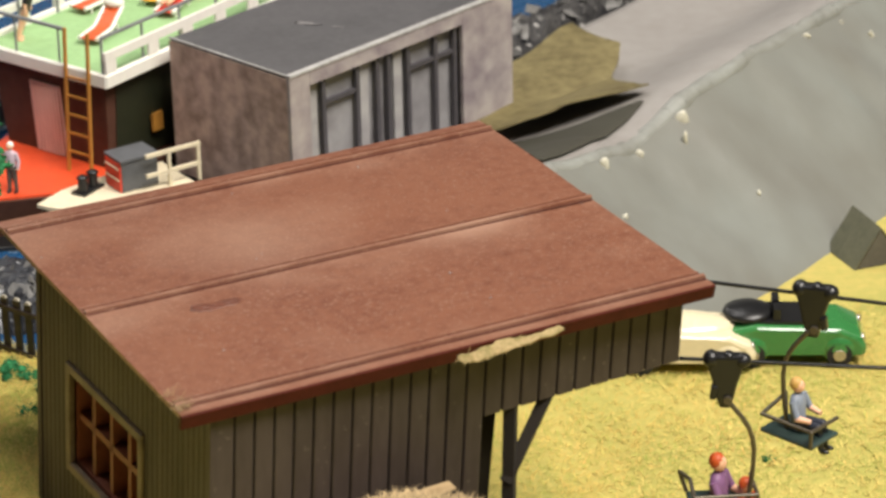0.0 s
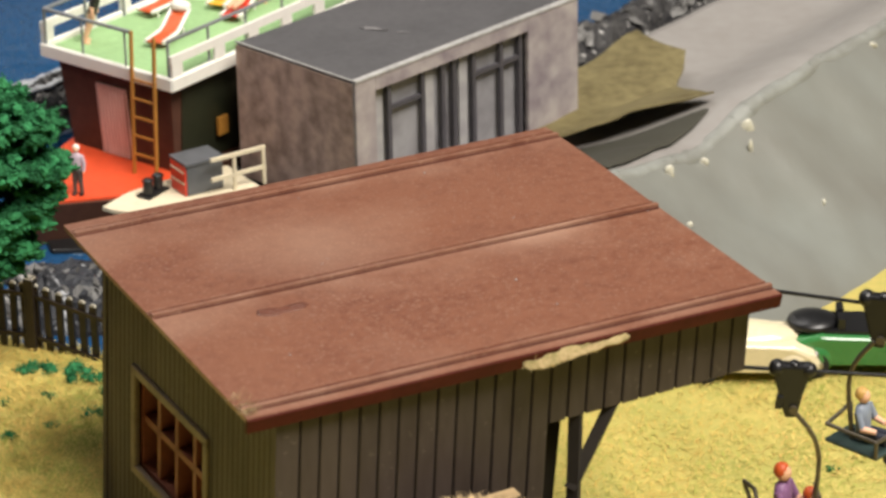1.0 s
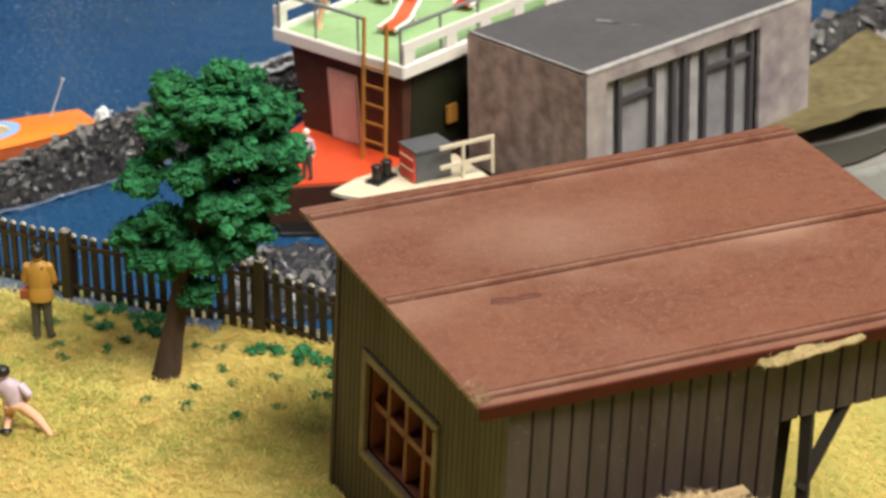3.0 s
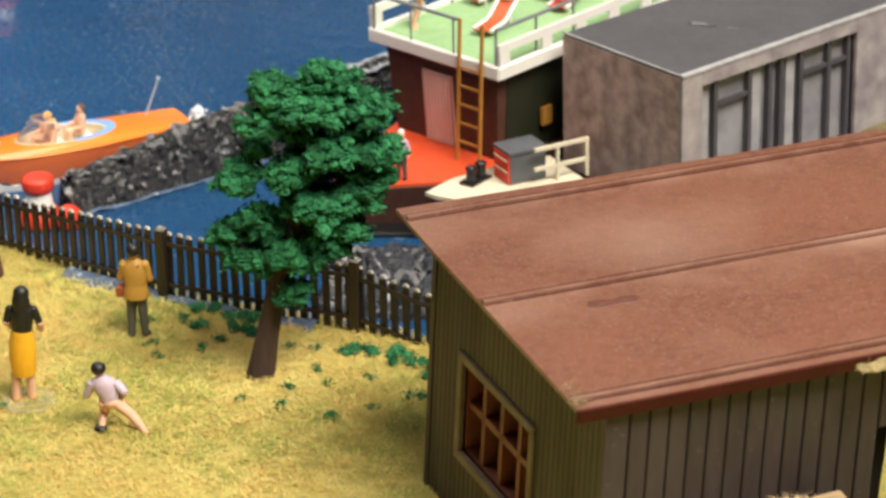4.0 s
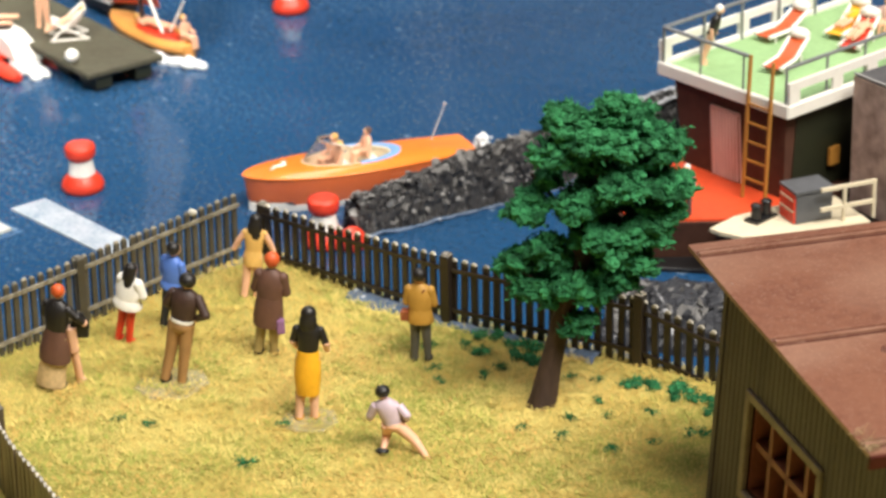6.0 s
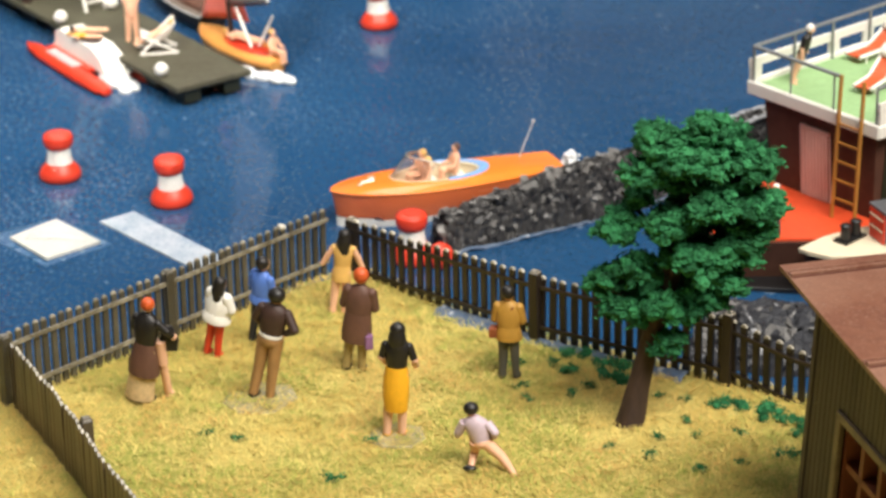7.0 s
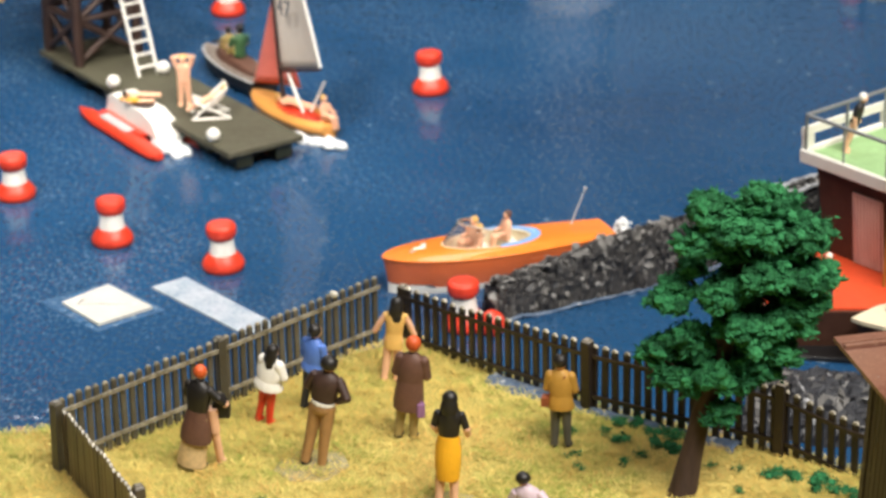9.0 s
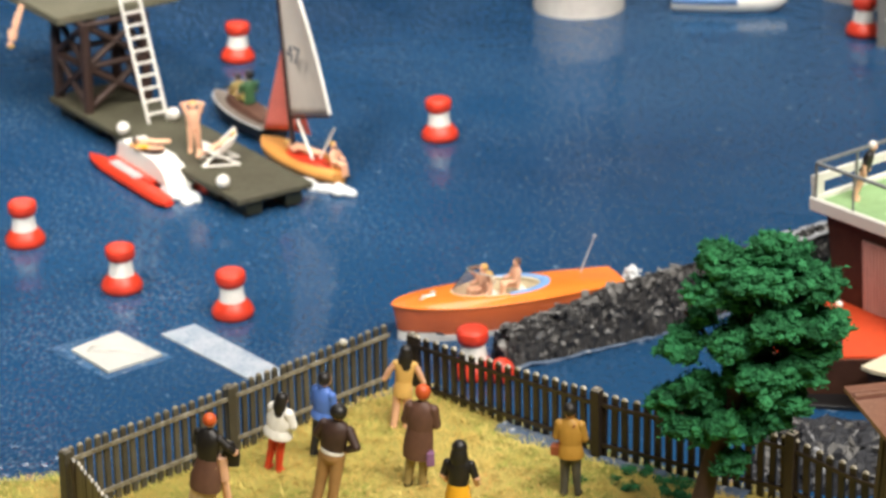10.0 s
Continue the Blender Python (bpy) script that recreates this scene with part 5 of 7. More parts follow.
    for z in (15.2, 19.6):
        box(bm, (18, -5, z - 0.6), (13, 0.6, 0.8))
    for x in (17, 24):
        box(bm, (x, -5, 15.0), (0.7, 0.7, 8.4))
    part("handrail", bm, "cream", skiff, "cream handrail")
    bm = B()
    for x, y in ((0.5, 2.6), (3.6, 4.0)):
        rod(bm, (x, y, 11), (x, y, 14.5), 1.2, 1.0, 10)
        ball(bm, (x, y, 14.6), (1.35, 1.35, 0.6), 0, 10, 4)
    box(bm, (2, 3.3, 11.4), (7, 3.4, 0.6), 0, 25)
    part("double_bollard", bm, "black", skiff, "black double bollard")


# ---------------------------------------------------------------- buoys


def build_buoys():
    buoy = thing("buoy", place(-258, 695.4, 0) @ Matrix.Diagonal((0.96, 0.96, 0.96, 1)), "red and white channel buoy standing on the water", "buoy", "red and white buoys")
    bm = B()
    lathe(bm, [(3.6, -0.5), (4.9, 0.4), (5.1, 1.4), (4.7, 2.5), (3.7, 3.8), (3.3, 4.3)], 24)
    part("float", bm, "red", buoy, "red rounded float")
    bm = B()
    lathe(bm, [(3.2, 4.2), (2.9, 6.0), (2.75, 8.2)], 24)
    part("body", bm, "white", buoy, "white waist")
    bm = B()
    lathe(bm, [(2.75, 8.0), (3.3, 8.5), (3.6, 9.3), (3.6, 10.9), (3.3, 11.4), (2.2, 11.6)], 24)
    part("top", bm, "red", buoy, "red cap")
    for x, y, a in ((-228.1, 686, 40), (-166.9, 664.6, 80), (-211.4, 811, 10), (-290.9, 718.6, 120), (-284.1, 864.6, 200), (-114.3, 920.3, 260)):
        b = copy_thing(buoy, place(x, y, 0, a, (a % 7) - 3, (a % 5) - 2))
    bm = B()
    ball(bm, (0, 0, 2), (3.0, 3.0, 3.2), 0, 14, 8)
    solid("float_ball", bm, "red", place(-160.4, 663, 0), "small red float beside the buoy", "float")


# ---------------------------------------------------------------- figurines: one plain mesh each


def figurine(at, label, top="white", legs="navy", hair="hair_black", skin="skin", shoe="black", h=20.0, style="stand", skirt=0.0, long_hair=False, arms="down", bag=None, skirt_of=None, lower=None,
             belt=False, bare=False, under=False, bulk=1.0, wide=1.0, coat=0.0, limbs=None, hem=2.85, waist=1.0, head=1.0, group="painted figurines on the lawn"):
    """One painted figurine as a single mesh. skirt: length below the waist; lower: paint of the legs under a skirt; bulk: fullness of the top;
    coat: how far the top reaches below the waist; limbs: elbow and hand of either arm, where they differ;
    hem: half width of the skirt below; waist: how much longer than usual the legs are; head: its size."""
    k = h / 20.0
    bm = B()
    mats = [top, legs, skin, hair, shoe, bag or "bag", skirt_of or legs, lower or legs, "white"]
    V = lambda x, y, z: (x * k, y * k, z * k)

    def oval(rows, mi):
        loft(bm, [[(cx * k + rx * k * math.cos(w), cy * k + ry * k * math.sin(w), z * k) for w in [2 * math.pi * i / 14 for i in range(14)]] for rx, ry, z, cx, cy in rows], mi)
    if style == "stand":
        for s in (-1, 1):
            rod(bm, V(1.35 * s, 0.25 * s, 0.4), V(1.15 * s, 0.1, 5.0), 0.72 * k, 0.95 * k, 8, 7)
            rod(bm, V(1.15 * s, 0.1, 5.0), V(0.95 * s, 0, 10.2), 0.95 * k, 1.25 * k, 8, 7 if lower else 1)
            ball(bm, V(1.35 * s, 0.6 + 0.25 * s, 0.45), (0.92 * k, 1.5 * k, 0.6 * k), 4, 8, 4)
        ball(bm, V(0, -0.1, 9.9), (2.0 * k, 1.6 * k, 1.5 * k), 6, 12, 6)
        if skirt:
            oval([(hem, hem * 0.81, 9.8 - skirt, 0.1, 0), ((hem + 2.65) / 2, 2.1, 9.8 - skirt * 0.5, 0, -0.1), (2.3, 1.8, 9.6, 0, 0), (1.9, 1.5, 11.4, 0, 0)], 6)
        if under:
            oval([(2.65, 2.1, 0.8, -0.4, 0), (2.5, 1.9, 3.0, -0.3, -0.1), (2.3, 1.8, 6.4, 0, 0)], 7)
            tube(bm, [V(2.3, 0.8, 12.0), V(2.7, 1.6, 7.4)], 0.95 * k, 8, 2)
            tube(bm, [V(2.7, 1.6, 7.4), V(3.2, 3.4, 1.2)], 0.72 * k, 8, 2)
            ball(bm, V(3.3, 3.8, 0.8), (0.7 * k, 1.2 * k, 0.5 * k), 2, 8, 4)
        if belt:
            oval([(2.02, 1.66, 10.45, 0, 0), (2.02, 1.66, 10.95, 0, 0)], 8)
        if coat:
            oval([(2.25 * bulk, 1.8 * bulk, 10.6 - coat, 0.05, 0), (2.3 * bulk, 1.8 * bulk, 10.9 - coat * 0.8, 0, 0), (2.2 * bulk, 1.7 * bulk, 10.8 - coat * 0.4, 0, -0.1), (1.95 * bulk, 1.5 * bulk, 11.4, 0, 0)], 0)
        oval([(1.85 * bulk, 1.4 * bulk, 10.7, 0, 0), (2.0 * bulk, 1.5 * bulk, 12.0, 0, 0), (2.2 * bulk, 1.6, 13.8, 0, -0.1), (2.4, 1.45, 15.3, 0, -0.1), (1.8, 1.15, 16.3, 0, 0), (0.75, 0.75, 16.9, 0, 0)], 0)
        for s in (-1, 1):
            a = V(2.1 * s, 0, 15.5)
            if arms == "hips":
                e, hd = V(3.7 * s, -0.9, 13.0), V(2.0 * s, 0.5, 11.0)
            elif arms == "front":
                e, hd = V(2.75 * s, 0.3, 12.7), V(1.3 * s, 2.2, 12.6)
            elif arms == "spread":
                e, hd = V(3.3 * s, 0.4, 13.4), V(4.3 * s, 0.8, 11.2)
            elif arms == "head":
                e, hd = V(3.1 * s, 0.4, 19.0), V(1.3 * s, -0.5, 19.3)
            else:
                e, hd = V(3.0 * s, -0.1, 12.6), V(2.9 * s, 0.9, 9.8)
            if limbs:
                e, hd = (V(*q) for q in limbs[0 if s < 0 else 1])
            sleeve = 2 if arms == "spread" else 0
            fore = 2 if bare else sleeve
            rod(bm, a, e, 0.82 * k * bulk, 0.72 * k * bulk, 10, sleeve)
            rod(bm, e, hd, 0.76 * k * bulk, 0.6 * k, 8, fore)
            ball(bm, e, (0.78 * k * bulk,) * 3, fore, 8, 5)
            ball(bm, a, (0.84 * k * bulk,) * 3, 0, 10, 6)
            ball(bm, hd, (0.65 * k,) * 3, 2, 8, 5)
        hc = (0, 0.1, 18.4)
    elif style == "run":
        rod(bm, V(-0.8, -0.2, 7.0), V(-1.2, 1.6, 3.6), 1.25 * k, 0.9 * k, 8, 2)
        rod(bm, V(-1.2, 1.6, 3.6), V(-1.6, -1.0, 1.4), 0.9 * k, 0.6 * k, 8, 2)
        rod(bm, V(0.9, -0.2, 7.0), V(4.0, -0.8, 3.8), 1.35 * k, 1.0 * k, 8, 2)
        ball(bm, V(4.0, -0.8, 3.8), (1.0 * k,) * 3, 2, 8, 5)
        rod(bm, V(4.0, -0.8, 3.8), V(6.4, -2.2, 0.6), 1.0 * k, 0.6 * k, 8, 2)
        ball(bm, V(6.6, -2.4, 0.4), (0.9 * k, 0.7 * k, 0.5 * k), 2, 8, 4)
        ball(bm, V(-1.8, -1.2, 1.0), (1.4 * k, 1.0 * k, 0.7 * k), 4, 8, 4)
        ball(bm, V(0.4, -0.1, 6.8), (2.0 * k, 1.6 * k, 1.5 * k), 2, 12, 6)
        oval([(1.9, 1.5, 7.2, 0.2, 0), (2.0, 1.5, 8.4, -0.1, 0), (2.5, 1.6, 10.6, -0.6, 0), (2.2, 1.4, 12.0, -0.9, 0), (0.8, 0.8, 13.0, -1.0, 0)], 0)
        for s, e, hd in ((-1, (-4.0, 0.4, 8.6), (-4.4, 2.2, 6.8)), (1, (2.8, -0.8, 9.6), (2.4, 0.8, 7.6))):
            rod(bm, V(-0.8 + 2.0 * s, 0, 11.4), V(*e), 1.0 * k, 0.85 * k, 8, 0)
            ball(bm, V(*e), (0.85 * k,) * 3, 0, 8, 5)
            rod(bm, V(*e), V(*hd), 0.8 * k, 0.6 * k, 8, 0)
            ball(bm, V(*hd), (0.65 * k,) * 3, 2, 8, 5)
        hc = (-1.6, 0.4, 14.4)
    elif style == "sit":
        for s in (-1, 1):
            rod(bm, V(1.0 * s, 0, 1.2), V(1.0 * s, 4.6, 1.4), 1.1 * k, 0.9 * k, 8, 1)
            ball(bm, V(1.0 * s, 4.6, 1.4), (0.9 * k,) * 3, 1, 8, 5)
            rod(bm, V(1.0 * s, 4.6, 1.4), V(1.0 * s, 5.4, -3.4), 0.85 * k, 0.6 * k, 8, 1)
            ball(bm, V(1.0 * s, 6.0, -3.5), (0.7 * k, 1.2 * k, 0.5 * k), 4, 8, 4)
        oval([(1.9, 1.6, 0.0, 0, 0), (1.8, 1.4, 2.5, 0, -0.1), (2.3, 1.5, 5, 0, -0.3), (2.0, 1.2, 6.6, 0, -0.4), (0.8, 0.7, 7.2, 0, -0.4)], 0)
        for s in (-1, 1):
            rod(bm, V(2.3 * s, -0.3, 6.2), V(2.9 * s, 1.0, 3.2), 0.8 * k, 0.7 * k, 8, 0)
            ball(bm, V(2.9 * s, 1.0, 3.2), (0.72 * k,) * 3, 2, 8, 5)
            rod(bm, V(2.9 * s, 1.0, 3.2), V(2.2 * s, 3.6, 2.8), 0.7 * k, 0.55 * k, 8, 2)
        hc = (0, -0.3, 8.8)
    else:
        for s in (-1, 1):
            rod(bm, V(1.0 * s, 0, 1.0), V(1.1 * s, 8.5, 0.9), 1.1 * k, 0.65 * k, 8, 2)
            rod(bm, V(2.2 * s, -6.0, 1.6), V(3.4 * s, -3.0, 0.9), 0.75 * k, 0.6 * k, 8, 2)
        loft(bm, [[(rx * k * math.cos(w), y * k, 1.3 * k + rz * k * math.sin(w)) for w in [2 * math.pi * i / 12 for i in range(12)]]
                  for rx, rz, y in ((1.7, 1.2, 0.6), (1.7, 1.2, -2), (2.2, 1.3, -4.6), (2.0, 1.1, -6.4), (0.7, 0.7, -7.2))], 0)
        hc = (0, -8.6, 1.8)
    ball(bm, V(*hc), (1.25 * k * head, 1.35 * k * head, 1.5 * k * head), 2, 12, 8)
    ball(bm, V(hc[0], hc[1] - 0.35, hc[2] + 0.35), (1.42 * k * head, 1.4 * k * head, 1.45 * k * head), 3, 12, 8)
    if long_hair:
        ball(bm, V(hc[0], hc[1] - 0.8, hc[2] - 1.3), (1.6 * k, 1.1 * k, 2.5 * k), 3, 12, 8)
        ball(bm, V(hc[0] + 0.2, hc[1] - 1.0, hc[2] - 3.2), (1.3 * k, 0.8 * k, 1.6 * k), 3, 12, 8)
    if bag:
        box(bm, V(-2.9, -0.6, 10.2), (1.5 * k, 2.2 * k, 1.9 * k), 5)
        rod(bm, V(-2.6, -0.9, 11.0), V(1.2, -1.3, 16.0), 0.2 * k, 0.2 * k, 5, 5)
    if style == "stand":
        mid, top_z = 10.8 * k, 20.0 * k
        for v in bm.verts:
            z = v.co.z
            v.co.z = z * waist if z < mid else mid * waist + (z - mid) * (top_z - mid * waist) / (top_z - mid)
        at = at @ Matrix.Diagonal((wide, wide, 1, 1))
    return solid("figurine", bm, mats, at, label, "figurine", group)


def build_figurines():
    g = lambda x, y, rz=0, tip=0: place(x, y, land(x, y) + 0.1, rz, 0, tip)
    figurine(g(-196.3, 569.6, -14, 8), "painted figurine in black top and long brown skirt", "hair_black", "khaki", "hair_orange", h=22.2, skirt=4.2, head=0.84, skirt_of="coat_brown", lower="straw", under=True,
             limbs=(((-2.7, 0.6, 13.4), (-1.2, 1.8, 13.0)), ((3.6, 0.4, 14.4), (4.5, 1.2, 13.4))))
    figurine(g(-189.1, 591.1, -20, 11), "painted figurine in white blouse and red trousers", "white", "red", "hair_black", shoe="red", h=17.6, long_hair=True, bulk=1.55, coat=1.2,
             limbs=(((-2.7, 0.6, 12.6), (-0.8, 1.9, 12.4)), ((3.2, 0.5, 12.9), (1.2, 2.0, 12.7))))
    figurine(g(-181.8, 597.7, -25, 8), "painted figurine in blue shirt and dark trousers", "blue", "navy", "hair_black", h=19.2, arms="front", bulk=1.12, coat=0.8)
    figurine(g(-174.2, 574.2, -5, 11), "painted figurine in brown jacket and tan trousers", "jacket", "tan", "hair_black", h=23.6, arms="hips", belt=True, bulk=1.04, waist=1.11,
             limbs=(((-3.0, 0.2, 13.0), (-1.9, 1.4, 11.2)), ((3.9, -0.8, 13.2), (2.1, 0.4, 11.2))))
    figurine(g(-170.0, 615.0, 10, 6), "painted figurine in yellow swimsuit at the fence", "swim_yellow", "skin", "hair_black", shoe="skin", skirt_of="swim_yellow", h=18.2, long_hair=True, arms="spread", coat=2.6, bulk=0.95)
    figurine(g(-160.2, 589.6, 0, 6), "painted figurine in long brown coat and orange cap", "coat_brown", "khaki", "hair_orange", h=21.6, lower="khaki", arms="front", bulk=1.22, coat=4.6)
    figurine(g(-145.8, 564.0, 6, 3), "painted figurine in black top and yellow skirt", "hair_black", "skin", "hair_black", shoe="yellow", h=23.0, skirt=5.4, hem=2.1, waist=1.1, skirt_of="yellow", lower="skin", long_hair=True, bare=True, bulk=0.92, wide=0.9,
             limbs=(((-2.7, 0.0, 13.0), (-2.2, 1.6, 11.4)), ((3.1, -0.2, 13.0), (3.2, 1.0, 11.4))))
    figurine(g(-130.2, 591.7, 0), "painted figurine in mustard jacket with shoulder bag", "mustard", "trouser_grey", "hair_black", h=19.2, bag="bag", arms="front", bulk=1.2, coat=1.9)
    figurine(g(-127.6, 554.6, 6) @ Matrix.Diagonal((1, 1, 0.84, 1)), "painted running figurine in lilac shirt", "lilac", "skin", "hair_black", h=19.6, style="run")
    # black handbag of the orange-haired figurine, white fleck on the fence rail
    bm = B()
    loft(bm, [[(-1.1, -0.5, 0), (1.1, -0.5, 0), (1.1, 0.5, 0), (-1.1, 0.5, 0)], [(-1.3, -0.6, 1.6), (1.3, -0.6, 1.6), (1.3, 0.6, 1.6), (-1.3, 0.6, 1.6)], [(-0.5, -0.3, 3.4), (0.5, -0.3, 3.4), (0.5, 0.3, 3.4), (-0.5, 0.3, 3.4)]], smooth=False)
    bevel(bm, 0.25)
    solid("handbag", bm, "hair_black", place(-190.4, 570.4, land(-190.4, 570.4) + 10.6, 10) @ Matrix.Diagonal((1.4, 1.2, 1.5, 1)), "black handbag held out on a bent arm", "handbag")
    bm = B()
    ball(bm, (0, 0, 0), (0.9, 0.7, 0.8), 0, 10, 6)
    rough(bm, 0.4, 0.9, 2)
    solid("plaster_fleck", bm, "plaster_drip", place(-183.2, 622.0, land(-183.2, 622.0) + 14.2), "white plaster fleck stuck on the fence", "plaster")
    bm = B()
    p = (-156.9, 589.0)
    box(bm, (0, 0, 1.6), (1.6, 2.4, 3.0))
    bevel(bm, 0.4)
    rod(bm, (0, -0.7, 3.0), (0, 0, 4.4), 0.18, 0.18, 5)
    rod(bm, (0, 0.7, 3.0), (0, 0, 4.4), 0.18, 0.18, 5)
    solid("handbag", bm, "purple", place(*p, land(*p) + 5.2, 20), "small purple handbag held beside the brown coat", "handbag")
    for x, y, w in ((-174.5, 574.0, 7.4), (-145.2, 563.6, 5.6)):
        bm = B()
        lathe(bm, [(w, 0), (w, 0.15), (w * 0.85, 0.3)], 7)
        rough(bm, 0.9, 0.12, x)
        solid("glue_patch", bm, "glue", place(x, y, land(x, y) + 0.15), "pale glue patch under a figurine", "glue", "glue patches under figurines")


# ---------------------------------------------------------------- bathing raft with diving tower


RAFT = place(-242.7, 740, 0, 138.3)


def build_raft():
    raft = thing("raft", RAFT, "olive bathing raft floating on the water", "raft")
    bm = B()
    box(bm, (52.2, -10.8, 5.2), (99.6, 21.6, 1.6))
    bevel(bm, 0.25, 1)
    part("platform", bm, "dock", raft)
    for x in (7.5, 21, 36, 52, 68, 84, 97):
        for y in (-5.2, -16.5):
            bm = B()
            box(bm, (x, y, 2.6), (8, 4.5, 3.4))
            part("float", bm, "hull_green", raft)
    # tower
    tower = thing("diving_tower", RAFT @ place(0, 0, 6), "dark timber diving tower with an olive platform", "tower")
    for x in (83, 100):
        for y in (-2.2, -19.8):
            bm = B()
            rod(bm, (x, y, 0), (x, y, 24.4), 1.4, 1.4, 6)
            part("leg", bm, "timber", tower)
    braces = []
    for z0, z1 in ((1, 12.5), (12.5, 23.8)):
        for y in (-2.2, -19.8):
            braces += [((83, y, z0), (100, y, z1)), ((100, y, z0), (83, y, z1)), ((83, y, z1), (100, y, z1))]
        for x in (83, 100):
            braces += [((x, -2.2, z0), (x, -19.8, z1)), ((x, -19.8, z0), (x, -2.2, z1)), ((x, -2.2, z1), (x, -19.8, z1))]
    for a, b in braces:
        bm = B()
        rod(bm, a, b, 0.95, 0.95, 5)
        part("brace", bm, "timber", tower)
    bm = B()
    box(bm, (113, -14.5, 25.4), (54, 37, 2.2))
    bevel(bm, 0.25, 1)
    part("platform", bm, "dock_pale", tower, "pale olive top platform")
    lad = thing("ladder", RAFT @ place(65.5, -13.2, 6), "white ladder leaning on the tower", "ladder")
    for y in (-2.8, 2.8):
        bm = B()
        rod(bm, (0, y, 0), (14.2, y, 36), 0.5, 0.5, 6)
        part("rail", bm, "white", lad)
    for i in range(11):
        bm = B()
        k = (i + 0.7) / 11.5
        rod(bm, (14.2 * k, -2.8, 36 * k), (14.2 * k, 2.8, 36 * k), 0.36, 0.36, 6)
        part("rung", bm, "white", lad)
    for x, y in ((-288.4, 782.0), (-279.2, 795.2), (-250.6, 749.0)):
        bm = B()
        ball(bm, (0, 0, 1.75), (1.75, 1.75, 1.75), 0, 16, 10)
        solid("ball", bm, "white", place(x, y, 6.1), "white ball lying on the raft", "ball", "white balls on the raft")
    chair = thing("deck_chair", place(-257, 767, 6.1, 292) @ Matrix.Diagonal((1.1, 1.1, 1.1, 1)), "white folding deck chair on the raft", "deck chair")
    for x in (-2.6, 2.6):
        for a, b in (((x, -4.5, 0), (x, 3.6, 7.2)), ((x, 4.2, 0), (x, -4.0, 4.2)), ((x, 4.2, 0), (x, -4.5, 0))):
            bm = B()
            rod(bm, a, b, 0.33, 0.33, 6)
            part("frame_bar", bm, "white", chair)
    bm = B()
    sheet(bm, lambda u, v: (-2.5 + 5 * u, -4 + 7.6 * v, 4.1 - 2.2 * math.sin(v * 2.2) + 4.8 * v ** 2.4), 4, 8, 0.25)
    part("sling", bm, "sail", chair, "pale cloth sling")
    G = "painted bathing figurines"
    figurine(place(-258.0, 766.6, 9.6, 112, -24), "sunbathing figurine lying in the deck chair", "skin", "skin", "hair_blond", h=12.5, style="lie", group=G)
    figurine(place(-266, 773, 6.1, 197), "bathing figurine standing on the raft", "skin", "skin", "hair_blond", shoe="skin", h=13.5, arms="head", bulk=1.05, wide=1.2, group=G)
    f = figurine(place(2.4, 0.7, 0.5) @ RAFT @ place(99, 13, 29, 0, 115), "diving figurine leaping from the tower", "skin", "skin", "hair_blond", h=13, style="lie", group=G)


def build_pedal_boat():
    boat = thing("pedal_boat", place(-274.9, 766.9, 0, -43.5) @ Matrix.Diagonal((0.86, 0.86, 0.86, 1)), "white pedal boat on red floats", "pedal boat")
    for y in (-7.4, 7.4):
        bm = B()
        rings = []
        for x, r in ((-27, 0.3), (-22, 1.6), (-14, 2.2), (14, 2.3), (21, 2.0), (24, 1.2)):
            rings.append([(x, y * 1.06 + 1.35 * r * math.cos(w), 1.5 + 0.05 * max(0, -x - 14) + 0.8 * r * math.sin(w)) for w in [2 * math.pi * i / 10 for i in range(10)]])
        loft(bm, rings)
        part("float", bm, "red", boat, "red pointed float")
    bm = B()
    box(bm, (-4, 0, 3.1), (26, 12.6, 0.9))
    part("foot_deck", bm, "red", boat, "red foot deck")
    for y in (-7.0, 7.0):
        bm = B()
        box(bm, (-4.5, y, 3.5), (17, 3.4, 0.7))
        bevel(bm, 0.25, 1)
        part("foot_board", bm, "grey_light", boat, "grey foot board")
    bm = B()
    prof = [(-17, 4), (-16.5, 8), (-13, 9.6), (-8, 9.0), (6, 9.2), (12, 7.4), (17, 3.2)]
    loft(bm, [[(x, -4.0, 3), (x, 4.4, 3), (x, 4.0, z), (x, -3.7, z)] for x, z in prof], smooth=False)
    bevel(bm, 0.5)
    part("body", bm, "white", boat, "white moulded body")
    bm = B()
    lathe(bm, [(0.1, 9.5), (3.1, 9.4), (3.4, 9.9), (3.9, 9.8), (3.7, 9.0)], 18, (0, 0, 0))
    for v in bm.verts:
        v.co.x = v.co.x * 1.9 - 3.0
        v.co.y *= 0.95
    part("cockpit_rim", bm, "jacket", boat, "dark cockpit rim")
    bm = B()
    rng = random.Random(18)
    for i in range(34):
        k = rng.random()
        q = rng.uniform(1.1, 2.3) * (1 - 0.4 * k)
        ball(bm, (14.5 + 10 * k + rng.gauss(0, 0.4), rng.uniform(-4.6, 3.4) * (1 - 0.4 * k), 0.5 + 1.6 * rng.random() * (1 - k)), (q * 1.3, q, q * 0.8), 0, 10, 6)
    rough(bm, 0.5, 0.6, 3)
    part("wash", bm, "foam", boat, "white wash")
    figurine(place(-276.2, 770.6, 8.4, -72), "sunbathing figurine in the pedal boat", "skin", "skin", "hair_black", h=10.5, style="lie", group="painted bathing figurines")
    figurine(place(-276.0, 766.2, 8.4, -82), "sunbathing figurine in yellow in the pedal boat", "yellow", "skin", "hair_blond", h=9.5, style="lie", group="painted bathing figurines")


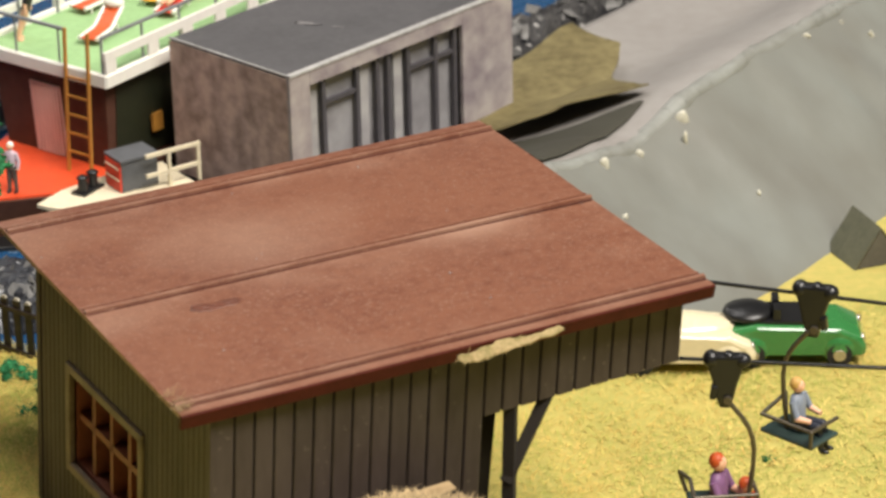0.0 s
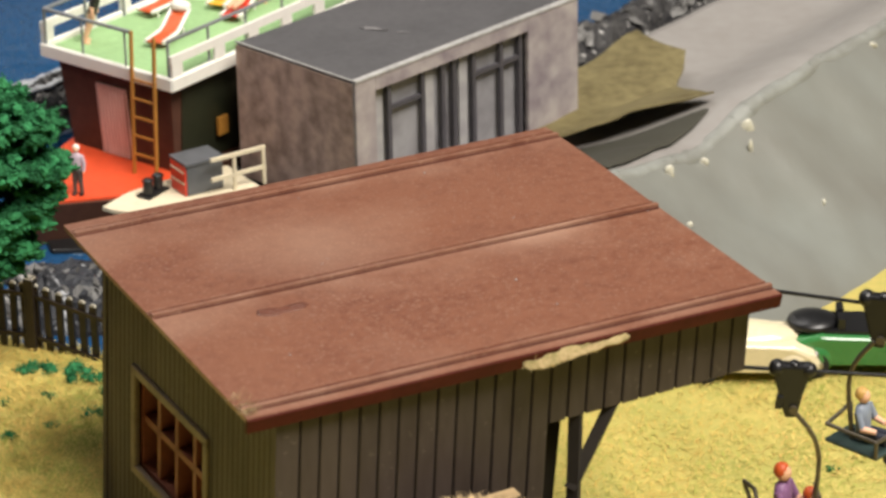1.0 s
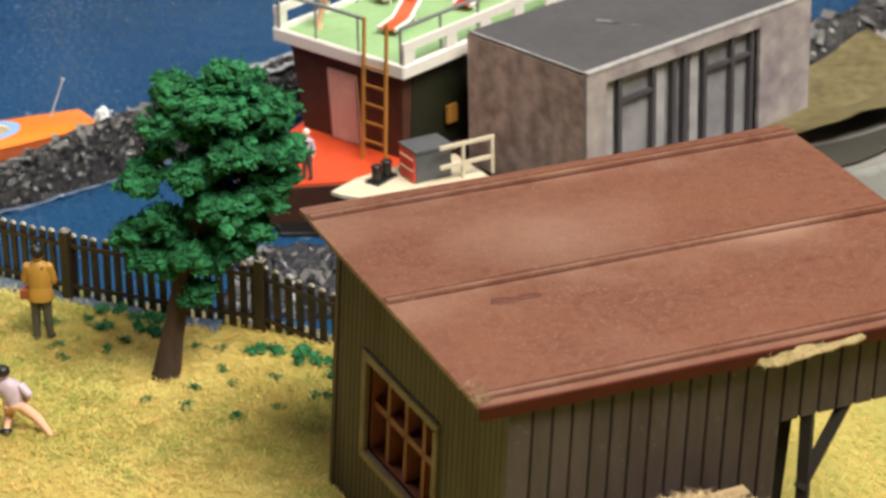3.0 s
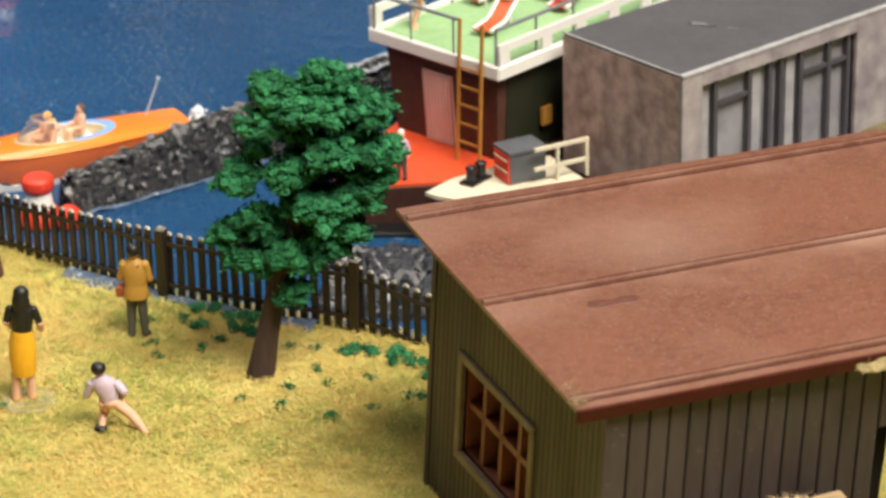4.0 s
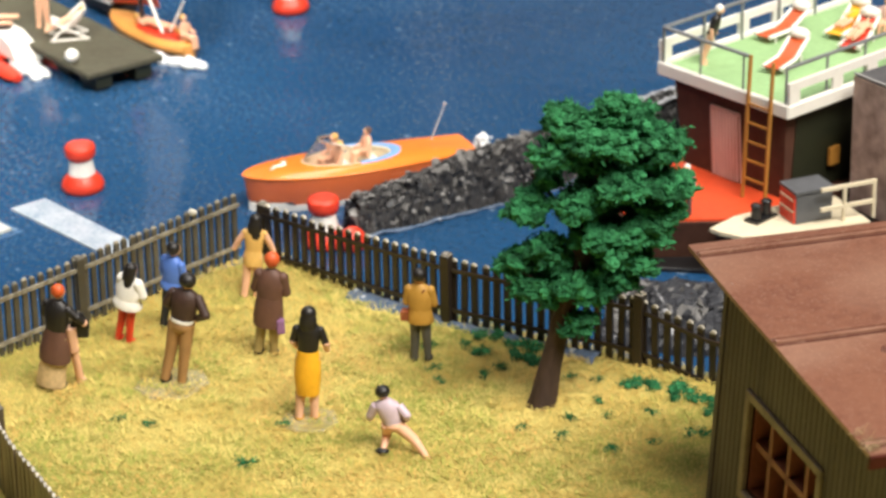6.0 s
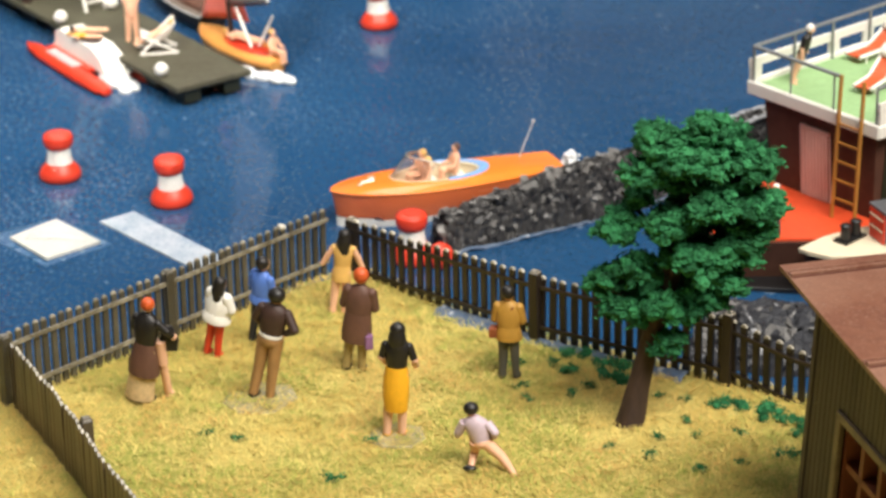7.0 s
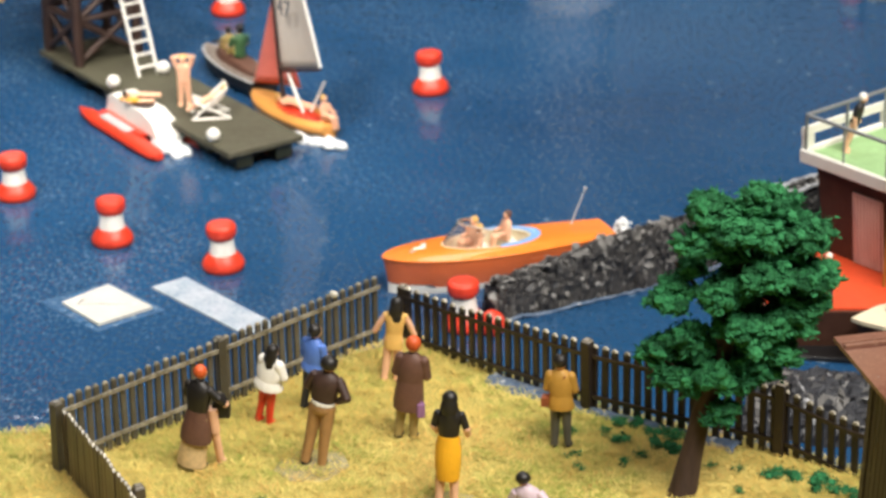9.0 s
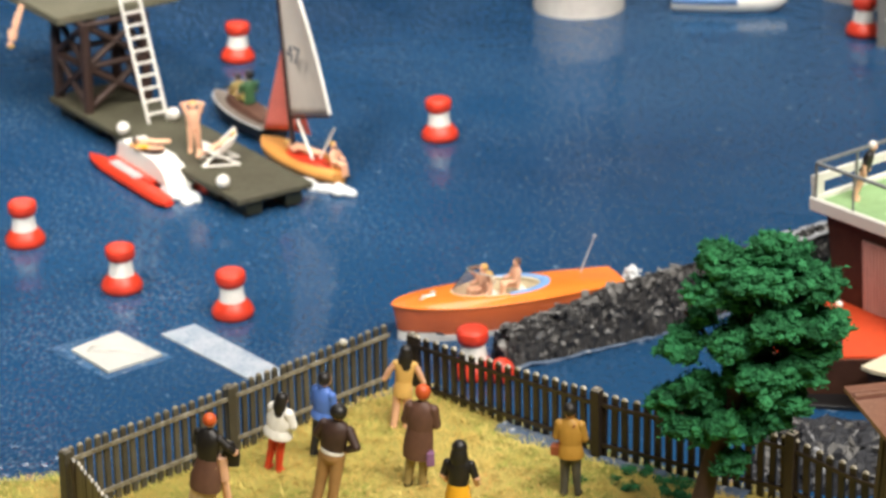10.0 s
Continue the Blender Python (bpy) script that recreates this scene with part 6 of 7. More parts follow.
def hull_rings(L, W, H, bow, n=14, sheer=1.0, stern=0.75):
    """Half-width, keel and gunwale along a boat, bow at -x."""
    rings = []
    for i in range(n + 1):
        k = i / n
        w = W / 2 * min(1.0, (1 - (1 - min(1, k / bow)) ** 2) ** 0.6) * (1 - (1 - stern) * max(0, (k - 0.6) / 0.4) ** 2)
        x = -L / 2 + L * k
        keel = 0.0 + H * 0.55 * max(0, 1 - k / 0.22) ** 2
        g = H + sheer * (1 - k) ** 2
        rings.append((x, max(0.12, w), keel, g))
    return rings


def build_dinghy():
    boat = thing("sailing_dinghy", place(-239.3, 780.5, 0, -36), "orange wooden sailing dinghy with a pale sail", "sailing boat")
    rings = [(x - 1.6, w, k, g) for x, w, k, g in hull_rings(32.5, 11.0, 3.5, 0.55, sheer=1.6, stern=0.45)]
    bm = B()
    loft(bm, [[(x, -w, g), (x, -w * 0.9, g * 0.5 + k * 0.5), (x, -w * 0.5, k), (x, w * 0.5, k), (x, w * 0.9, g * 0.5 + k * 0.5), (x, w, g)] for x, w, k, g in rings])
    part("hull", bm, "wood_pale", boat)

    def settle(bm):
        # an oval sunk along the sloping deck
        for v in bm.verts:
            v.co.x = v.co.x * 2.1 + 2.5
            v.co.y *= 0.85 - 0.012 * max(0.0, v.co.x)
            v.co.z += 3.5 + 1.6 * (1 - (v.co.x + 17.85) / 32.5) ** 2
    bm = B()
    lathe(bm, [(4.7, -0.2), (4.7, 0.45), (4.35, 0.45), (4.3, -0.1)], 28)
    settle(bm)
    part("coaming", bm, "wood_pale", boat)
    bm = B()
    lathe(bm, [(4.4, -0.3), (4.35, 0.12), (0.1, 0.12)], 28)
    settle(bm)
    part("cockpit", bm, "red", boat, "red cockpit floor")
    bm = B()
    rod(bm, (-4.5, 0, 4), (-11.6, 0, 78), 0.65, 0.4, 8)
    rod(bm, (-4.8, 0, 13.3), (15.5, -3.2, 19.3), 0.4, 0.35, 8)
    part("mast", bm, "timber", boat, "dark brown mast and boom")
    bm = B()

    def sail(u, v):
        z = 13.8 + 54 * v
        w = 20.5 * (1 - v) + 2.6 * math.sin(v * 3.1)
        x0 = -4.6 - 0.096 * (z - 4)
        return (x0 + 0.6 + w * u, -3.2 * u * (1 - 0.5 * v) + 1.6 * math.sin(u * 3.1) * math.sin(v * 3.1 + 0.2), z + 6.0 * u * (1 - v) ** 1.4)
    sheet(bm, sail, 16, 24, 0.12)
    part("mainsail", bm, "sail", boat, "pale beige mainsail with a number")
    bm = B()
    tube(bm, [Vector(sail(1, i / 24)) for i in range(25)], 0.5, 6)
    part("leech_edge", bm, "white", boat, "white sail edge")
    bm = B()

    def jib(u, v):
        a = Vector((-17, 0, 7)).lerp(Vector((-7.6, 0, 32)), v)
        b = Vector((-1.5, 3.5, 8.5)).lerp(Vector((-7.6, 0, 32)), v)
        p = a.lerp(b, u)
        return (p.x, p.y + 1.5 * math.sin(u * 3.1) * (1 - v), p.z)
    sheet(bm, jib, 8, 10, 0.12)
    part("jib", bm, "jib", boat, "red jib")
    curve = bpy.data.curves.new("sail_number", "FONT")
    curve.body, curve.size, curve.extrude = "47", 0.0066, 0.00002
    curve.materials.append(M["ink"])
    num = new("sail_number", curve)
    num.parent = boat
    num.matrix_basis = place(-1.6, -3.2, 30, -6, 90, 0)
    bm = B()
    rod(bm, (5, -1, 4.6), (-3, 0.5, 13), 0.45, 0.45, 6)
    rod(bm, (5.5, 1, 4.6), (9, 3, 13), 0.35, 0.35, 6)
    part("oar", bm, "white", boat, "pale oars")
    bm = B()
    rng = random.Random(17)
    for i in range(34):
        k = rng.random()
        q = rng.uniform(0.9, 1.8)
        ball(bm, (8.5 + 13 * k + rng.gauss(0, 0.6), -7.5 + 4.5 * k + rng.gauss(0, 0.7), 0.2 + 1.0 * rng.random()), (q * 1.5, q, q * 0.75), 0, 10, 6)
    rough(bm, 0.5, 0.6, 8)
    part("wash", bm, "foam", boat, "white wash")
    q = place(-239.3, 780.5, 0, -36)
    G = "painted bathing figurines"
    figurine(q @ place(-0.5, 1.2, 4.6, -75), "sailing figurine seated in the dinghy", "skin", "skin", "hair_blond", h=13.5, style="lie", group=G)
    figurine(q @ place(11.6, 0.8, 4.2, -75), "sailing figurine seated on the stern", "skin", "skin", "hair_blond", h=12.5, style="sit", group=G)


def build_jet_ski():
    boat = thing("jet_ski", place(-264.6, 810.5, 0, -44) @ Matrix.Diagonal((1.06, 1.06, 1.0, 1)), "black and grey jet ski", "jet ski")
    rings = hull_rings(31, 9.5, 4.6, 0.62, 18, sheer=0.9)
    bm = B()
    loft(bm, [[(x, -w, g * 0.6 + 0.4 * k), (x, -w * 0.95, g * 0.35 + k * 0.65), (x, -w * 0.6, k), (x, w * 0.6, k), (x, w * 0.95, g * 0.35 + k * 0.65), (x, w, g * 0.6 + 0.4 * k)] for x, w, k, g in rings])
    part("hull", bm, "black", boat, "glossy black hull")
    for s in (-1, 1):
        bm = B()
        loft(bm, [[(x, s * w * 0.99, g * 0.6 + 0.4 * k), (x, s * (w * 1.03 + 0.1), g * 0.66 + 0.34 * k), (x, s * (w * 0.98 + 0.1), g * 0.98), (x, s * w * 0.9, g * 0.98)] for x, w, k, g in rings])
        part("side_panel", bm, "black", boat, "glossy black side panel")
        bm = B()
        tube(bm, [(x, s * (w * 0.98 + 0.15), g * 1.0) for x, w, k, g in rings], 0.3, 6)
        part("rub_rail", bm, "grey_light", boat, "pale rubbing rail")
    bm = B()
    loft(bm, [[(x, -w * 0.97, g * 0.97), (x, -w * 0.8, g + 0.35), (x, -w * 0.3, g + 0.8), (x, w * 0.3, g + 0.8), (x, w * 0.8, g + 0.35), (x, w * 0.97, g * 0.97)] for x, w, k, g in rings])
    part("top", bm, "deck_tan", boat, "dull tan-grey top deck")
    bm = B()
    loft(bm, [[(x, -3.0 * q, 5.2), (x, -2.4 * q, z), (x, 2.4 * q, z), (x, 3.0 * q, 5.2)] for x, z, q in ((-8, 6.2, 0.5), (-5, 8.2, 0.8), (-2, 7.6, 1.0), (6, 7.0, 1.0), (13, 6.2, 0.85))], smooth=False)
    bevel(bm, 0.4)
    part("saddle", bm, "coat_brown", boat, "reddish brown saddle")
    bm = B()
    rod(bm, (-6.5, 0, 7), (-5.0, 0, 10.0), 0.9, 0.6, 8)
    rod(bm, (-5.0, -3.2, 10.1), (-5.0, 3.2, 10.1), 0.4, 0.4, 6)
    part("handlebar", bm, "black", boat)
    q = place(-264.6, 810.5, 0, -44)
    G = "painted bathing figurines"
    figurine(q @ place(3.0, 0, 7.6, 90), "jet ski rider figurine in dark green", "rider_green", "yellow_pale", "hair_black", h=17.5, style="sit", group=G)
    figurine(q @ place(-3.5, 0, 7.4, 90), "jet ski rider figurine in khaki", "khaki", "yellow_pale", "hair_black", h=13.0, style="sit", group=G)


def build_motor_boat():
    at = place(-166.6, 694.9, -0.6, 34.5)
    boat = thing("motor_boat", at, "orange varnished motor boat with mahogany sides", "motor boat")
    L, W, N = 54.0, 7.7, 96

    def half(x):
        """Half the beam at x, bow at -L / 2."""
        k = (x + L / 2) / L
        w = W * (1 - (1 - min(1, k / 0.44)) ** 2.1) ** 0.62
        return w * (1 - 0.36 * max(0, (k - 0.5) / 0.5) ** 1.7)

    def sheer(x):
        k = (x + L / 2) / L
        return 7.9 + 1.3 * (1 - k) ** 2 - 1.1 * max(0, k - 0.7) ** 1.3

    def rim_point(i, inset=0.0):
        """The gunwale as a closed line with a rounded stern."""
        a = 2 * math.pi * i / N
        x = L / 2 * (1 if math.cos(a) > 0 else -1) * abs(math.cos(a)) ** 0.9
        y = half(min(x, L / 2 - 1.2)) * (1 if math.sin(a) > 0 else -1)
        y *= min(1, abs(math.sin(a)) / 0.16) if x > 0 else 1
        return Vector((x * (1 - inset), y * (1 - inset * 2), sheer(x)))

    def well(i, grow_by=1.0):
        """The oval cockpit opening."""
        a = 2 * math.pi * i / N
        c = math.cos(a)
        return Vector((-2.6 + 10.4 * grow_by * c, 5.0 * grow_by * math.sin(a) * (1 + 0.12 * c), sheer(-2.6 + 10.4 * c) + 0.75))
    outer = [rim_point(i) for i in range(N)]
    bm = B()
    rows = []
    for j in range(7):
        k = j / 6
        rows.append([outer[i].lerp(well(i), k) + Vector((0, 0, 0.55 * math.sin(k * math.pi * 0.75))) for i in range(N)])
    loft(bm, rows, caps=False)
    part("deck", bm, "orange", boat, "bright orange varnished deck")
    bm = B()
    rows = []
    for z, k in ((1.0, 1.0), (0.72, 1.005), (0.45, 0.975), (0.26, 0.93)):
        rows.append([(p.x * (1 - 0.05 * (1 - z) * (p.x < 0)), p.y * k, p.z * z + (0.9 * (1 - z) if p.x < -18 else 0)) for p in outer])
    loft(bm, rows, caps=False)
    part("hull", bm, "mahogany", boat, "red-brown varnished hull sides")
    bm = B()
    rows = [[(p.x * (0.962 if p.x < 0 else 1), p.y * k, z + (0.7 if p.x < -18 else 0)) for p in outer] for z, k in ((2.15, 0.94), (1.2, 0.9), (-0.5, 0.8))]
    loft(bm, rows)
    part("boot_stripe", bm, "white", boat, "white stripe at the waterline")
    bm = B()
    tube(bm, [p + Vector((0, 0, -0.15)) for p in outer] + [outer[0] + Vector((0, 0, -0.15))], 0.32, 6)
    part("gunwale", bm, "orange", boat)
    bm = B()
    loft(bm, [[well(i) for i in range(N)], [well(i, 0.97) - Vector((0, 0, 2.6)) for i in range(N)]], caps=False)
    cap(bm, [bm.verts.new(well(i, 0.97) - Vector((0, 0, 2.55))) for i in range(N)], 0)
    part("cockpit", bm, "cream", boat, "pale cockpit floor")
    bm = B()
    tube(bm, [well(i) + Vector((0, 0, 0.15)) for i in range(N + 1)], 0.36, 6)
    part("coaming", bm, "cream", boat, "cream cockpit edging")
    bm = B()
    span = [i for i in range(-22, 23)]
    loft(bm, [[well(i, 1.0) + Vector((0, 0, 0.2)), well(i, 1.03) + Vector((0, 0, 0.9)), well(i, 1.24 - 0.006 * abs(i)) + Vector((0, 0, 0.75)), well(i, 1.27 - 0.006 * abs(i)) + Vector((0, 0, -0.2))] for i in span])
    part("seat_rim", bm, "sky_blue", boat, "light blue upholstered rim")
    for x in (-3.6, 3.4):
        bm = B()
        box(bm, (x, 0, 7.0), (2.0, 7.6, 3.0), 0, 0, 0.92)
        bevel(bm, 0.5)
        part("bench", bm, "white", boat, "pale bench seat")
    bm = B()

    def screen(u, v):
        p = well(N / 2 + (u - 0.5) * 34, 1.03)
        return (p.x + 4.2 * v, p.y * (1 - 0.12 * v), p.z + 0.2 + 5.0 * v * (1 - 0.25 * (2 * u - 1) ** 2))
    sheet(bm, screen, 22, 4, 0.22)
    shield = part("windscreen", bm, "glass", boat, "clear curved windscreen")
    bm = B()
    tube(bm, [Vector(screen(i / 22, 1)) for i in range(23)], 0.2, 6)
    part("screen_edge", bm, "chrome", shield, "bright upper edge")
    bm = B()
    rod(bm, (19, 3, 8.2), (23, 4, 16), 0.2, 0.15, 6)
    ball(bm, (23, 4, 16.2), (0.45,) * 3, 0, 8, 5)
    part("mast", bm, "grey_light", boat, "thin bright staff")
    bm = B()
    rod(bm, (-20, 0, 9.7), (-17, 0, 9.8), 0.45, 0.45, 6)
    ball(bm, (-17, 1.4, 9.8), (0.9, 0.5, 0.5), 0, 8, 5)
    ball(bm, (-20.5, -1, 9.7), (0.7, 0.4, 0.4), 0, 8, 5)
    part("cleat", bm, "chrome", boat, "small bright deck fittings")
    # spray thrown up behind the stern: a ragged plume of small drops
    bm = B()
    rng = random.Random(31)
    for i in range(130):
        k = rng.random() ** 0.7
        c = (27.2 + 4.0 * k + rng.gauss(0, 0.4), rng.gauss(0, 0.6 + 0.9 * k), 1.0 + 7.0 * k + rng.gauss(0, 0.6))
        q = rng.uniform(0.4, 1.0) * (1.25 - 0.6 * k)
        ball(bm, c, (q * 1.1, q, q * 1.5), 0, 6, 4)
    rough(bm, 0.3, 0.9, 3)
    part("wash", bm, "foam", boat, "white spray at the stern")
    G = "painted bathing figurines"
    figurine(at @ place(-5.4, -2.2, 7.6, 90), "boating figurine in the front seat", "skin", "skin", "hair_blond", h=13, style="sit", group=G)
    figurine(at @ place(-4.8, 2.3, 7.6, 90), "boating figurine beside the driver", "skin", "skin", "hair_blond", h=13, style="sit", group=G)
    figurine(at @ place(2.6, 0.8, 8.4, 90), "boating figurine on the back seat", "skin", "skin", "coat_brown", h=13, style="sit", group=G)


def build_ship_figurines():
    at = place(-94.6, 699.2, 0, -37.0)
    G = "painted figurines on the ship"
    figurine(at @ place(1.0, 5.0, 32, 37) @ Matrix.Rotation(radians(17), 4, "Y") @ Matrix.Rotation(radians(-97), 4, "Z"), "bathing figurine in black leaning at the railing", "hair_black", "skin", "white", shoe="skin", h=14, bare=True, skirt_of="hair_black", group=G)
    figurine(at @ place(17, 38, 34.6, 200), "sunbathing figurine on a red lounger", "skin", "skin", "hair_black", h=13, style="lie", group=G)
    figurine(at @ place(10, 42.5, 34.4, 195), "sunbathing figurine in yellow on a lounger", "yellow", "skin", "hair_blond", h=12, style="lie", group=G)
    figurine(at @ place(15.5, 49, 33.4, 200), "sitting figurine on the sun deck", "pink", "skin", "hair_black", h=13, style="sit", group=G)
    figurine(at @ place(21.6, -20.4, 10.1, 200), "deckhand figurine in dark trousers and pale top", "lilac", "trouser_grey", "white", h=11.2, group=G)
    for x, y, a, m in ((15, 16.5, 196, "hair_orange"), (10, 42, 195, "yellow"), (1.4, 30, 182, "hair_orange"), (17, 38, 200, "red")):
        l = thing("sun_lounger", at @ place(x, y, 32, a) @ Matrix.Diagonal((1.1, 1.1, 1.1, 1)), "small sun lounger with a striped sling", "sun lounger", "sun loungers on the ship")
        bm = B()
        sheet(bm, lambda u, v: (-1.9 + 3.8 * u, -6 + 12 * v, 1.6 + 3.2 * max(0, 0.45 - v) * 2), 4, 8, 0.3)
        part("sling", bm, m, l)
        bm = B()
        ball(bm, (0, -6.0, 5.0), (2.3, 1.5, 1.2), 0, 12, 6)
        part("headrest", bm, "white", l, "white rounded headrest")
        for s in (-1.9, 1.9):
            bm = B()
            tube(bm, [(s, -6, 4.4), (s, -0.6, 1.5), (s, 6, 1.5)], 0.45, 6)
            part("side_bar", bm, "white", l)
        for y0 in (-3, 4):
            bm = B()
            rod(bm, (-1.9, y0, 0), (-1.9, y0, 1.6), 0.25, 0.25, 6)
            rod(bm, (1.9, y0, 0), (1.9, y0, 1.6), 0.25, 0.25, 6)
            part("leg", bm, "white", l)


# ---------------------------------------------------------------- chair lift, cars, cloth, odds and ends


def build_lift():
    for a, b in (((38, 545, 45.5), (75, 533, 45.0)), ((36.5, 521.4, 42.2), (70.1, 516.5, 42.0))):
        bm = B()
        a, b = Vector(a), Vector(b)
        rod(bm, a, a + (b - a) * 6, 0.34, 0.34, 6)
        solid("lift_cable", bm, "black", place(0, 0, 0), "thin dark chair lift cable", "cable", "chair lift cables")

    def chair(at, label, rz, side, drop, shift):
        """side: which way the hanger bows; drop: height of the seat below the cable; shift: how far the seat stands beside the hanger."""
        ch = thing("lift_chair", at, label, "lift chair", "chair lift chairs")
        bm = B()
        box(bm, (0.1, 0, 0.2), (6.0, 2.4, 2.4))
        bevel(bm, 0.5)
        ball(bm, (-2.4, 0, 0.5), (1.4, 1.6, 1.5), 0, 12, 8)
        ball(bm, (2.6, 0, 0.3), (1.5, 1.5, 1.3), 0, 12, 8)
        ball(bm, (0.4, 0, 1.3), (0.9, 1.2, 0.6), 0, 10, 6)
        clamp = part("clamp", bm, "black", ch, "black cable clamp")
        bm = B()
        loft(bm, [[(-3.0, -1.2, 0), (3.0, -1.2, 0), (3.0, 1.2, 0), (-3.0, 1.2, 0)], [(-2.1, -1.2, -3.6), (1.9, -1.2, -3.6), (1.9, 1.2, -3.6), (-2.1, 1.2, -3.6)], [(-1.5, -1.2, -6.2), (1.3, -1.2, -6.2), (1.3, 1.2, -6.2), (-1.5, 1.2, -6.2)],
                  [(-0.9, -0.9, -8.0), (0.9, -0.9, -8.0), (0.9, 0.9, -8.0), (-0.9, 0.9, -8.0)]], smooth=False)
        bevel(bm, 0.45)
        part("clamp_jaw", bm, "black", clamp)
        bm = B()
        box(bm, (-1.9 * side, -0.8, -5.0), (1.1, 1.6, 2.4), 0, 0, 1, 8 * side)
        bevel(bm, 0.3)
        part("grip", bm, "black", clamp)
        bm = B()
        rod(bm, (0.4, -1.9, -6.2), (0.4, -0.9, -6.2), 0.7, 0.7, 10)
        part("bolt", bm, "wire", clamp, "small steel bolt")
        bm = B()
        tube(bm, [(0.6 * side, -1.4, -6.6), (1.7 * side, -1.3, -8.0), (2.9 * side, -1.2, -9.6), (3.9 * side, -1.0, -11.4), (4.5 * side, -0.7, -13.4), (4.8 * side, -0.3, -15.6), (4.7 * side, 0, -drop + 7), (4.3 * side, 0.3, -drop + 3), (4.0 * side, 0.5, -drop)], 0.42)
        part("hanger", bm, "wire", ch, "bent wire hanger")
        seat = new("seat")
        seat.parent = ch
        seat.matrix_basis = place(4 * side + shift, 0.5, -drop, rz)
        tagged(seat, "dark green seat with wire arms")
        bm = B()
        box(bm, (0, 0, 0), (11, 7.6, 0.8))
        bevel(bm, 0.25, 1)
        part("base", bm, "dark_green", seat)
        bm = B()
        tube(bm, [(-5.4, 3.5, 0.4), (-6.4, 4.5, 3.6), (-5.2, 1.0, 4.0), (-5.2, -3.6, 3.0), (5.2, -3.6, 3.0), (5.2, 3.6, 3.0)], 0.36)
        tube(bm, [(5.2, -3.6, 3.0), (5.2, -3.6, 0.2)], 0.36)
        part("arm_rail", bm, "wire", seat)
        return ch
    far, near = place(61.2, 537.6, 45.6, -18), place(45.0, 520.1, 42.0, -6)
    chair(far, "black chair lift hanger with a dark green seat", -26, -1, 26.5, 2.0)
    chair(near, "black chair lift hanger above a small seat", 10, 1, 26.0, -4.2)
    G = "painted figurines on the chair lift"
    q = far @ place(-2.0, 0.5, -26.1, -26)
    figurine(q @ place(-0.5, 0.5, 0.2, -78), "figurine in grey-blue shirt riding the lift", "shirt_grey", "navy", "hair_blond", h=17.5, style="sit", group=G)
    q = near @ place(6.0, 0.5, -25.6, 10)
    figurine(q @ place(-6.4, 1.5, -2.2, -120), "figurine in purple dress riding the lift", "purple", "purple", "hair_orange", h=20, style="sit", group=G)
    figurine(q @ place(-1.8, 1.2, -5.2, -130), "figurine in orange riding the lift", "hair_orange", "jacket", "hair_orange", h=17, style="sit", group=G)


def car(at, paint, label, open_top):
    c = thing("car", at, label, "car", "parked cars below the bank")
    bm = B()
    side = [(-14, 2.2), (-14.2, 5), (-12.5, 7.6), (-8, 8.6), (4, 8.2), (9, 8.0), (13, 6.2), (14.2, 4), (14, 2.2)]
    rings = []
    for y, k, dz in ((-6.2, 0.93, -0.6), (-5.6, 1.0, 0), (5.6, 1.0, 0), (6.2, 0.93, -0.6)):
        rings.append([(x * k, y, z + (dz if z > 5 else 0)) for x, z in side])
    loft(bm, rings)
    bevel(bm, 0.35)
    part("body", bm, paint, c)
    for x in (-8.4, 8.8):
        for s in (-1, 1):
            bm = B()
            ball(bm, (x, s * 5.0, 3.6), (4.0, 1.9, 3.4), 0, 14, 8)
            part("fender", bm, paint, c)
            bm = B()
            rod(bm, (x, s * 4.6, 2.5), (x, s * 6.7, 2.5), 2.5, 2.5, 18)
            w = part("wheel", bm, "tyre", c, "black tyre")
            bm = B()
            rod(bm, (x, s * 6.6, 2.5), (x, s * 6.95, 2.5), 1.4, 1.2, 14)
            part("hub_cap", bm, "chrome", w, "pale hub cap")
    if open_top:
        bm = B()
        box(bm, (-2, 0, 8.6), (10, 9.6, 0.8))
        part("interior", bm, "black", c, "dark open interior")
        bm = B()
        ball(bm, (-9.0, 0, 9.2), (5.2, 5.2, 1.7), 0, 14, 8)
        part("folded_top", bm, "black", c, "black folded soft top")
        bm = B()
        box(bm, (3.8, 0, 10.2), (0.4, 9, 3.4), 0, 0, 1, -22)
        part("windscreen", bm, "glass", c)
        bm = B()
        for y in (-2.4, 2.4):
            box(bm, (-3.5, y, 9.8), (1.4, 3.6, 3.2))
        part("seat_back", bm, "black", c)
    else:
        bm = B()
        ball(bm, (-1.0, 0, 7.4), (11.5, 5.4, 3.0), 0, 22, 12)
        part("cabin", bm, paint, c)
    for s in (-1, 1):
        bm = B()
        ball(bm, (13.4, s * 4.2, 5.2), (0.6, 1.0, 1.0), 0, 10, 6)
        part("headlight", bm, "chrome", c)
    return c


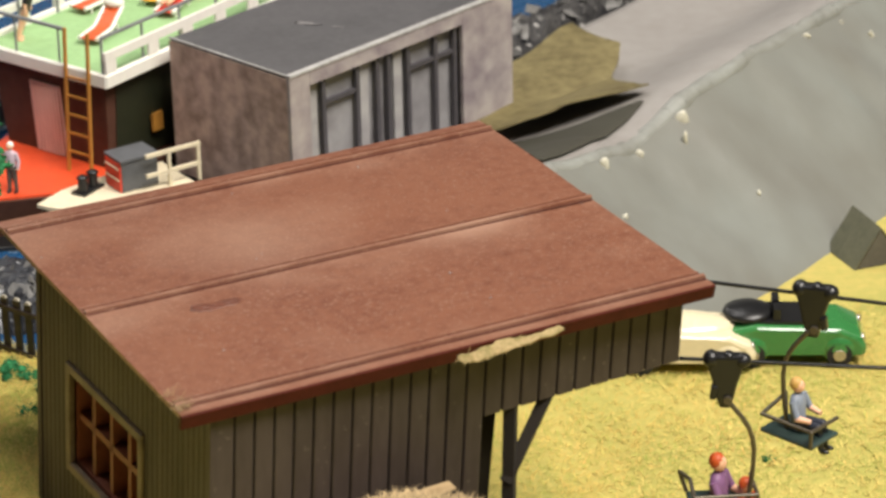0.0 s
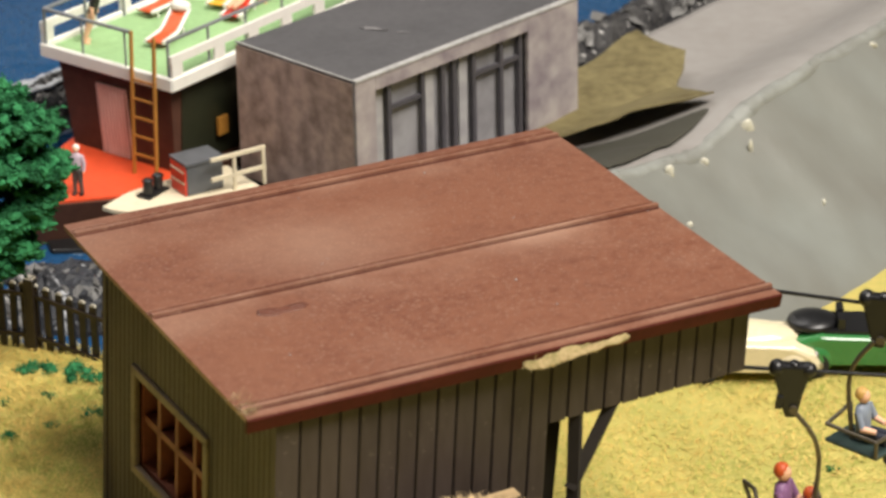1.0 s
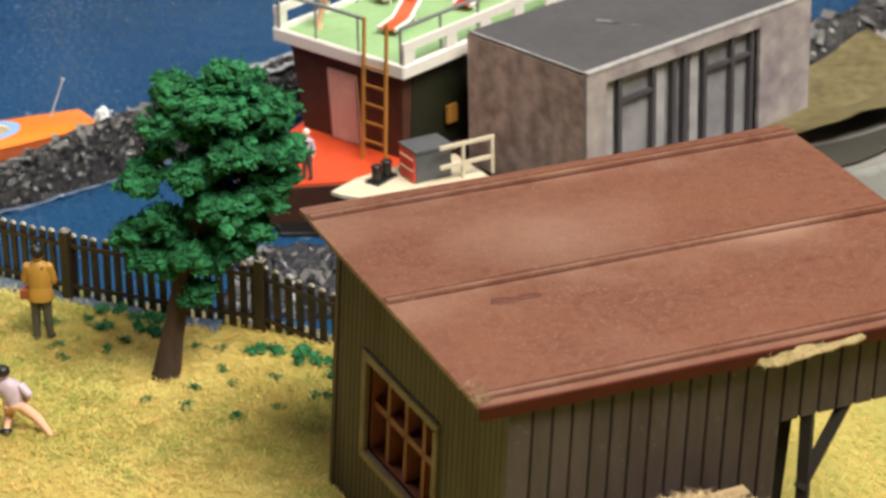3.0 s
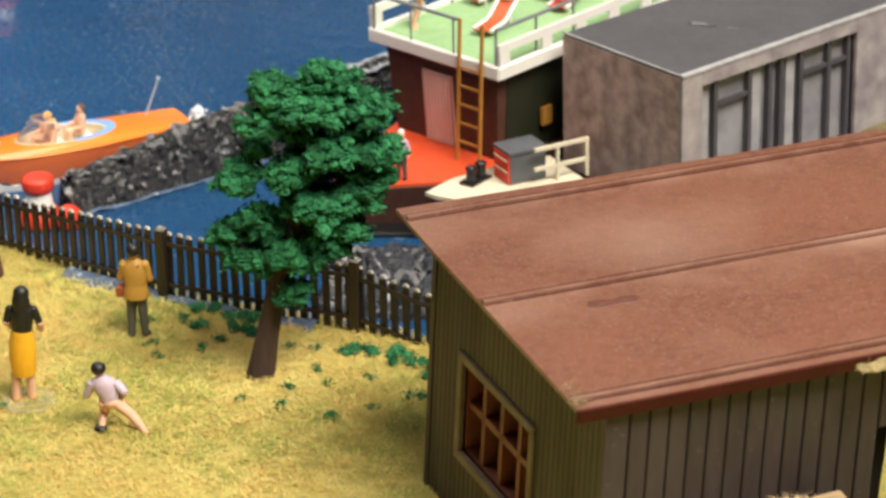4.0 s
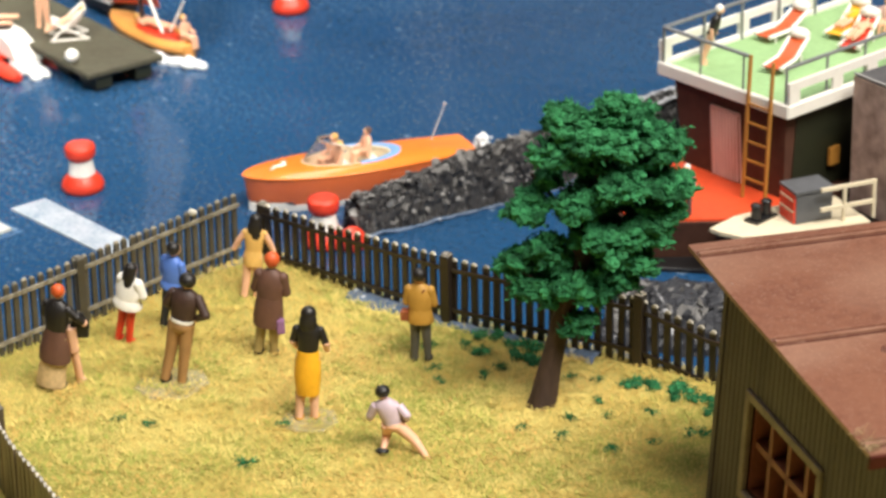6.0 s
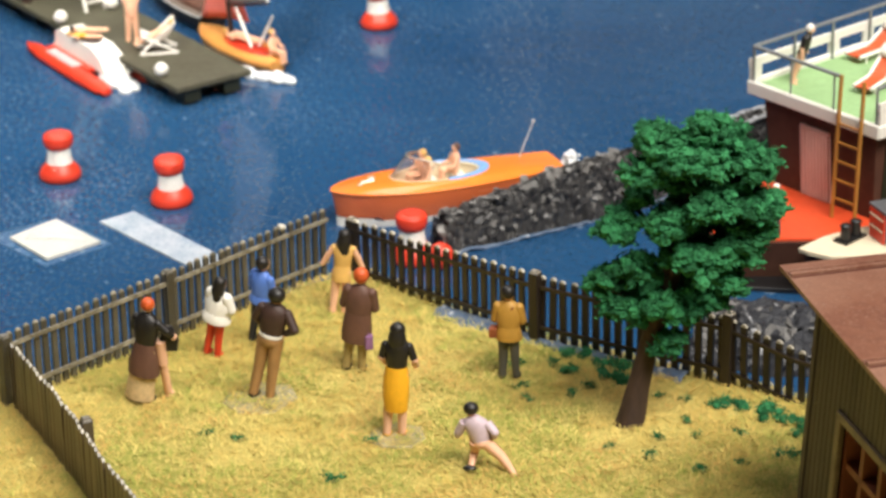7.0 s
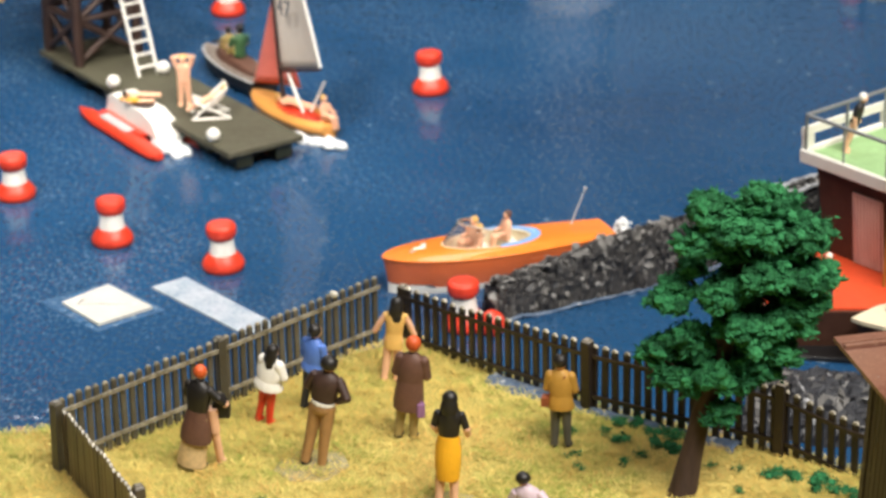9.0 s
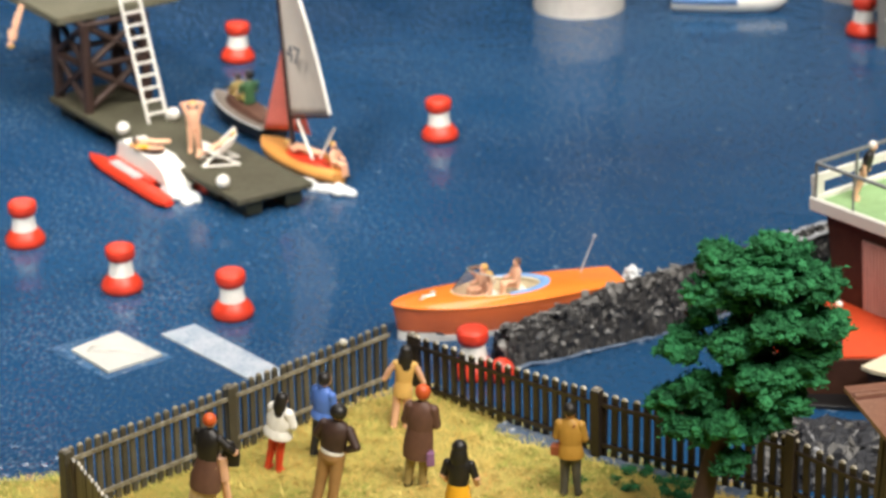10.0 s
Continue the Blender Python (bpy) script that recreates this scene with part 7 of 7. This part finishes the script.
def build_right_side():
    car(place(69.5, 630, land(69.5, 630) + 0.3, -2), "car_green", "green open car with a black folded top", True)
    car(place(47.5, 628, land(47.5, 628) + 0.3, -3), "car_cream", "cream car parked on the meadow", False)
    # small tent by the bank
    tent = thing("tent", place(91, 675, land(91, 675), 20), "small grey-green tent on the meadow", "tent")
    bm = B()
    grow(bm, [(-6, -5, 0), (6, -5, 0), (0, -5, 9), (-6, 8, 0), (6, 8, 0), (0, 8, 9)], [(0, 3, 5, 2), (1, 2, 5, 4), (3, 4, 5)])
    bmesh.ops.solidify(bm, geom=bm.faces[:], thickness=0.4)
    part("canvas", bm, "tent", tent)
    bm = B()
    prism(bm, [(-5.6, -4.8), (5.6, -4.8), (5.6, -4.4), (-5.6, -4.4)], 0, 0.3)
    grow(bm, [(-5.6, -4.8, 0), (5.6, -4.8, 0), (0, -4.8, 8.4)], [(0, 1, 2)])
    part("entrance", bm, "tent_dark", tent, "dark tent entrance")
    # folded olive paper on the terrace
    bm = B()
    vs = [Vector(p) for p in ((4, 690, 10), (15.5, 733, 12), (31, 753, 14.2), (42, 741, 13.4), (38.5, 722, 12), (24, 712, 11.5), (9, 699, 11), (45, 699, 19.5), (27, 699, 15.5), (11, 694, 11))]
    grow(bm, vs, [(0, 6, 5, 1), (1, 5, 4, 2), (2, 4, 3), (6, 9, 8, 5), (5, 8, 7, 4), (0, 9, 6)])
    bmesh.ops.subdivide_edges(bm, edges=bm.edges[:], cuts=5, use_grid_fill=True)
    rough(bm, 0.9, 0.12, 2)
    bmesh.ops.solidify(bm, geom=bm.faces[:], thickness=0.35)
    # shadow under the olive paper, laid on the terrace as a dark sheet
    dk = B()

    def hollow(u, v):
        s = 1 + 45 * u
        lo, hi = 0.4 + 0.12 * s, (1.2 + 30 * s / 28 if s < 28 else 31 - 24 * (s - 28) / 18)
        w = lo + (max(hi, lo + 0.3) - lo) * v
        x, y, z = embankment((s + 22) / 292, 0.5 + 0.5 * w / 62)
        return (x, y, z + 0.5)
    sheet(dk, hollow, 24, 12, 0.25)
    solid("paper_fold", dk, "paper_dark", place(0, 0, 0), "thin dark sheet for the shadow under the olive paper", "paper")
    solid("paper_sheet", bm, "cloth", place(0, 0, 0), "creased olive paper sheet lying on the terrace", "paper")


def build_water_details():
    bm = B()
    prism(bm, [(-257.0, 658.9), (-250.1, 670.3), (-236.1, 660.1), (-244.5, 648.8)], 0.2, 0.9)
    rough(bm, 0.4, 0.2, 1)
    solid("white_plate", bm, "plate_white", place(0, 0, 0), "white square plate lying flat on the water", "plate")
    bm = B()
    sheet(bm, lambda u, v: (-253 + 13 * u, 658.0 + 2.0 * u + 3.2 * v, 0.9 + 0.8 * math.sin(u * 3.1) * math.sin(v * 3.1)), 12, 5, 0.2)
    solid("plate_ridge", bm, "plate_white", place(0, 0, 0), "wrinkled clear film on the white plate", "film")
    bm = B()
    prism(bm, [(-262.5, 659.5), (-250.6, 672.5), (-233.5, 660.5), (-244, 646.5)], 0.02, 0.15)
    solid("film_patch", bm, "film_faint", place(0, 0, 0), "frosted film patch round the white plate", "film")
    bm = B()
    prism(bm, [(-240.3, 671.5), (-234.7, 678.5), (-206, 656.5), (-212.5, 651.0)], 0.05, 0.5)
    solid("film_strip", bm, "plate_film", place(0, 0, 0), "frosted grey strip lying on the water", "film")


def build_far_side():
    bm = B()
    lathe(bm, [(13.5, 0), (13.5, 13)], 40)
    pillar = thing("pillar", place(-199.8, 933, 0), "round pillar with a pale grey foot standing in the water", "pillar")
    part("foot", bm, "pillar", pillar, "pale grey round foot")
    bm = B()
    lathe(bm, [(13.4, 13), (13.4, 90)], 40)
    part("shaft", bm, "tar", pillar, "dark grey shaft")
    boat = thing("motor_yacht", place(-155.5, 938, 0, 8), "blue and white yacht lying at a grey wall", "yacht")
    rings = hull_rings(34, 10, 5, 0.45, sheer=1.0)
    bm = B()
    loft(bm, [[(-x, -w, g), (-x, -w * 0.85, k), (-x, w * 0.85, k), (-x, w, g)] for x, w, k, g in rings])
    part("hull", bm, "white", boat)
    bm = B()
    loft(bm, [[(-x, -w * 1.02, g * 1.0), (-x, -w * 0.98, g * 0.55 + k * 0.45), (-x, w * 0.98, g * 0.55 + k * 0.45), (-x, w * 1.02, g)] for x, w, k, g in rings[6:]])
    part("side_band", bm, "sky_blue", boat, "light blue side band")
    bm = B()
    box(bm, (-4, 0, 7.5), (16, 7, 5))
    bevel(bm, 1.0)
    part("cabin", bm, "coat_brown", boat, "brown cabin")
    bm = B()
    box(bm, (0, 0, 12), (34, 8, 28))
    bevel(bm, 0.4, 1)
    solid("harbour_wall", bm, "curtain_grey", place(-113, 948, 0, -28), "grey harbour wall block with a pale panel", "wall")
    bm = B()
    box(bm, (0, 0, 14), (10, 30, 32))
    rough(bm, 0.8, 0.3, 2)
    solid("harbour_rock", bm, "rock", place(-104, 925, 0, 0), "dark rock face beside the far buoy", "rock")


build_hall()
build_water()
build_ground()
build_embankment()
build_shore_edge()
build_plaster_strip()
build_shed()
build_straw()
build_pavilion()
build_ship()
build_tree()
build_fences()
build_breakwater()
build_raft()
build_pedal_boat()
build_dinghy()
build_jet_ski()
build_motor_boat()
build_buoys()
build_figurines()
build_ship_figurines()
build_lift()
build_right_side()
build_water_details()
build_far_side()
build_tufts()
build_grass()
